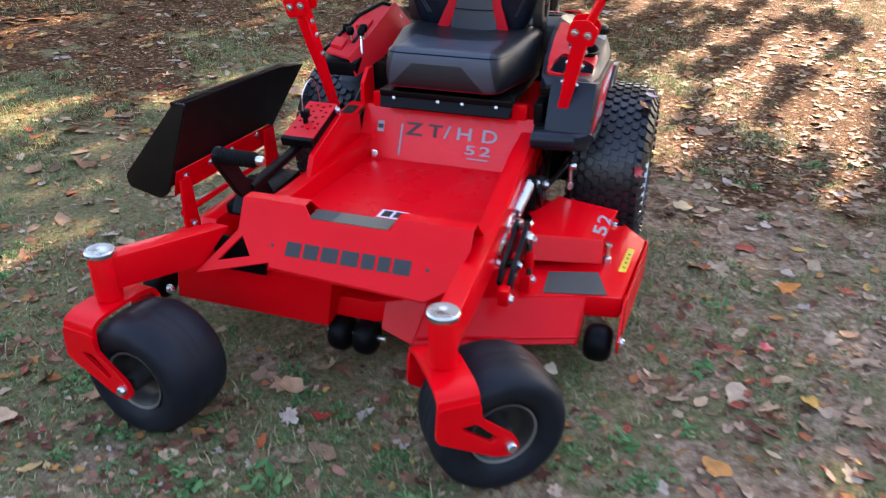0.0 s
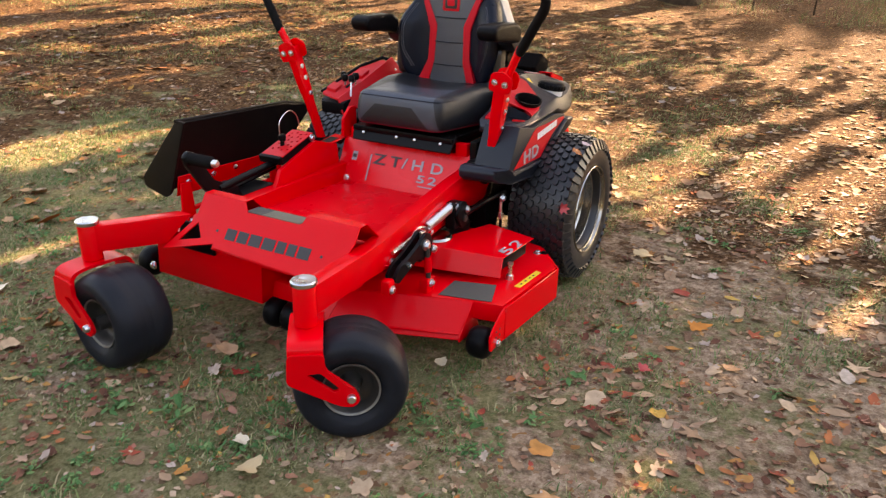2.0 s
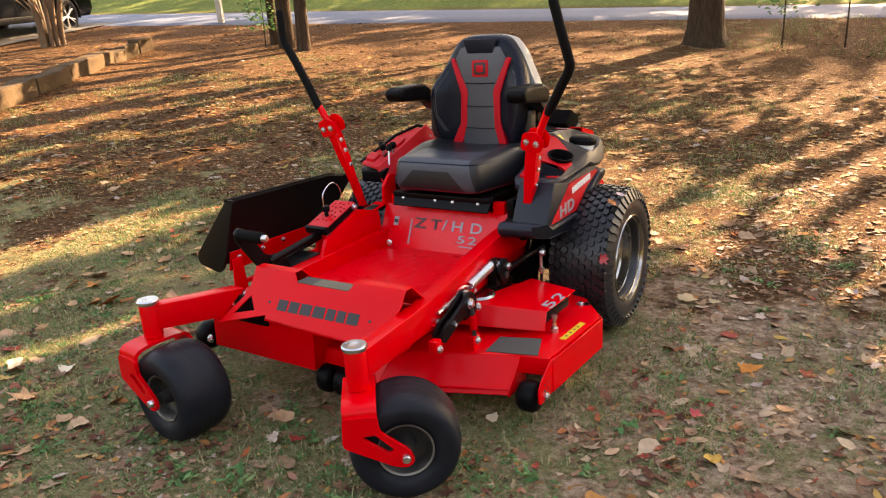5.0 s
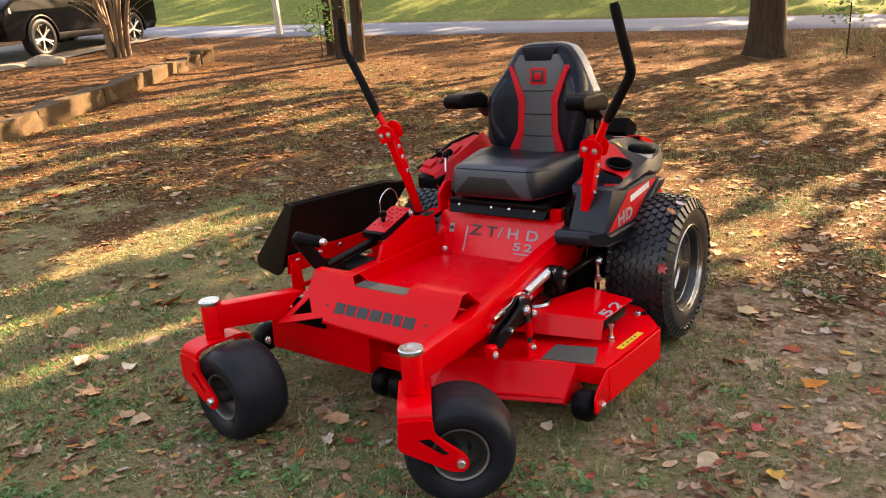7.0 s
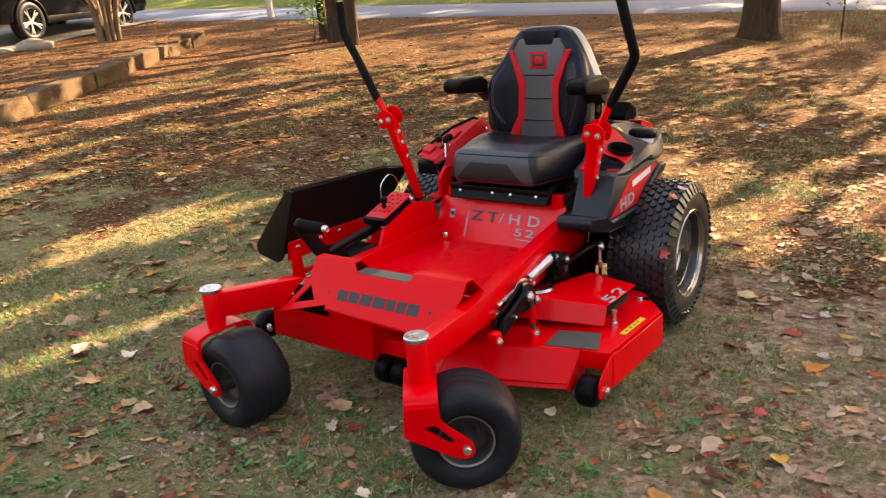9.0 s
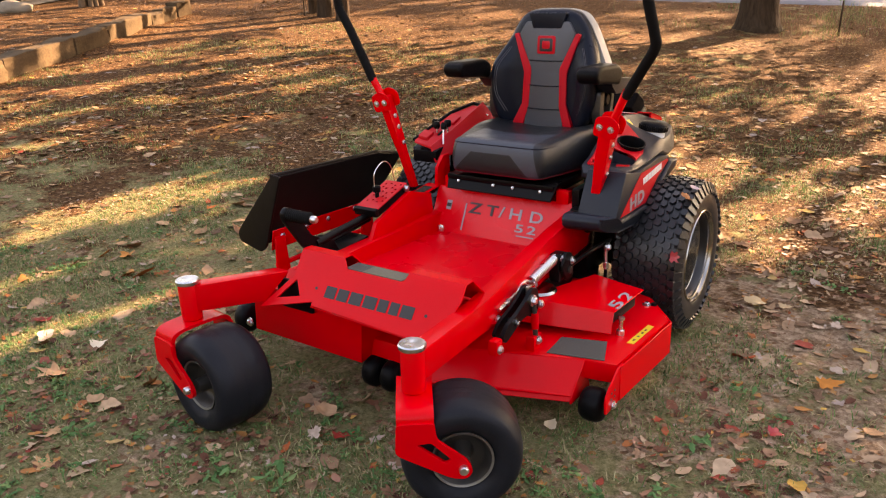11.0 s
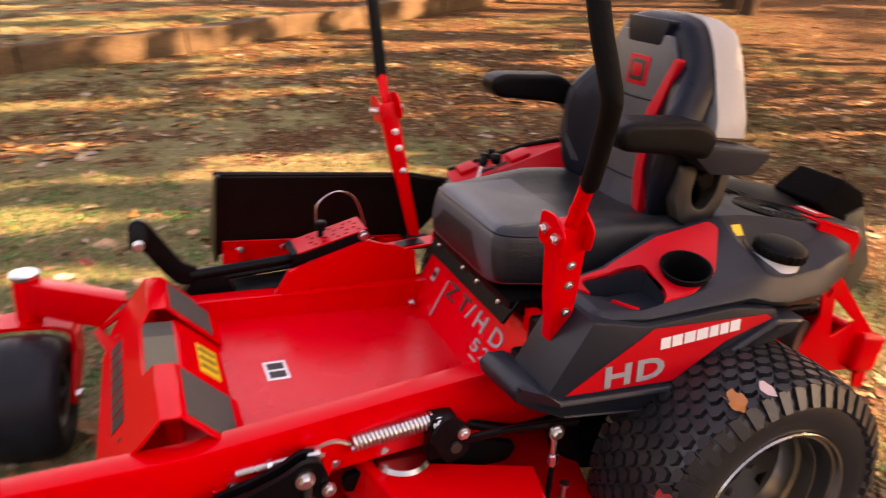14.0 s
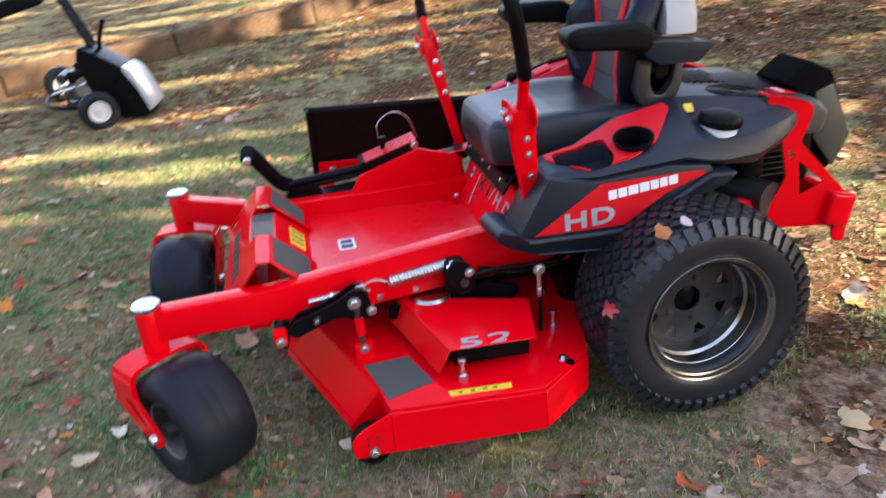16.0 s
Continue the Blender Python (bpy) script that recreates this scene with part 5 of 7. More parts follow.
ped = part("lift_pedal", prism(rounded([(-0.985, 0.440), (-0.975, 0.482), (-1.015, 0.502), (-1.088, 0.612), (-1.113, 0.622), (-1.134, 0.604), (-1.128, 0.578), (-1.052, 0.470), (-1.025, 0.445)], 0.010, 3), "x", -0.372, -0.354, 0.003), BLACK, mower, "black foot lift pedal")
part("pedal_bar", tube([(-0.350, -0.70, 0.497), (-0.360, -0.995, 0.466)], 0.0135, 12), BLACK, ped)
part("pedal_rod", tube([(-0.372, -0.70, 0.470), (-0.378, -0.98, 0.440)], 0.010, 8), BLACK, ped)
part("pedal_peg", lathe([(0, 0), (0.010, 0), (0.019, 0.004)] + [(0.019 + (0.0018 if k % 2 else 0), 0.008 + k * 0.004) for k in range(26)] + [(0.016, 0.116), (0.012, 0.118), (0, 0.118)], 18, toward((-0.372, -1.111, 0.597), (1, 0, 0))), FOAM, ped, "ribbed black peg")
part("peg_bolt", lathe([(0, 0), (0.012, 0), (0.013, 0.012), (0.009, 0.020), (0, 0.020)], 12, toward((-0.255, -1.111, 0.597), (1, 0, 0))), ZINC, ped)
part("lift_linkage", box((-0.40, -0.86, 0.395), (0.10, 0.26, 0.035), 0.01, rot=(4, 0, 0)), BLACK, mower)
part("pedal_bracket", prism([(-1.03, 0.40), (-0.98, 0.47), (-0.92, 0.47), (-0.88, 0.40)], "x", -0.405, -0.355, 0.004), BLACK, mower)

# ---- discharge chute ----
ch = slab([(-0.712, -0.895, 0.372), (-0.712, -0.300, 0.352), (-0.640, -0.135, 0.575), (-0.622, -0.315, 0.615), (-0.630, -0.895, 0.637)], 0.008)
chute = part("discharge_chute", ch, CHUTE, mower, "black rubber discharge chute folded up")
fl = prism(rounded([(-0.600, 0.645), (-0.640, 0.645), (-0.850, 0.405), (-0.845, 0.368), (-0.735, 0.340), (-0.708, 0.360)], 0.014, 3), "y", -0.902, -0.890, 0.003)
part("chute_end", fl, CHUTE, chute)
bk = slab([(-0.848, -0.890, 0.385), (-0.640, -0.890, 0.642), (-0.640, -0.330, 0.615), (-0.80, -0.330, 0.37)], 0.006)
part("chute_back", bk, CHUTE, chute)
part("chute_edge", tube([(-0.640, -0.905, 0.643), (-0.634, -0.32, 0.619), (-0.642, -0.14, 0.580)], 0.007, 8), CHUTE, chute)
hb = slab([(-0.700, -0.880, 0.345), (-0.700, -0.330, 0.328), (-0.683, -0.330, 0.405), (-0.683, -0.880, 0.425)], 0.005)
hinge = part("chute_hinge", hb, RED, mower, "red chute hinge bracket")
for y in (-0.83, -0.70, -0.58, -0.42):
    bolt((-0.688, y, 0.395), (1, 0, 0.2), 0.008, hinge)
for y, w in ((-0.86, 0.045), (-0.36, 0.06)):
    part("hinge_leg", prism([(y - w / 2, 0.40), (y + w / 2, 0.40), (y + w / 2 + 0.02, 0.20), (y - w / 2 - 0.01, 0.20)], "x", -0.678, -0.668, 0.002), RED, hinge)
    bolt((-0.665, y + 0.005, 0.25), (1, 0, 0), 0.009, hinge)
part("hinge_ring", tube([(-0.69, -0.87, 0.285), (-0.69, -0.34, 0.285)], 0.010, 10), RED, hinge)
part("deck_lip", slab([(-0.72, -0.90, 0.225), (-0.58, -0.96, 0.225), (-0.58, -0.30, 0.222), (-0.72, -0.32, 0.222)], 0.006), RED, deck)
part("deck_rib", prism([(-0.95, 0.22), (-0.90, 0.30), (-0.45, 0.30), (-0.40, 0.22)], "x", -0.60, -0.55, 0.004), RED, deck)

# ---- deck lift linkage on the left ----
sp0, sp1 = Vector((0.324, -0.772, 0.390)), Vector((0.329, -0.612, 0.416))
turns, pts = 19, []
ax = (sp1 - sp0).normalized()
e1 = Vector((1, 0, 0))
e2 = ax.cross(e1)
for k in range(turns * 10 + 1):
    a = 2 * math.pi * k / 10
    pts.append(sp0 + (sp1 - sp0) * (k / (turns * 10)) + (e1 * math.cos(a) + e2 * math.sin(a)) * 0.0145)
spring = part("lift_spring", tube(pts, 0.0037, 6), ZINC, mower, "bright steel coil spring", 80)
part("spring_hook", tube(curve_points([sp0, sp0 + Vector((0, -0.035, 0.012)), sp0 + Vector((0, -0.075, 0.0)), sp0 + Vector((0, -0.085, -0.012)), sp0 + Vector((0, -0.05, -0.014))], 4), 0.0045, 6), ZINC, spring)
part("adjuster_rod", tube([(0.324, -0.845, 0.384), (0.334, -0.985, 0.376)], 0.0065, 8), ZINC, spring)
part("adjuster_nut", lathe([(0.0, 0), (0.011, 0), (0.011, 0.009), (0, 0.009)], 6, toward((0.330, -0.92, 0.380), (0, -1, 0))), ZINC, spring)
ARM = [(-1.052, 0.322), (-1.030, 0.300), (-0.985, 0.318), (-0.930, 0.338), (-0.895, 0.338), (-0.868, 0.318), (-0.836, 0.326), (-0.828, 0.372), (-0.842, 0.408), (-0.872, 0.412), (-0.910, 0.388), (-0.965, 0.366), (-1.020, 0.352)]
lift = part("lift_arm", holed(rounded(ARM, 0.012, 4), [], "x", 0.372, 0.384, 0.003), BLACK, mower, "black deck lift arm")
part("inner_plate", holed(rounded([(y * 0.98 - 0.018, z + 0.004) for y, z in ARM], 0.012, 4), [], "x", 0.346, 0.356, 0.003), BLACK, lift)
part("cross_pin", tube([(0.344, -0.972, 0.343), (0.390, -0.972, 0.343)], 0.010, 12), BLACK, lift)
part("spring_clevis", box((0.350, -0.850, 0.398), (0.030, 0.026, 0.026), 0.004), ZINC, lift)
bolt((0.388, -0.972, 0.343), (1, 0, 0), 0.007, lift)
part("stop_block", box((0.372, -1.070, 0.306), (0.030, 0.036, 0.046), 0.008), RED, lift)
bolt((0.388, -1.070, 0.300), (1, 0, 0), 0.009, lift)
bolt((0.388, -0.872, 0.376), (1, 0, 0), 0.012, lift)
bolt((0.392, -0.83, 0.350), (1, 0, 0), 0.009, lift)
part("hanger_link", tube([(0.388, -0.868, 0.37), (0.392, -0.864, 0.250)], 0.008, 10), RIM_D, lift)
part("link_sleeve", tube([(0.389, -0.867, 0.335), (0.391, -0.865, 0.285)], 0.0125, 12), RED, lift)
part("hanger_foot", box((0.385, -0.862, 0.236), (0.03, 0.050, 0.055), 0.006), RED, lift)
bolt((0.402, -0.862, 0.246), (1, 0, 0), 0.009, lift)
arm2 = tube(curve_points([(0.335, -0.600, 0.362), (0.365, -0.545, 0.385), (0.395, -0.46, 0.410), (0.400, -0.33, 0.405)], 6), 0.013, 10, True, 0.6)
rear = part("lift_arm", arm2, BLACK, mower, "black rear lift arm")
part("bell_crank", box((0.333, -0.596, 0.385), (0.04, 0.055, 0.095), 0.01), BLACK, rear)
part("crank_plate", holed(rounded([(-0.630, 0.395), (-0.600, 0.440), (-0.565, 0.430), (-0.540, 0.395), (-0.548, 0.350), (-0.590, 0.335)], 0.014, 4), [], "x", 0.356, 0.366, 0.002), BLACK, rear)
bolt((0.368, -0.560, 0.400), (1, 0, 0), 0.009, rear)
part("crank_spacer", tube([(0.330, -0.575, 0.372), (0.372, -0.575, 0.372)], 0.012, 12), RIM_D, rear)
bolt((0.352, -0.605, 0.420), (1, 0, 0.5), 0.009, rear)
part("hanger_link", tube([(0.412, -0.385, 0.405), (0.414, -0.382, 0.320)], 0.007, 10), ZINC, rear)
bolt((0.420, -0.385, 0.402), (1, 0, 0), 0.011, rear)
part("hanger_nut", lathe([(0, 0), (0.011, 0), (0.011, 0.02), (0, 0.02)], 6, Matrix.Translation((0.414, -0.382, 0.325))), ZINC, rear)
part("hanger_stem", tube([(0.414, -0.382, 0.322), (0.414, -0.382, 0.214)], 0.006, 10), BLACK, deck)
part("pulley", lathe([(0, 0.245), (0.055, 0.245), (0.058, 0.252), (0.050, 0.262), (0.058, 0.272), (0.052, 0.280), (0, 0.280)], 32, Matrix.Translation((0.30, -0.66, 0.045))), STEEL, deck, "steel belt pulley")
for p in ((0.336, -0.99, 0.350), (0.312, -0.80, 0.345), (0.304, -0.70, 0.350)):
    bolt(p, (1, 0, 0), 0.008, mower)
part("frame_gusset", slab([(0.326, -1.03, 0.345), (0.306, -0.80, 0.345), (0.346, -0.82, 0.338), (0.350, -1.00, 0.338)], 0.005), RED, mower)
part("under_frame", box((0, -0.50, 0.316), (0.52, 0.86, 0.03), 0.006), BLACK, mower)
for sx in (1, -1):
    part("drive_motor", merged(box((sx * 0.235, -0.16, 0.33), (0.13, 0.22, 0.20), 0.02), box((sx * 0.30, -0.02, 0.29), (0.08, 0.14, 0.14), 0.02), tube([(sx * 0.24, -0.20, 0.24), (sx * 0.24, -0.20, 0.20)], 0.07, 24)), BLACK, mower, "black hydraulic drive motor")
    part("drive_hose", tube(curve_points([(sx * 0.29, -0.22, 0.40), (sx * 0.325, -0.32, 0.37), (sx * 0.33, -0.42, 0.36), (sx * 0.30, -0.52, 0.37)], 6), 0.011, 10), BLACK, mower, "black hydraulic hose")
part("idler_arm", prism(rounded([(-0.78, 0.262), (-0.78, 0.300), (-0.50, 0.330), (-0.40, 0.300), (-0.42, 0.262)], 0.015, 3), "x", 0.285, 0.305, 0.003), BLACK, mower)

# ---- engine bay and rear guard ----
eng = part("engine", box((0.0, 0.38, 0.55), (0.40, 0.36, 0.24), 0.03), BLACK, mower, "black engine under the seat hood")
part("engine_shroud", lathe([(0, 0), (0.14, 0), (0.15, 0.03), (0.13, 0.06), (0.05, 0.075), (0, 0.075)], 36, Matrix.Translation((0.0, 0.40, 0.66))), PLASTIC_D, eng)
part("air_filter", tube([(0.20, 0.33, 0.50), (0.20, 0.33, 0.60)], 0.055, 20), BLACK, eng)
part("muffler", tube([(0.16, 0.30, 0.44), (0.30, 0.36, 0.44)], 0.05, 18), RIM_D, eng)
for k in range(5):
    part("cooling_fin", box((0.215, 0.42, 0.49 + 0.018 * k), (0.05, 0.12, 0.005), 0.001), RIM_D, eng)
HOOD = material("grey_engine_cover", (0.040, 0.042, 0.039), 0.40, var=0.15, bump=0.06, spec=0.4, dust=0.05)
hood = part("engine_hood", prism([(0.13, 0.62), (0.14, 0.72), (0.20, 0.742), (0.52, 0.705), (0.56, 0.66), (0.54, 0.60)], "x", -0.255, 0.255, 0.02, 3), HOOD, mower, "grey engine hood with vents")
for k in range(7):
    part("hood_slat", box((-0.06, 0.225 + 0.024 * k, 0.7445 - 0.0028 * k), (0.20, 0.010, 0.006), 0.002, 1, rot=(-6, 0, 0)), PLASTIC_D, hood)
for k in range(6):                          # round fan grille
    a = [(0.155 + (0.030 + 0.011 * k) * math.cos(q * math.pi / 14), 0.315 + (0.030 + 0.011 * k) * math.sin(q * math.pi / 14)) for q in range(29)]
    part("grille_ring", tube([(x, y, 0.7445 - (y - 0.20) * 0.1156) for x, y in a], 0.0032, 6), PLASTIC_D, hood)
part("hood_label", slab([(0.06, 0.42, 0.7215), (0.20, 0.42, 0.7215), (0.20, 0.48, 0.7145), (0.06, 0.48, 0.7145)], 0.002, 0), RED_PLASTIC, hood, "red and white label")
part("label_print", box((0.13, 0.45, 0.7188), (0.10, 0.012, 0.001), 0, rot=(-6.5, 0, 0)), WHITE, hood)
G_OUT = rounded([(0.325, 0.748), (0.455, 0.712), (0.470, 0.690), (0.440, 0.600), (0.605, 0.432), (0.632, 0.330), (0.628, 0.262), (0.590, 0.270), (0.578, 0.325), (0.440, 0.340), (0.20, 0.36), (0.12, 0.44), (0.12, 0.475), (0.36, 0.415), (0.405, 0.50), (0.375, 0.620), (0.385, 0.680), (0.320, 0.700)], 0.012, 3)
for sx in (1, -1):
    gh = [[(0.425, 0.565), (0.40, 0.590), (0.415, 0.545)], [(0.440, 0.545), (0.53, 0.470), (0.455, 0.435)]]
    g = holed(G_OUT, [list(reversed(h)) for h in gh], "x", sx * 0.292, sx * 0.300, 0.002)
    guard = part("rear_guard", g, RED, mower, "red steel engine guard")
    part("guard_flange", slab([(sx * 0.24, 0.325, 0.748), (sx * 0.30, 0.325, 0.748), (sx * 0.30, 0.455, 0.712), (sx * 0.24, 0.455, 0.712)][::sx], 0.006), RED, guard)
    part("bumper_corner", box((sx * 0.300, 0.585, 0.380), (0.05, 0.085, 0.10), 0.012, 3, rot=(-12, 0, 0)), RED, guard)
    bolt((sx * 0.302, 0.575, 0.41), (sx, 0, 0), 0.010, guard, BLACK)
    part("frame_rail", prism([(-0.25, 0.36), (-0.25, 0.44), (0.12, 0.47), (0.58, 0.40), (0.58, 0.335), (0.12, 0.38)], "x", sx * 0.262, sx * 0.292, 0.005), RED, mower)
part("rear_bumper", box((0, 0.600, 0.365), (0.62, 0.045, 0.11), 0.012), RED, mower)
SH = [(0.47, 0.735), (0.55, 0.792), (0.625, 0.755), (0.712, 0.555), (0.695, 0.50), (0.645, 0.445), (0.61, 0.46), (0.645, 0.53), (0.60, 0.66), (0.51, 0.70)]
part("heat_shield", prism(SH, "x", 0.0, 0.16, 0.012, 3), SOOT, mower, "black curved exhaust shield")
part("shield_side", prism([(0.57, 0.70), (0.625, 0.72), (0.705, 0.556), (0.66, 0.46), (0.58, 0.56)], "x", 0.16, 0.168, 0.002), material("olive_black_paint", (0.030, 0.034, 0.022), 0.5, var=0.2, dust=0.1), mower)


# ---- yard ----
BARK = material("grey_brown_bark", (0.050, 0.032, 0.021), 0.95, spec=0.08, var=0.5, scale=9, bump=1.0, bump_scale=30, fine=0.8, upright=0.18)
BARK_L = material("pale_smooth_bark", (0.13, 0.075, 0.040), 0.8, var=0.3, scale=5, bump=0.5, bump_scale=60, fine=0.3)
TIMBER = material("weathered_timber", (0.085, 0.056, 0.033), 0.95, spec=0.08, var=0.7, scale=5, bump=0.8, bump_scale=50, fine=0.5)
POST = material("weathered_white_post", (0.52, 0.48, 0.42), 0.85, var=0.2, scale=8, bump=0.4, bump_scale=60)
STONE = material("pale_stone", (0.24, 0.19, 0.14), 0.9, var=0.3, scale=9, bump=0.6, bump_scale=60, fine=0.3)
CONCRETE = material("driveway_concrete", (0.12, 0.105, 0.09), 0.95, var=0.2, scale=3, bump=0.4, bump_scale=90, fine=0.25)


def leaf_material(name, stops, per_object, rough=0.8, trans=0.0):
    m = bpy.data.materials.new(name)
    m.use_nodes = True
    nt = m.node_tree
    b = nt.nodes["Principled BSDF"]
    if per_object:
        src = nt.nodes.new("ShaderNodeObjectInfo").outputs["Random"]
    else:
        src = nt.nodes.new("ShaderNodeNewGeometry").outputs["Random Per Island"]
    r = nt.nodes.new("ShaderNodeValToRGB")
    e = r.color_ramp.elements
    while len(e) > 1:
        e.remove(e[0])
    e[0].position, e[0].color = stops[0][0], (*stops[0][1], 1)
    for p, c in stops[1:]:
        e.new(p).color = (*c, 1)
    nt.links.new(src, r.inputs[0])
    co = nt.nodes.new("ShaderNodeTexCoord")
    n = nt.nodes.new("ShaderNodeTexNoise")
    n.inputs["Scale"].default_value, n.inputs["Detail"].default_value = (35 if not per_object else 4), 5
    nt.links.new(co.outputs["Object"], n.inputs["Vector"])
    mx = nt.nodes.new("ShaderNodeMix")
    mx.data_type, mx.blend_type = "RGBA", "OVERLAY"
    mx.inputs[0].default_value = 0.55
    nt.links.new(r.outputs[0], mx.inputs[6])
    nt.links.new(n.outputs["Fac"], mx.inputs[7])
    nt.links.new(mx.outputs[2], b.inputs["Base Color"])
    b.inputs["Roughness"].default_value = rough
    b.inputs["Specular IOR Level"].default_value = 0.12
    if trans:
        t = nt.nodes.new("ShaderNodeBsdfTranslucent")
        nt.links.new(mx.outputs[2], t.inputs[0])
        s = nt.nodes.new("ShaderNodeMixShader")
        s.inputs[0].default_value = trans
        out = nt.nodes["Material Output"]
        nt.links.new(b.outputs[0], s.inputs[1])
        nt.links.new(t.outputs[0], s.inputs[2])
        nt.links.new(s.outputs[0], out.inputs[0])
    return m


AUTUMN = [(0.0, (0.15, 0.078, 0.047)), (0.16, (0.22, 0.115, 0.065)), (0.34, (0.30, 0.165, 0.090)), (0.50, (0.38, 0.23, 0.135)), (0.64, (0.48, 0.34, 0.22)), (0.70, (0.44, 0.16, 0.035)), (0.80, (0.30, 0.030, 0.025)), (0.85, (0.45, 0.27, 0.06)), (0.90, (0.29, 0.205, 0.175)), (0.95, (0.41, 0.31, 0.24))]
LEAF_ONE = leaf_material("fallen_leaf", AUTUMN, True)
LITTER = [(0.0, (0.052, 0.022, 0.010)), (0.22, (0.099, 0.045, 0.019)), (0.45, (0.155, 0.076, 0.031)), (0.64, (0.221, 0.120, 0.051)), (0.80, (0.301, 0.192, 0.094)), (0.85, (0.310, 0.109, 0.024)), (0.89, (0.197, 0.025, 0.020)), (0.93, (0.338, 0.208, 0.044)), (0.97, (0.282, 0.218, 0.187))]
LEAF_MANY = leaf_material("leaf_litter", LITTER, False)
LEAF_NEAR = leaf_material("dusty_fallen_leaf", [(0.0, (0.13, 0.070, 0.042)), (0.25, (0.22, 0.125, 0.075)), (0.50, (0.31, 0.20, 0.125)), (0.68, (0.40, 0.28, 0.185)), (0.78, (0.38, 0.16, 0.045)), (0.85, (0.28, 0.040, 0.034)), (0.90, (0.42, 0.26, 0.07)), (0.95, (0.36, 0.27, 0.22))], False)
CANOPY = leaf_material("autumn_foliage", [(0.0, (0.05, 0.075, 0.02)), (0.4, (0.09, 0.11, 0.03)), (0.7, (0.20, 0.16, 0.04)), (1.0, (0.28, 0.13, 0.03))], False, 0.55, 0.35)
GREEN = leaf_material("green_weed", [(0.0, (0.045, 0.135, 0.045)), (0.6, (0.085, 0.20, 0.070)), (1.0, (0.18, 0.27, 0.10))], False, 0.55, 0.25)
GRASS = leaf_material("grass_blade", [(0.0, (0.045, 0.125, 0.040)), (0.40, (0.095, 0.190, 0.060)), (0.62, (0.23, 0.245, 0.095)), (0.80, (0.38, 0.335, 0.180)), (1.0, (0.33, 0.24, 0.14))], False, 0.6, 0.2)


def quads_object(name, centres, sizes, normals_tilt, mat, rng, aspect=0.6, fold=0.25):
    """Many small folded leaves in one mesh: two quads each along a mid rib."""
    n = len(centres)
    yaw = rng.uniform(0, 2 * np.pi, n)
    tilt = rng.normal(0, normals_tilt, (n, 2))
    d = np.stack([np.cos(yaw), np.sin(yaw), tilt[:, 0]], 1)
    d /= np.linalg.norm(d, axis=1)[:, None]
    s = np.stack([-np.sin(yaw), np.cos(yaw), tilt[:, 1]], 1)
    s -= d * np.sum(s * d, 1)[:, None]
    s /= np.linalg.norm(s, axis=1)[:, None]
    u = np.cross(d, s)
    L = sizes[:, None]
    C = np.asarray(centres)
    f = rng.uniform(-fold, fold, n)[:, None]
    v = np.empty((n, 6, 3))
    v[:, 0] = C - d * L * 0.5
    v[:, 1] = C + s * L * aspect * 0.5 + u * L * f - d * L * 0.08
    v[:, 2] = C + s * L * aspect * 0.22 + d * L * 0.34 + u * L * f * 0.4
    v[:, 3] = C + d * L * 0.5
    v[:, 4] = C - s * L * aspect * 0.22 + d * L * 0.34 + u * L * f * 0.4
    v[:, 5] = C - s * L * aspect * 0.5 + u * L * f - d * L * 0.08
    faces = []
    for i in range(n):
        o = i * 6
        faces.append((o, o + 1, o + 2, o + 3))
        faces.append((o, o + 3, o + 4, o + 5))
    me = bpy.data.meshes.new(name)
    me.from_pydata(v.reshape(-1, 3).tolist(), [], faces)
    me.materials.append(mat)
    return new(name, me)


def soft_box(u, v, u0, u1, v0, v1, edge=0.35):
    """1 inside a box on the ground, falling to 0 outside it."""
    k = 1.0
    for d in (u - u0, u1 - u, v - v0, v1 - v):
        k *= 1 / (1 + math.exp(-max(-30.0, min(30.0, d / edge * 3))))
    return k


def sunlit(x, y):
    """Whether the crowns leave a gap for the sun above this place: long flecks, few of them where the mower stands."""
    n = math.hypot(*SUN_AZ)
    su, sv = SUN_AZ[0] / n, SUN_AZ[1] / n
    u, v = x * sv - y * su, x * su + y * sv
    w = u if u > -1.2 else -1.2 + (u + 1.2) * 0.70          # broader flecks towards the edging
    f = noise.noise(Vector((w * 4.6, v * 0.60, 3.0))) + (0.6 if u > -1.2 else 0.42) * noise.noise(Vector((w * 9.5, v * 1.5, 9.0)))
    f += -0.19 - 1.6 * soft_box(u, v, -0.80, 0.95, -3.4, 0.45, 0.25)
    f += 0.45 * soft_box(u, v, 0.3, 3.2, 1.5, 4.5, 0.5) - 0.12 * soft_box(u, v, 1.0, 3.5, -2.5, 0.7) + 0.70 * soft_box(u, v, -1.6, 0.25, 0.6, 2.6, 0.25)
    f -= 0.06 * soft_box(u, v, -3.0, -1.0, -1.7, 0.6, 0.2)
    f += 0.40 * soft_box(u, v, -2.35, -1.75, -3.4, -1.6, 0.2)
    f += 0.25 * soft_box(u, v, -9.0, -4.6, -3.5, 2.5, 0.4)
    f -= 0.42 * soft_box(u, v, -4.5, -1.2, 2.4, 9.0, 0.5) + 0.40 * soft_box(u, v, -16.0, -9.4, -2.0, 6.0, 0.5)
    f += 0.30 * soft_box(u, v, -0.6, 4.0, 4.8, 9.0) - 0.5 * soft_box(u, v, -30.0, 4.0, 9.5, 15.5) + 0.3 * soft_box(u, v, -30.0, 30.0, 16.5, 40.0)
    return f > 0


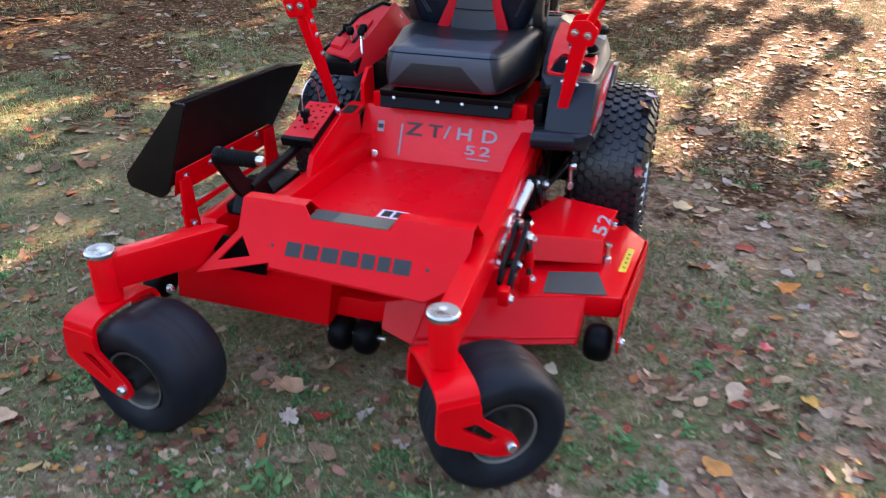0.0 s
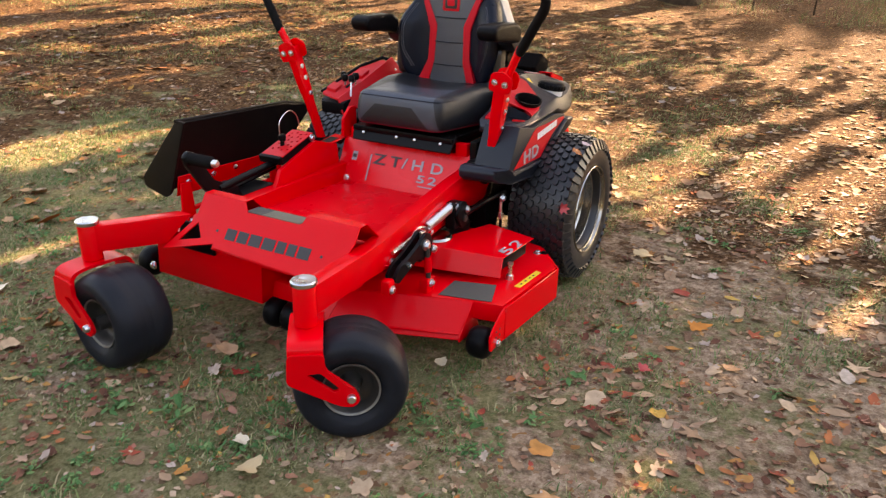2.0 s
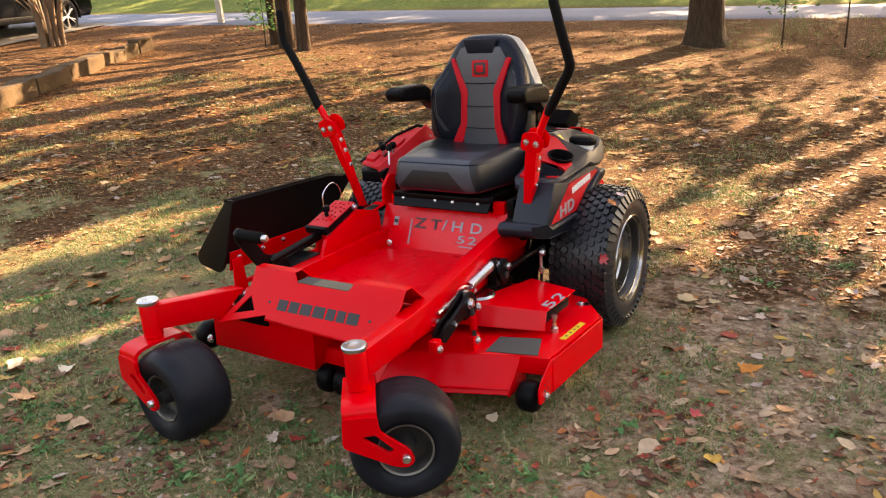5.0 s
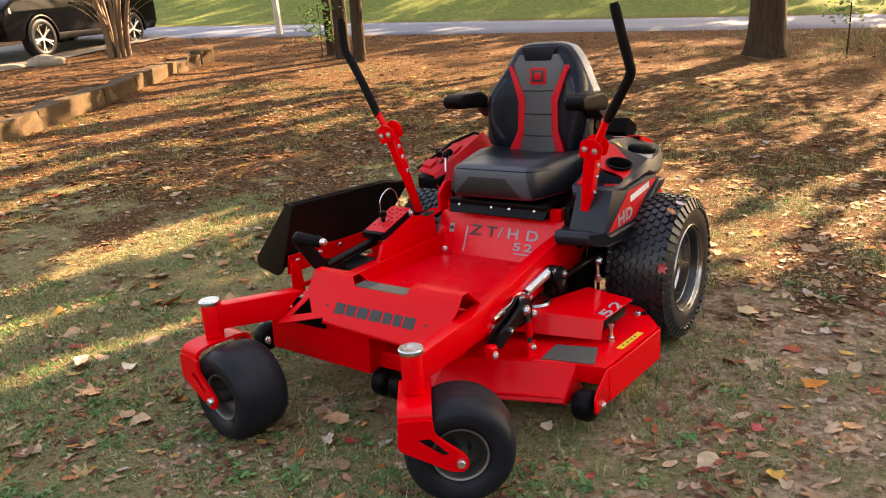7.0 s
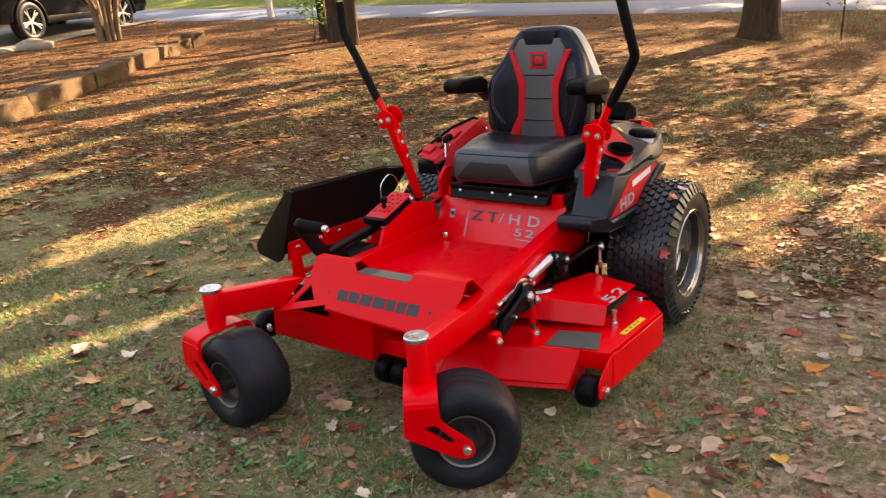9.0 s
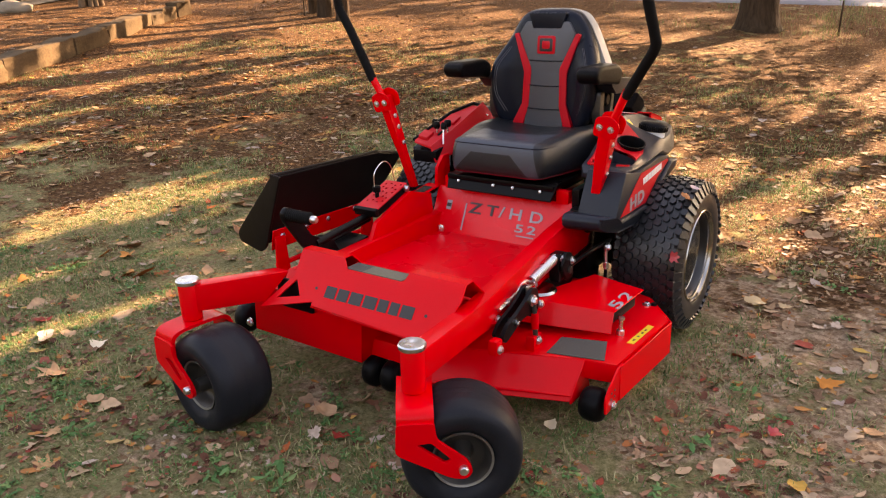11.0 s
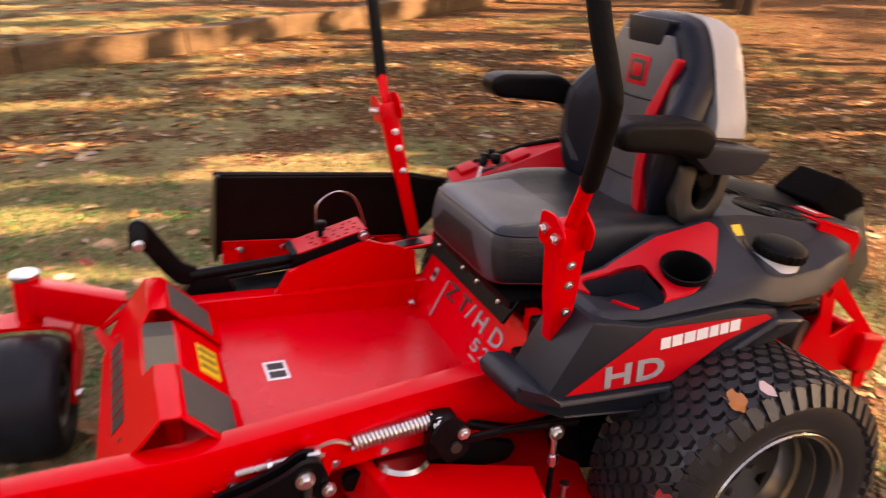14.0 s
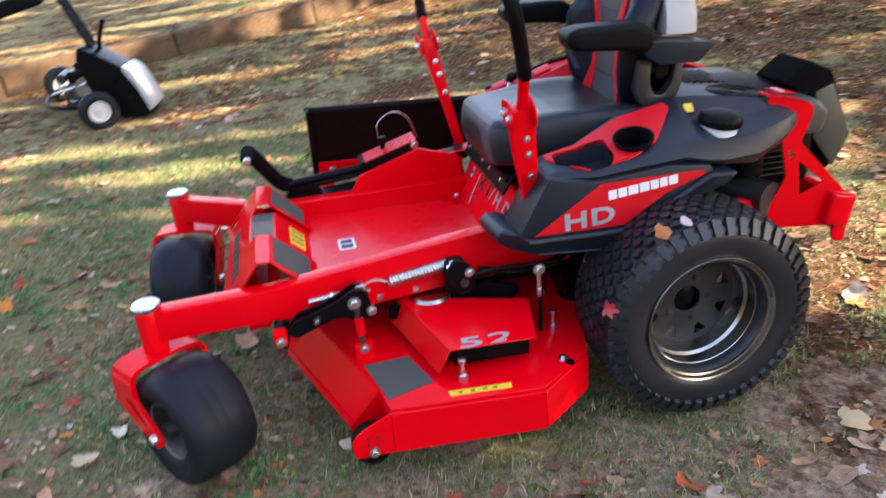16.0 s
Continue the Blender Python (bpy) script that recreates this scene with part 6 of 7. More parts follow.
def gaps(c, x, y, z):
    """Which leaves of a crown stay: those that shade no fleck."""
    k = 1 / math.tan(radians(SUN_EL)) / math.hypot(*SUN_AZ)
    keep = []
    for p in c:
        gx, gy = x + p[0], y + p[1]
        h = z + p[2]
        for _ in range(2):
            g = h - ground_z(gx, gy) if _ else h
            gx, gy = x + p[0] - SUN_AZ[0] * k * g, y + p[1] - SUN_AZ[1] * k * g
        keep.append(not sunlit(gx, gy))
    return c[np.array(keep)]


def tree(base, r, height, crown, label, seed, limbs=7, mat=None, flare=1.7, lean=(0, 0), leaves=9000, leaf=0.17, clumps=70, category="tree"):
    """A tapered trunk with root flare, limbs and a crown of leaf clumps with gaps. crown: (low, high, radius)."""
    rng = np.random.default_rng(seed)
    x, y = base
    z = ground_z(x, y) - 0.08
    root = thing("tree", label, category, Matrix.Translation((x, y, z)))
    mat = mat or BARK
    hs = [0, 0.06, 0.16, 0.35, 0.7, 1.2, 2.0, 3.0, height * 0.6, height * 0.85, height]
    hs = sorted(h for h in hs if h <= height)
    seg = 26
    bm = bmesh.new()
    rings = []
    for h in hs:
        k = r * (1 - 0.75 * h / height)
        fl = (flare - 1) * math.exp(-h / (r * 0.60))
        ring = []
        for i in range(seg):
            a = 2 * math.pi * i / seg
            rr = k * (1 + fl * (0.65 + 0.55 * math.sin(3 * a + seed) ** 2) + 0.05 * noise.noise(Vector((math.cos(a) * 2, math.sin(a) * 2, h * 0.8 + seed))))
            ring.append(bm.verts.new((rr * math.cos(a) + lean[0] * h, rr * math.sin(a) + lean[1] * h, h)))
        rings.append(ring)
    for a, b in zip(rings, rings[1:]):
        for i in range(seg):
            bm.faces.new((a[i], a[(i + 1) % seg], b[(i + 1) % seg], b[i]))
    bm.faces.new(rings[-1])
    part("trunk", bm, mat, root, "", 80)
    lo, hi, cr = crown
    tips = []
    for k in range(limbs):
        h0 = lo * 0.85 + (height * 0.9 - lo * 0.85) * k / max(1, limbs - 1)
        a = k * 2.4 + seed
        ln = cr * rng.uniform(0.55, 0.9)
        p0 = Vector((lean[0] * h0, lean[1] * h0, h0))
        p1 = p0 + Vector((math.cos(a) * ln * 0.45, math.sin(a) * ln * 0.45, ln * 0.35))
        p2 = p0 + Vector((math.cos(a + 0.2) * ln, math.sin(a + 0.2) * ln, ln * 0.55))
        pts = curve_points([p0, p1, p2], 5)
        rr = [r * 0.32 * (1 - 0.85 * i / (len(pts) - 1)) for i in range(len(pts))]
        part("limb", tube(pts, rr, 8), mat, root)
        tips += [p1, p2]
    if leaves:
        cs = []
        for k in range(clumps):
            a, q = rng.uniform(0, 2 * np.pi), math.sqrt(rng.uniform(0, 1))
            hz = rng.uniform(0, 1)
            w = cr * (0.45 + 0.55 * math.sin(math.pi * min(0.95, 0.18 + hz * 0.8)))
            cs.append((math.cos(a) * q * w, math.sin(a) * q * w, lo + (hi - lo) * hz, rng.uniform(0.35, 0.85)))
        cs = np.array(cs)
        pick = rng.integers(0, len(cs), leaves)
        c = cs[pick, :3] + rng.normal(0, 1, (leaves, 3)) * cs[pick, 3:4] * np.array([0.55, 0.55, 0.4])
        c = gaps(c, x, y, z)
        ob = quads_object("crown", c, rng.uniform(leaf * 0.6, leaf * 1.4, len(c)), 0.7, CANOPY, rng)
        ob.parent = root
    return root


tree((-1.37, 9.66), 0.27, 9.5, (2.9, 10.0, 5.2), "large tree with dark furrowed bark at the lawn's edge", 264, leaves=32000, leaf=0.19, clumps=300, flare=1.6)
tree((-7.42, 6.90), 0.125, 8.5, (2.6, 8.5, 4.4), "slender tree with brown bark among close stems", 5, leaves=12000, leaf=0.20, clumps=140, flare=1.35)
tree((-6.92, 6.74), 0.105, 7.5, (2.9, 7.8, 2.6), "slender tree with pale brown bark among close stems", 6, limbs=5, leaves=2400, leaf=0.20, clumps=40, flare=1.35, lean=(0.012, 0.0))
tree((-7.86, 7.10), 0.082, 5.0, (2.6, 5.2, 1.6), "thin dark tree stem beside two thicker ones", 8, limbs=4, leaves=900, clumps=24, flare=1.3, lean=(-0.03, 0.0))
# trees out of view whose crowns shade the lawn
tree((4.7, 9.8), 0.28, 9.0, (3.2, 9.8, 5.2), "tall tree whose crown shades the lawn", 359, leaves=28000, leaf=0.19, clumps=300)
tree((8.5, 13.5), 0.28, 9.5, (3.2, 9.5, 4.2), "tall tree whose crown shades the lawn", 12, leaves=6000, clumps=80)
for i, (x, y) in enumerate(((-22.0, 28.0), (-17.5, 33.0), (-13.0, 30.5), (-8.5, 35.0), (-4.0, 33.5), (0.5, 37.0), (5.0, 35.5), (10.0, 39.0), (15.0, 37.0))):
    tree((x, y), 0.3, 10.0, (2.8, 10.5, 4.4), "tall tree on the bank across the road", 20 + i, limbs=9, leaves=9500, clumps=120, leaf=0.30)


def unseen_woods():
    """Unseen foliage added behind and beside the open lawn to dim skylight and reflections."""
    rng = np.random.default_rng(90)
    n = 9000
    a = np.radians(rng.uniform(205, 385, n))
    r = rng.uniform(24, 34, n)
    top = 8.0 + 2.5 * np.sin(a * 9) + 2.0 * np.sin(a * 23 + 1)
    z = rng.uniform(0, 1, n) ** 0.9 * top - 0.6
    c = np.stack([r * np.cos(a), r * np.sin(a), z], 1)
    ob = quads_object("unseen_woods", c, rng.uniform(0.8, 1.9, n), 0.9, CANOPY, rng, 0.8)
    tagged(ob, "unseen autumn foliage added around the yard to dim the sky", "woods", kind="stuff")


unseen_woods()


def crape(base, seed):
    """A multi-stemmed small tree with smooth pale bark."""
    rng = np.random.default_rng(seed)
    x, y = base
    root = thing("ornamental_tree", "multi-stemmed small tree with smooth tan bark", "tree", Matrix.Translation((x, y, ground_z(x, y) - 0.05)))
    for k in range(7):
        a = k * 0.9 + 0.3
        p0 = Vector((math.cos(a) * (0.10 + 0.06 * (k % 2)), math.sin(a) * (0.10 + 0.06 * (k % 2)), 0))
        sp = 0.25 + 0.35 * rng.uniform()
        pts = curve_points([p0, p0 * 1.15 + Vector((0, 0, 0.45)), p0 * (1.6 + sp) + Vector((0, 0, 1.1)), p0 * (3.2 + 3 * sp) + Vector((0, 0, 2.4)), p0 * (5 + 5 * sp) + Vector((0, 0, 3.8))], 5)
        rr = [(0.046 + 0.012 * (k % 3)) * (1 - 0.8 * i / (len(pts) - 1)) for i in range(len(pts))]
        part("stem", tube(pts, rr, 10), BARK_L, root, "", 80)
    n = 2600
    c = rng.normal(0, 1, (n, 3)) * np.array([0.9, 0.9, 0.55]) + np.array([0, 0, 3.6])
    ob = quads_object("crown", c, rng.uniform(0.05, 0.10, n), 0.7, CANOPY, rng)
    ob.parent = root
    for k in range(7):
        a = rng.uniform(0, 6.28)
        p = Vector((math.cos(a) * 0.15, math.sin(a) * 0.15, 0.5))
        part("twig", tube(curve_points([p, p + Vector((math.cos(a) * 0.3, math.sin(a) * 0.3, 0.35)), p + Vector((math.cos(a) * 0.7, math.sin(a) * 0.7, 0.55))], 4), [0.010, 0.009, 0.008, 0.007, 0.006, 0.005, 0.004, 0.003, 0.002], 5), BARK_L, root)
    return root


crape((-11.18, 5.20), 4)


def stump(x, y):
    root = thing("tree_stump", "short tan tree stump behind the edging", "stump", Matrix.Translation((x, y, ground_z(x, y) - 0.06)))
    prof = [(0.17, 0.0), (0.135, 0.06), (0.105, 0.16), (0.095, 0.35), (0.090, 0.62), (0.07, 0.64), (0, 0.635)]
    bm = lathe(prof, 22)
    for v in bm.verts:
        v.co.x += 0.012 * noise.noise(v.co * 9) - 0.08 * v.co.z
        v.co.y += 0.012 * noise.noise(v.co * 9 + Vector((4, 0, 0)))
    part("trunk", bm, BARK_L, root, "", 60)
    return root


stump(-9.10, 1.66)


def post(x, y):
    z = ground_z(x, y)
    root = thing("fence_post", "weathered pale wooden post near the road", "post", Matrix.Translation((x, y, z - 0.1)))
    part("shaft", box((0, 0, 0.75), (0.11, 0.11, 1.5), 0.008, rot=(0, -2, 20)), POST, root)
    part("post_cap", box((-0.052, 0, 1.51), (0.13, 0.13, 0.03), 0.008, rot=(0, -2, 20)), POST, root)
    return root


post(-11.33, 9.18)


# ---- timber edging ----
EDGE = [(-4.30, -4.40), (-4.74, -3.30), (-5.12, -2.35), (-5.62, -0.95), (-6.43, 0.66), (-7.00, 1.60), (-7.45, 2.40), (-8.28, 3.74), (-8.95, 4.90), (-9.25, 5.90)]
rng_e = np.random.default_rng(7)
ROW = [Vector((p.x, p.y)) for p in curve_points([(*p, 0.0) for p in EDGE], 6)]


def edging_spots(lengths):
    """Ends of the blocks one after the other along the smooth line of the edging."""
    out, at, need = [ROW[0]], 0.0, lengths(ROW[0])
    for a, b in zip(ROW, ROW[1:]):
        run, L = 0.0, (b - a).length
        while at + (L - run) >= need:
            run += need - at
            out.append(a.lerp(b, run / L))
            at, need = 0.0, lengths(out[-1])
        at += L - run
    return out


spots = edging_spots(lambda p: float(rng_e.uniform(0.34, 0.46)) if p.y > 3.3 else float(rng_e.uniform(0.9, 1.5)))
for p, q in zip(spots, spots[1:]):
    d, c = q - p, (p + q) / 2
    short = d.length < 0.6
    L = d.length * (0.96 if short else 0.992)
    hgt = 0.21 + float(rng_e.uniform(-0.02, 0.07) if short else rng_e.uniform(-0.012, 0.02))
    bm = bmesh.new()
    bmesh.ops.create_cube(bm, size=1)
    bmesh.ops.subdivide_edges(bm, edges=bm.edges[:], cuts=6, use_grid_fill=True)
    for v in bm.verts:
        v.co = Vector((v.co.x * L, v.co.y * 0.20, v.co.z * (hgt + 0.16)))
        w = v.co + Vector((c.x, c.y, 0))
        v.co += Vector((0, 1, 1)) * (0.024 * noise.noise(w * 3.0) + 0.010 * noise.noise(w * 11.0)) + Vector((0.012 * noise.noise(w * 5.0), 0, 0))
    bevel(bm, 0.014, 2, 50)
    ob = new("edging_block", mesh_of("edging_block", bm, TIMBER, 50))
    ob.matrix_world = Matrix.Translation((c.x, c.y, ground_z(c.x + 0.25, c.y) + hgt / 2 - 0.08)) @ pose(0, 0, 0, float(rng_e.normal(0, 1.2)), math.degrees(math.atan2(ground_z(p.x + 0.25, p.y) - ground_z(q.x + 0.25, q.y), d.length)), math.degrees(math.atan2(d.y, d.x)) + float(rng_e.normal(0, 0.6)))
    tagged(ob, "short weathered log end set upright in the soil" if short else "weathered tan edging timber set in the soil", "edging", "edging along the lawn")


def stone(x, y, s, seed):
    bm = bmesh.new()
    bmesh.ops.create_icosphere(bm, subdivisions=3, radius=1)
    for v in bm.verts:
        v.co *= 1 + 0.22 * noise.noise(v.co * 1.3 + Vector((seed, 0, 0))) + 0.06 * noise.noise(v.co * 4 + Vector((seed, 3, 0)))
        v.co = Vector((v.co.x * s[0], v.co.y * s[1], v.co.z * s[2]))
    ob = new("stone", mesh_of("stone", bm, STONE, 60))
    ob.matrix_world = Matrix.Translation((x, y, ground_z(x, y) + s[2] * 0.45)) @ pose(0, 0, 0, 0, 0, seed * 40)
    return tagged(ob, "pale field stone beside the driveway", "stone", "stones by the driveway")


stone(-11.75, 4.15, (0.32, 0.16, 0.13), 1)
stone(-11.95, 3.55, (0.42, 0.20, 0.07), 2)


# ---- parked car ----
CAR_PAINT = material("black_car_paint", (0.002, 0.0022, 0.003), 0.10, coat=0.0, spec=0.10, var=0.05, rough_var=0.04)
GLASS = material("dark_car_glass", (0.015, 0.018, 0.02), 0.06, var=0.0, rough_var=0.02)
ALLOY = material("silver_alloy", (0.62, 0.62, 0.63), 0.3, metal=0.9, var=0.08)
LAMP = material("headlight_lens", (0.45, 0.46, 0.48), 0.1, var=0.1, coat=1.0)


def car(front, back):
    """A dark sport utility car; front and back: where its near wheels stand."""
    f, b = Vector(front), Vector(back)
    d = (f - b).normalized()
    wb = (f - b).length
    side = Vector((-d.y, d.x))              # to its left, the side seen
    mid = (f + b) / 2 - side * 0.80
    zf, zb = ground_z(*f), ground_z(*b)
    m = Matrix((Vector((d.x, d.y, (zf - zb) / wb)).normalized(), Vector((side.x, side.y, 0)), Vector((0, 0, 1)))).transposed().to_4x4()
    m.translation = (mid.x, mid.y, (zf + zb) / 2)
    root = thing("car", "black sport utility car parked on the driveway", "car", m)
    h = wb / 2
    W = 0.92
    prof = [(h + 0.88, 0.34), (h + 0.93, 0.55), (h + 0.86, 0.86), (h + 0.60, 1.02), (h - 0.05, 1.12), (-h - 0.75, 1.10), (-h - 0.92, 0.95), (-h - 0.93, 0.45), (-h - 0.80, 0.32),
            (-h - 0.42, 0.32), (-h - 0.36, 0.56), (-h - 0.20, 0.72), (-h, 0.76), (-h + 0.20, 0.72), (-h + 0.36, 0.56), (-h + 0.42, 0.30), (h - 0.42, 0.30), (h - 0.36, 0.56), (h - 0.20, 0.72), (h, 0.76), (h + 0.20, 0.72), (h + 0.36, 0.56), (h + 0.42, 0.34)]
    body = part("body", prism(prof, "y", -W, W, 0.05, 3), CAR_PAINT, root, "", 40)
    cab = bmesh.new()
    c0 = [(h - 0.05, 1.10), (h - 0.75, 1.62), (-h - 0.30, 1.66), (-h - 0.82, 1.10)]
    lo = [cab.verts.new((x, s * (W - 0.04 - (z - 1.10) * 0.35), z)) for s in (1,) for x, z in c0]
    hi = [cab.verts.new((x, -(W - 0.04 - (z - 1.10) * 0.35), z)) for x, z in c0]
    cab.faces.new(lo)
    cab.faces.new(list(reversed(hi)))
    for i in range(4):
        cab.faces.new((lo[i], hi[i], hi[(i + 1) % 4], lo[(i + 1) % 4]))
    bmesh.ops.recalc_face_normals(cab, faces=cab.faces)
    bevel(cab, 0.05, 3)
    part("cabin", cab, GLASS, root, "dark tinted windows", 40)
    part("roof", box((-0.35, 0, 1.67), (wb * 0.62, 1.30, 0.06), 0.025, 3), CAR_PAINT, root)
    for s in (1, -1):
        part("sill", box((0, s * (W + 0.004), 0.36), (wb - 0.80, 0.03, 0.12), 0.012), PLASTIC_D, root)
        part("headlight", box((h + 0.74, s * 0.70, 0.82), (0.30, 0.40, 0.14), 0.05, 3, rot=(0, 14, -20 * s)), LAMP, root, "clear headlight")
        for dx in (-0.30, 0.62):
            part("door_handle", box((dx - 0.2, s * (W + 0.018), 0.93), (0.20, 0.03, 0.03), 0.01), CAR_PAINT, root)
        part("door_seam", box((0.16, s * (W + 0.001), 0.70), (0.008, 0.006, 0.66), 0.001), PLASTIC_D, root)
        part("mirror", box((h - 0.55, s * (W + 0.12), 1.12), (0.12, 0.20, 0.14), 0.04, 3), CAR_PAINT, root)
        for x in (h, -h):
            arch = [(0.385 * math.cos(a), 0.385 * math.sin(a)) for a in np.linspace(-0.15, math.pi + 0.15, 18)]
            ring = tube([(x + u, s * (W + 0.002), 0.35 + v) for u, v in arch], 0.028, 8)
            part("wheel_arch", ring, PLASTIC_D, root)
            wm = Matrix.Translation((x, s * (W - 0.10), 0.345)) @ pose(0, 0, 0, -90 * s, 0, 0)
            ty = [(0.225, -0.09), (0.24, -0.108), (0.30, -0.112), (0.335, -0.098), (0.350, -0.07), (0.352, 0), (0.350, 0.07), (0.335, 0.098), (0.30, 0.112), (0.24, 0.108), (0.225, 0.09)]
            wheel = part("wheel", lathe(ty, 40, wm, True), RUBBER, root, "", 60)
            part("rim", lathe([(0.232, 0.104), (0.238, 0.100), (0.228, 0.088), (0.205, 0.060), (0.198, -0.02), (0, -0.03)], 40, wm), RIM_D, wheel)
            for k in range(5):
                a = 2 * math.pi * k / 5 + 0.2
                for o in (-0.14, 0.14):
                    c, s2 = math.cos(a + o), math.sin(a + o)
                    c1, s1 = math.cos(a + o * 0.55), math.sin(a + o * 0.55)
                    sp = tube([(0.035 * c1, 0.035 * s1, 0.080), (0.13 * c1, 0.13 * s1, 0.088), (0.230 * c, 0.230 * s2, 0.094)], [0.022, 0.018, 0.021], 6, True, 0.5)
                    sp.transform(wm)
                    part("spoke", sp, ALLOY, wheel)
            part("hub_cap", lathe([(0, 0.095), (0.035, 0.092), (0.045, 0.080), (0.045, 0.04)], 20, wm), ALLOY, wheel)
    part("grille", box((h + 0.915, 0, 0.62), (0.05, 0.95, 0.24), 0.03), PLASTIC_D, root)
    part("bumper_trim", box((h + 0.90, 0, 0.42), (0.08, 1.55, 0.10), 0.03), PLASTIC_D, root)
    return root


car((-12.71, 4.63), (-13.77, 7.19))


def driveway():
    """Pale strip on which the car stands, from the road down past the lawn."""
    f, b = Vector((-12.71, 4.63)), Vector((-13.77, 7.19))
    d = (f - b).normalized()
    s = Vector((-d.y, d.x))
    bm = bmesh.new()
    rows = []
    for k in range(19):
        row = []
        for o in (0.45, -0.4, -1.3, -2.4):
            p = b + d * (k * 0.35 - 1.6) + s * o
            row.append(bm.verts.new((p.x, p.y, ground_z(p.x, p.y) + 0.03 + 0.006 * noise.noise(Vector((p.x * 3, p.y * 3, 0))))))
        rows.append(row)
    for a, c in zip(rows, rows[1:]):
        for i in range(3):
            bm.faces.new((a[i], a[i + 1], c[i + 1], c[i]))
    return tagged(new("driveway", mesh_of("driveway", bm, CONCRETE)), "pale concrete driveway beside the lawn", "driveway", kind="structure")


driveway()


# ---- walk-behind machine at the edging ----
def walk_behind():
    x, y = -3.75, -2.30
    root = thing("walk_behind_mower", "black walk-behind mower with white wheel hubs by the edging", "mower", Matrix.Translation((x, y, 0)))
    HUB = material("white_wheel_hub", (0.62, 0.60, 0.56), 0.5, var=0.1, dust=0.2)
    PALE = material("pale_grey_plastic", (0.36, 0.37, 0.38), 0.4, var=0.1, dust=0.15)

    def wheel(px, py, r, w, yaw):
        z = ground_z(x + px, y + py) + r - 0.01
        wm = Matrix.Translation((px, py, z)) @ pose(0, 0, 0, 0, 90, yaw)
        prof = [(r * 0.55, -w * 0.4), (r * 0.7, -w * 0.5), (r * 0.9, -w * 0.46), (r, -w * 0.3), (r, w * 0.3), (r * 0.9, w * 0.46), (r * 0.7, w * 0.5), (r * 0.55, w * 0.4)]
        t = part("wheel", lathe(prof, 32, wm, True), RUBBER, root, "black rubber tyre", 60)
        for s in (1, -1):
            part("hub", lathe([(r * 0.56, s * w * 0.42), (r * 0.50, s * w * 0.46), (r * 0.40, s * w * 0.28), (r * 0.2, s * w * 0.30), (r * 0.16, s * w * 0.46), (0, s * w * 0.46)], 28, wm), HUB, t, "pale wheel hub")
    wheel(0.40, 0.09, 0.128, 0.10, 20)
    wheel(-0.62, -0.35, 0.135, 0.10, 20)
    bd = prism(rounded([(0.02, 0.46), (0.05, 0.57), (0.13, 0.53), (0.36, 0.38), (0.44, 0.08), (0.28, 0.06), (0.15, 0.12), (0.06, 0.30)], 0.03, 3), "x", -0.02, 0.24, 0.02, 3)
    bd.transform(pose(0, 0, 0, 0, 0, -8))
    body = part("body", bd, BLACK, root, "black sheet metal body", 45)
    pl = prism(rounded([(0.315, 0.425), (0.375, 0.385), (0.43, 0.28), (0.475, 0.13), (0.445, 0.10), (0.385, 0.27), (0.315, 0.385)], 0.015, 3), "x", -0.03, 0.25, 0.012, 2)
    pl.transform(pose(0, 0, 0, 0, 0, -8))
    part("front_shield", pl, PALE, body, "pale grey front shield")
    part("engine", box((-0.28, -0.10, 0.27), (0.22, 0.20, 0.15), 0.03, 3), BLACK, root)
    part("air_cleaner", lathe([(0, 0), (0.055, 0), (0.06, 0.02), (0.055, 0.05), (0, 0.055)], 24, Matrix.Translation((-0.28, -0.10, 0.34))), PLASTIC_D, root)
    part("muffler", tube([(-0.16, -0.24, 0.30), (-0.40, -0.24, 0.30)], 0.035, 16), RIM_D, root)
    part("axle", tube([(0.40, 0.09, 0.13), (-0.62, -0.35, 0.17)], 0.018, 10), BLACK, root)
    part("gearbox", merged(box((-0.10, -0.12, 0.20), (0.20, 0.17, 0.13), 0.025, 3), lathe([(0, 0), (0.05, 0), (0.055, 0.02), (0.04, 0.05), (0, 0.05)], 20, toward((0.02, -0.12, 0.22), (1, 0, 0)))), RIM_D, root, "grey cast gearbox")
    part("drive_pulley", lathe([(0, -0.015), (0.075, -0.015), (0.060, 0.0), (0.075, 0.015), (0, 0.015)], 28, toward((0.10, -0.02, 0.27), (1, 0, 0.1))), STEEL, root, "steel drive pulley")
    part("control_rod", tube([(0.16, 0.10, 0.42), (0.12, -0.02, 0.30), (0.05, -0.26, 0.24)], 0.007, 8), ZINC, root)
    part("control_rod", tube([(0.02, 0.08, 0.40), (-0.20, -0.20, 0.22)], 0.007, 8), ZINC, root)
    part("tail_frame", tube(curve_points([(0.20, 0.02, 0.16), (0.12, -0.22, 0.15), (-0.10, -0.36, 0.16), (-0.40, -0.34, 0.18)], 5), 0.016, 10), BLACK, root)
    part("return_spring", tube([(0.14 + 0.010 * math.cos(1.3 * k), -0.14 + 0.0035 * k, 0.19 + 0.010 * math.sin(1.3 * k)) for k in range(44)], 0.0025, 5), ZINC, root)
    for dx in (0.00, 0.14):
        part("handle_tube", tube(curve_points([(dx, 0.12, 0.44), (dx - 0.03, 0.06, 0.60), (dx - 0.12, -0.06, 0.86), (dx - 0.16, -0.16, 1.06)], 6), 0.020, 10), BLACK, root)
    part("handle_bar", tube([(-0.42, -0.30, 1.07), (0.10, -0.24, 1.07)], 0.022, 10), FOAM, root)
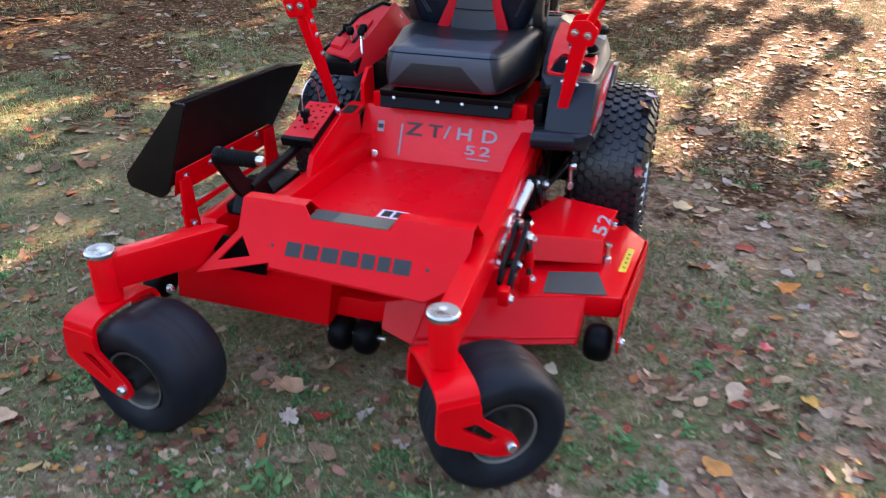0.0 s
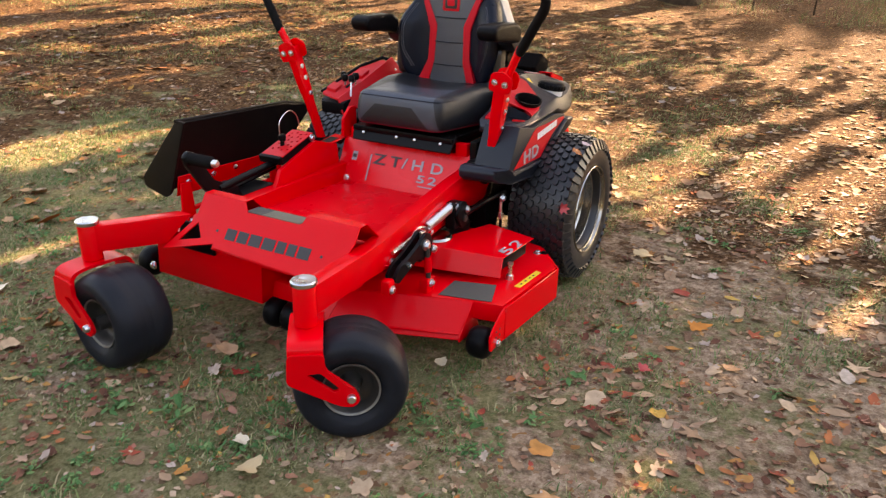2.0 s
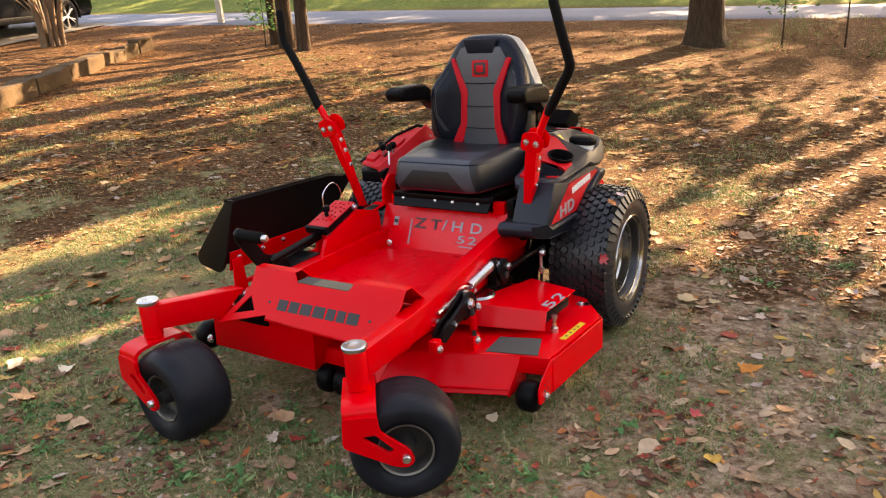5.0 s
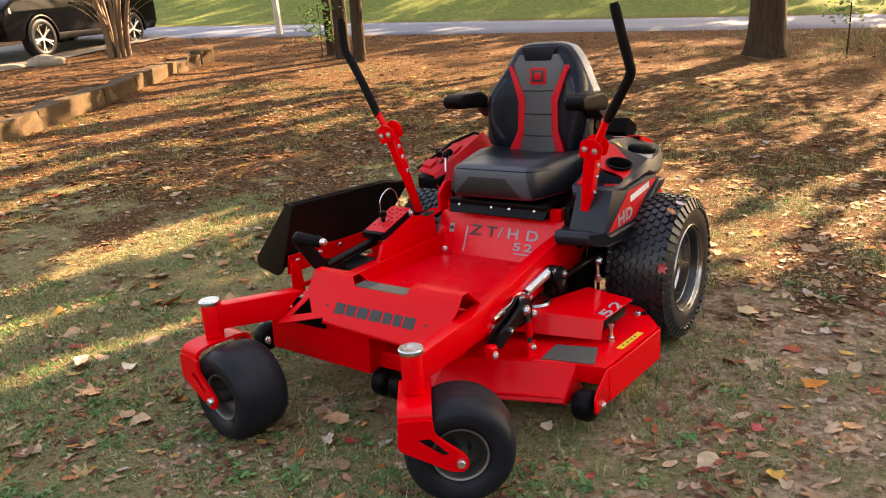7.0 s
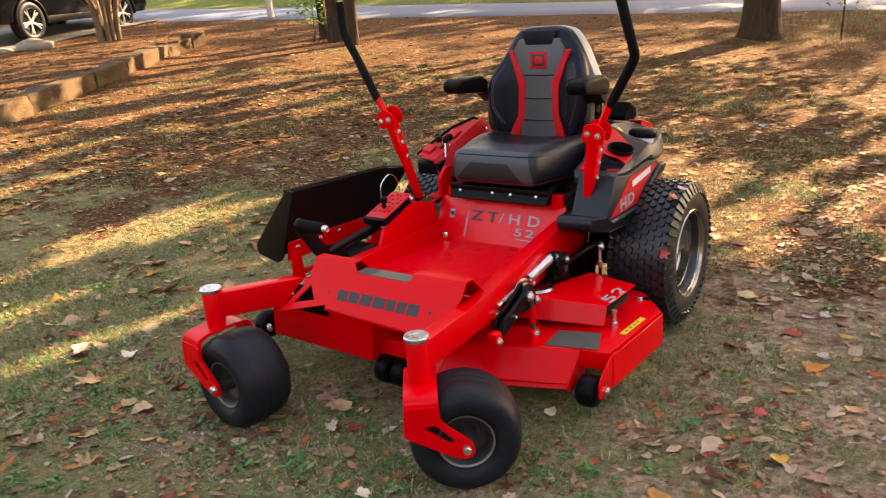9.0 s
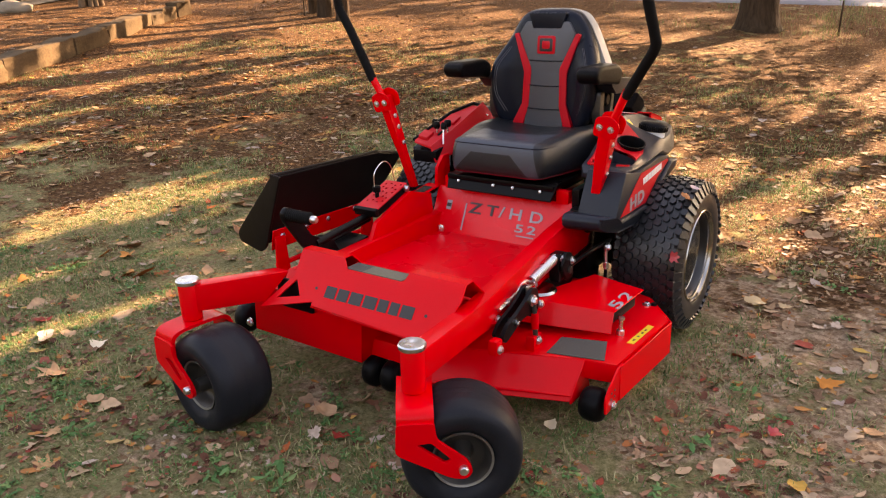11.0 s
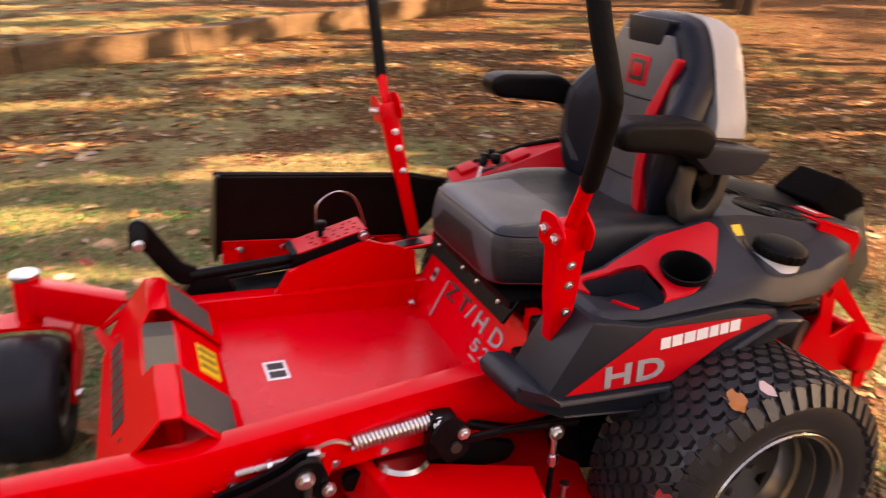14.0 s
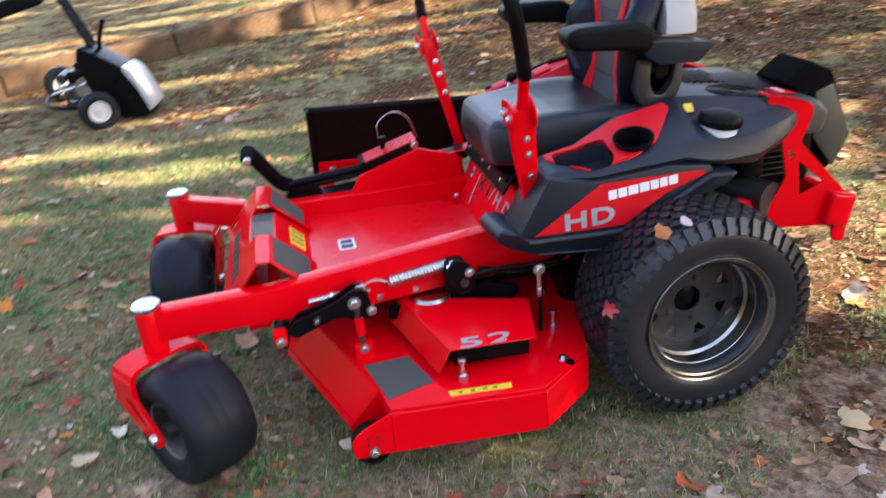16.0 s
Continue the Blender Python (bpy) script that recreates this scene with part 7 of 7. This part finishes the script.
    part("control_panel", box((-0.16, -0.42, 0.84), (0.40, 0.42, 0.10), 0.02, 3, rot=(14, 0, 10)), PLASTIC_D, root)
    part("lever", tube(curve_points([(0.10, 0.12, 0.47), (0.10, 0.15, 0.60), (0.10, 0.20, 0.72)], 4), 0.015, 8), BLACK, root)
    return root


walk_behind()


# ---- fallen leaves, grass and weeds ----
# half outlines of leaves, from the tip round to the stalk: (angle, radius)
LEAF_CUT = {
    "maple": [(0.0, 0.54), (0.25, 0.37), (0.50, 0.27), (0.82, 0.50), (1.12, 0.36), (1.45, 0.25), (1.88, 0.42), (2.3, 0.30), (2.75, 0.22)],
    "tulip": [(0.0, 0.40), (0.30, 0.50), (0.58, 0.39), (0.95, 0.36), (1.40, 0.31), (1.85, 0.44), (2.3, 0.37), (2.75, 0.27)],
    "oak": [(0.0, 0.55), (0.22, 0.44), (0.42, 0.28), (0.66, 0.36), (0.95, 0.21), (1.40, 0.26), (1.80, 0.17), (2.25, 0.27), (2.7, 0.28)],
    "oval": [(0.0, 0.55), (0.25, 0.47), (0.55, 0.38), (0.95, 0.31), (1.50, 0.28), (2.05, 0.32), (2.6, 0.40)],
}


def leaf_mesh(kind, seed):
    """One dry leaf, a metre long before scaling: torn outline, curl along the rib, a stalk."""
    rng = np.random.default_rng(seed)
    half = LEAF_CUT[kind]
    ring = half + [(math.pi, 0.16 if kind != "oval" else 0.44)] + [(-a, r) for a, r in reversed(half[1:])]
    k = len(ring)
    bm = bmesh.new()
    curl, twist, bend = rng.uniform(0.25, 1.3), rng.uniform(-0.7, 0.7), rng.uniform(-0.4, 0.6)

    def lift(x, y):
        return curl * 0.9 * y * y + bend * x * x + twist * x * y + 0.05 * math.sin(9 * x + seed) * abs(y)
    mid = bm.verts.new((0, 0, lift(0, 0)))
    inner, outer = [], []
    for a, r in ring:
        a += float(rng.normal(0, 0.05))
        r *= rng.uniform(0.84, 1.10)
        x, y = r * math.cos(a), r * math.sin(a)
        inner.append(bm.verts.new((x * 0.5, y * 0.5, lift(x * 0.5, y * 0.5))))
        outer.append(bm.verts.new((x, y, lift(x, y) + float(rng.normal(0, 0.015)))))
    for i in range(k):
        j = (i + 1) % k
        bm.faces.new((mid, inner[i], inner[j]))
        bm.faces.new((inner[i], outer[i], outer[j], inner[j]))
    z0 = lift(0.15, 0)
    s0, s1, s2 = bm.verts.new((-0.14, 0.012, z0)), bm.verts.new((-0.14, -0.012, z0)), bm.verts.new((-0.62, 0.05, z0 + 0.05))
    bm.faces.new((s0, s1, s2))
    for f in bm.faces:
        f.smooth = True
    me = bpy.data.meshes.new("fallen_leaf")
    bm.to_mesh(me)
    bm.free()
    me.materials.append(LEAF_ONE)
    return me


LEAVES = [leaf_mesh(k, i) for i, k in enumerate(("maple", "tulip", "oval", "oak", "tulip", "maple", "oval", "oak"))]


def covered(x, y):
    """Whether the mower stands over this place."""
    return -0.72 < x < 0.70 and -1.02 < y < 0.55


def near_leaves():
    rng = np.random.default_rng(31)
    n = 0
    while n < 300:
        x, y = rng.uniform(-2.2, 2.2), rng.uniform(-2.6, 1.6)
        if covered(x, y) or (x > 0.6 and rng.uniform() < 0.35):
            continue
        s = float(rng.choice([0.045, 0.06, 0.08, 0.10, 0.13], p=[0.20, 0.27, 0.27, 0.18, 0.08]))
        ob = new("fallen_leaf", LEAVES[int(rng.integers(len(LEAVES)))])
        ob.matrix_world = Matrix.Translation((x, y, ground_z(x, y) + 0.004 + 0.05 * s)) @ pose(0, 0, 0, float(rng.normal(0, 14)), float(rng.normal(0, 14)), float(rng.uniform(0, 360))) @ Matrix.Scale(s, 4)
        ob.parent = ground
        n += 1


near_leaves()


def one_leaf(x, y, z, s, kind, mat, rot, label):
    me = LEAVES[kind].copy()
    me.materials.clear()
    me.materials.append(mat)
    ob = new("fallen_leaf", me)
    ob.matrix_world = Matrix.Translation((x, y, z)) @ pose(0, 0, 0, *rot) @ Matrix.Scale(s, 4)
    return tagged(ob, label, "leaf", "single fallen leaves")


L_TAN = material("tan_leaf", (0.42, 0.29, 0.15), 0.6, var=0.25, scale=40, bump=0.1)
L_RED = material("red_leaf", (0.36, 0.025, 0.028), 0.55, var=0.25, scale=40)
L_ORANGE = material("orange_leaf", (0.34, 0.10, 0.022), 0.55, var=0.3, scale=40)
L_PALE = material("pale_leaf", (0.58, 0.47, 0.33), 0.6, var=0.2, scale=40)
L_PINK = material("pinkish_leaf", (0.50, 0.34, 0.32), 0.6, var=0.2, scale=40)
one_leaf(0.612, -0.276, 0.366, 0.055, 0, L_RED, (73, 8, 40), "small red leaf stuck to the rear tyre")
one_leaf(0.603, -0.142, 0.543, 0.062, 1, L_ORANGE, (29, 14, 70), "orange leaf lying on the rear tyre")
one_leaf(0.613, -0.083, 0.564, 0.040, 2, L_PINK, (17, 16, 20), "pinkish leaf lying on the rear tyre")
one_leaf(1.049, -0.627, 0.010, 0.065, 0, L_RED, (8, 5, 30), "bright red leaf lying on the lawn")
one_leaf(0.778, 0.321, 0.012, 0.110, 1, L_TAN, (6, 0, 60), "large tan leaf lying on the lawn")
one_leaf(0.900, 0.330, 0.012, 0.090, 3, L_TAN, (-6, 8, 150), "large tan leaf lying on the lawn")
one_leaf(0.482, -0.938, 0.016, 0.065, 2, L_PALE, (14, 6, 100), "pale leaf lying under the deck edge")
one_leaf(0.323, -1.633, 0.012, 0.095, 1, L_TAN, (4, 6, 200), "large tan leaf lying before the caster")
one_leaf(0.215, -1.560, 0.012, 0.060, 1, L_PALE, (-4, 6, 20), "pale yellow leaf lying before the caster")
one_leaf(0.150, -1.560, 0.012, 0.055, 3, L_ORANGE, (4, -6, 80), "orange leaf lying before the caster")
one_leaf(-1.230, -1.312, 0.012, 0.090, 1, L_PALE, (4, 6, 310), "pale tan leaf lying on the lawn")


def joined_leaves(name, count, spot, sizes, seed, label, mat=None):
    """Many curled leaves of the same cut shapes joined into one mesh."""
    rng = np.random.default_rng(seed)
    shapes = []
    for me in LEAVES:
        v = np.empty(len(me.vertices) * 3)
        me.vertices.foreach_get("co", v)
        shapes.append((v.reshape(-1, 3), [tuple(p.vertices) for p in me.polygons]))
    V, F, o = [], [], 0
    for _ in range(count):
        x, y = spot(rng)
        if covered(x, y) or -0.3 < road_offset(x, y):
            continue
        v, f = shapes[int(rng.integers(len(shapes)))]
        s = float(rng.choice(sizes))
        m = np.array(pose(0, 0, 0, float(rng.normal(0, 9)), float(rng.normal(0, 9)), float(rng.uniform(0, 360))).to_3x3())
        V.append((v * s * np.array([1, rng.uniform(0.6, 1.0), rng.uniform(0.2, 0.7)])) @ m.T + np.array([x, y, ground_z(x, y) + 0.005]))
        F += [tuple(k + o for k in p) for p in f]
        o += len(v)
    me = bpy.data.meshes.new(name)
    me.from_pydata(np.concatenate(V).tolist(), [], F)
    me.materials.append(mat or LEAF_MANY)
    me.polygons.foreach_set("use_smooth", [True] * len(me.polygons))
    tagged(new(name, me), label, "leaves", kind="stuff")


SMALL = [0.026, 0.034, 0.042, 0.050, 0.060, 0.075, 0.10]
joined_leaves("near_leaf_litter", 3600, lambda r: (r.uniform(-5.5, 2.8), r.uniform(-2.9, 4.5)), SMALL, 6, "small curled brown and orange leaves on the lawn", LEAF_NEAR)

LEAF_DEAD = leaf_material("dead_brown_leaf", [(0.0, (0.060, 0.022, 0.014)), (0.28, (0.115, 0.042, 0.026)), (0.52, (0.19, 0.080, 0.048)), (0.70, (0.26, 0.135, 0.080)), (0.80, (0.33, 0.21, 0.14)), (0.86, (0.24, 0.035, 0.026)), (0.93, (0.34, 0.14, 0.045))], False)
_drift = np.random.default_rng(63)
DRIFTS = [(float(_drift.uniform(-2.6, 2.3)), float(_drift.uniform(-2.9, 1.2)), float(_drift.uniform(0.06, 0.20))) for _ in range(150)]


def in_drift(r):
    """A spot in one of the loose drifts of dead leaves."""
    x, y, w = DRIFTS[int(r.integers(len(DRIFTS)))]
    return r.normal(x, w), r.normal(y, w)


joined_leaves("drifted_leaf_litter", 3600, in_drift, [0.016, 0.022, 0.028, 0.036, 0.046, 0.058], 64, "drifts of crumpled dead red-brown leaves in the grass", LEAF_DEAD)

TINY = [0.022, 0.030, 0.040, 0.050, 0.062, 0.080]
joined_leaves("driveside_leaf_litter", 1900, lambda r: (r.uniform(0.7, 3.4), r.normal(0.9, 1.3)), TINY, 16, "thick crumpled brown and tan leaves on the lawn", LEAF_NEAR)
joined_leaves("edging_leaf_litter", 2600, lambda r: (r.uniform(-5.2, -1.0), r.uniform(0.2, 5.0)), TINY, 17, "crumpled brown leaves lying towards the edging")


def litter():
    rng = np.random.default_rng(5)
    pts, size = [], []
    n = 26000
    r = 2.6 + 14 * rng.uniform(0, 1, n) ** 1.1
    a = rng.uniform(0, 2 * np.pi, n)
    for rr, aa in zip(r, a):
        x, y = rr * math.cos(aa) * 0.9 - 1.5, rr * math.sin(aa) + 0.6
        if covered(x, y) or road_offset(x, y) > -0.2 or (abs(x + 0.4) < 2.6 and abs(y + 0.2) < 2.4):
            continue
        pts.append((x, y, ground_z(x, y) + 0.006))
        size.append(float(rng.uniform(0.035, 0.095)))
    ob = quads_object("leaf_litter", np.array(pts), np.array(size), 0.10, LEAF_MANY, rng, 0.75, 0.10)
    tagged(ob, "scattered brown and orange fallen leaves", "leaves", kind="stuff")


litter()


def grass(name, n, area, density, lo, hi, mat, seed, label, flat=1.0):
    rng = np.random.default_rng(seed)
    verts, faces = [], []
    x0, x1, y0, y1 = area
    k = 0
    while k < n:
        x, y = rng.uniform(x0, x1), rng.uniform(y0, y1)
        d = noise.noise(Vector((x * 1.1, y * 1.1, 5.0))) + 0.7 * noise.noise(Vector((x * 3.1, y * 3.1, 7.0))) + 0.6 * noise.noise(Vector((x * 8.0, y * 8.0, 2.0)))
        k += 1
        if rng.uniform() > density(x, y) + 1.7 * d:
            continue
        if -0.4 < road_offset(x, y) < 2.4:
            continue
        z = ground_z(x, y) - 0.004
        h = rng.uniform(lo, hi)
        a = rng.uniform(0, 6.283)
        lean = h * rng.uniform(0.3, 1.3) * flat
        w = (0.0013 + 0.0010 * rng.uniform()) * (0.65 if flat > 2 else 1)
        dx, dy = math.cos(a), math.sin(a)
        o = len(verts)
        verts += [(x - dy * w, y + dx * w, z), (x + dy * w, y - dx * w, z), (x + dx * lean * 0.4 + dy * w * 0.8, y + dy * lean * 0.4 - dx * w * 0.8, z + h * 0.65), (x + dx * lean * 0.4 - dy * w * 0.8, y + dy * lean * 0.4 + dx * w * 0.8, z + h * 0.65), (x + dx * lean, y + dy * lean, z + h)]
        faces += [(o, o + 1, o + 2, o + 3), (o + 3, o + 2, o + 4)]
    me = bpy.data.meshes.new(name)
    me.from_pydata(verts, [], faces)
    me.materials.append(mat)
    tagged(new(name, me), label, "grass", kind="stuff")


def near_density(x, y):
    return 0.26 - 0.14 * max(x, -1.4) - 0.16 * y - 0.30 * max(0.0, -1.8 - x)


DRY_FINE = leaf_material("straw", [(0.0, (0.17, 0.10, 0.058)), (0.35, (0.28, 0.20, 0.115)), (0.6, (0.30, 0.22, 0.12)), (0.85, (0.44, 0.34, 0.21)), (1.0, (0.54, 0.44, 0.30))], False, 0.8)
grass("grass", 380000, (-3.2, 2.6, -3.0, 2.4), near_density, 0.005, 0.018, GRASS, 41, "short sparse grass, green and straw-coloured", flat=1.5)
grass("thatch", 170000, (-3.2, 2.6, -3.0, 2.8), lambda x, y: 0.50, 0.003, 0.009, DRY_FINE, 44, "dead straw and thatch lying between the grass", flat=5.0)
grass("far_grass", 150000, (-7.0, 3.0, -2.2, 6.5), lambda x, y: 0.30 - 0.035 * y - 0.05 * max(0.0, x), 0.012, 0.040, GRASS, 42, "thin far grass on the lawn")
grass("roadside_grass", 14000, (-4.5, 3.5, 9.0, 14.6), lambda x, y: 0.10 + 0.22 * (x + 0.4), 0.05, 0.15, GRASS, 43, "green and dry grass along the road")


def crumbs():
    """Broken bits of leaf trodden into the ground round the mower."""
    rng = np.random.default_rng(57)
    pts, size = [], []
    while len(pts) < 11000:
        x, y = rng.uniform(-3.0, 2.6), rng.uniform(-2.9, 2.6)
        if covered(x, y) or rng.uniform() > 0.45 + 1.2 * noise.noise(Vector((x * 1.7, y * 1.7, 14.0))):
            continue
        pts.append((x, y, ground_z(x, y) + 0.004))
        size.append(float(rng.uniform(0.008, 0.028)))
    ob = quads_object("leaf_crumbs", np.array(pts), np.array(size), 0.30, LEAF_NEAR, rng, 0.7, 0.25)
    tagged(ob, "broken brown leaf bits trodden into the soil", "leaves", kind="stuff")


crumbs()


def weeds():
    """Small broad-leaved weeds in the lawn."""
    rng = np.random.default_rng(77)
    spots = [(float(rng.uniform(-2.4, 1.9)), float(rng.uniform(-2.2, 1.6)), float(rng.uniform(0.018, 0.045))) for _ in range(60)]
    for _ in range(85):
        cx, cy = float(rng.uniform(-2.6, 1.0) - 0.15), float(rng.uniform(-2.4, -0.6))
        spots += [(cx + float(rng.normal(0, 0.07)), cy + float(rng.normal(0, 0.07)), float(rng.uniform(0.016, 0.036))) for _ in range(7)]
    spots += [(0.72, -1.15, 0.05), (-0.05, -1.55, 0.06), (-0.20, -1.62, 0.05), (0.86, -0.78, 0.05), (-0.75, -1.70, 0.05)]
    cs, ss = [], []
    for x, y, s in spots:
        if covered(x, y):
            continue
        for _ in range(16):
            a, r = rng.uniform(0, 6.283), rng.uniform(0.2, 1.0) * s
            cs.append((x + r * math.cos(a), y + r * math.sin(a), ground_z(x, y) + rng.uniform(0.1, 0.45) * s))
            ss.append(rng.uniform(0.35, 0.8) * s)
    ob = quads_object("weeds", np.array(cs), np.array(ss), 0.45, GREEN, rng, 0.5, 0.15)
    tagged(ob, "small green weeds growing in the lawn", "weeds", kind="stuff")


weeds()


def sapling(x, y, h, seed, label):
    rng = np.random.default_rng(seed)
    root = thing("sapling", label, "sapling", Matrix.Translation((x, y, ground_z(x, y) - 0.03)))
    part("stem", tube(curve_points([(0, 0, 0), (0.01, 0, h * 0.5), (-0.02, 0.02, h)], 6), [0.014 - 0.010 * i / 12 for i in range(13)], 8), BARK, root)
    n = 240
    zz = rng.uniform(0.35, 1.0, n) * h
    c = np.stack([rng.normal(0, 0.16, n), rng.normal(0, 0.16, n), zz], 1)
    ob = quads_object("foliage", c, rng.uniform(0.05, 0.10, n), 0.5, GREEN, rng)
    ob.parent = root
    return root


sapling(-0.25, 9.56, 1.5, 61, "thin green sapling near the road")
sapling(0.55, 9.9, 1.9, 62, "leafy green sapling near the road")
sapling(-7.75, 6.75, 0.9, 63, "small green sapling beside the trunks")
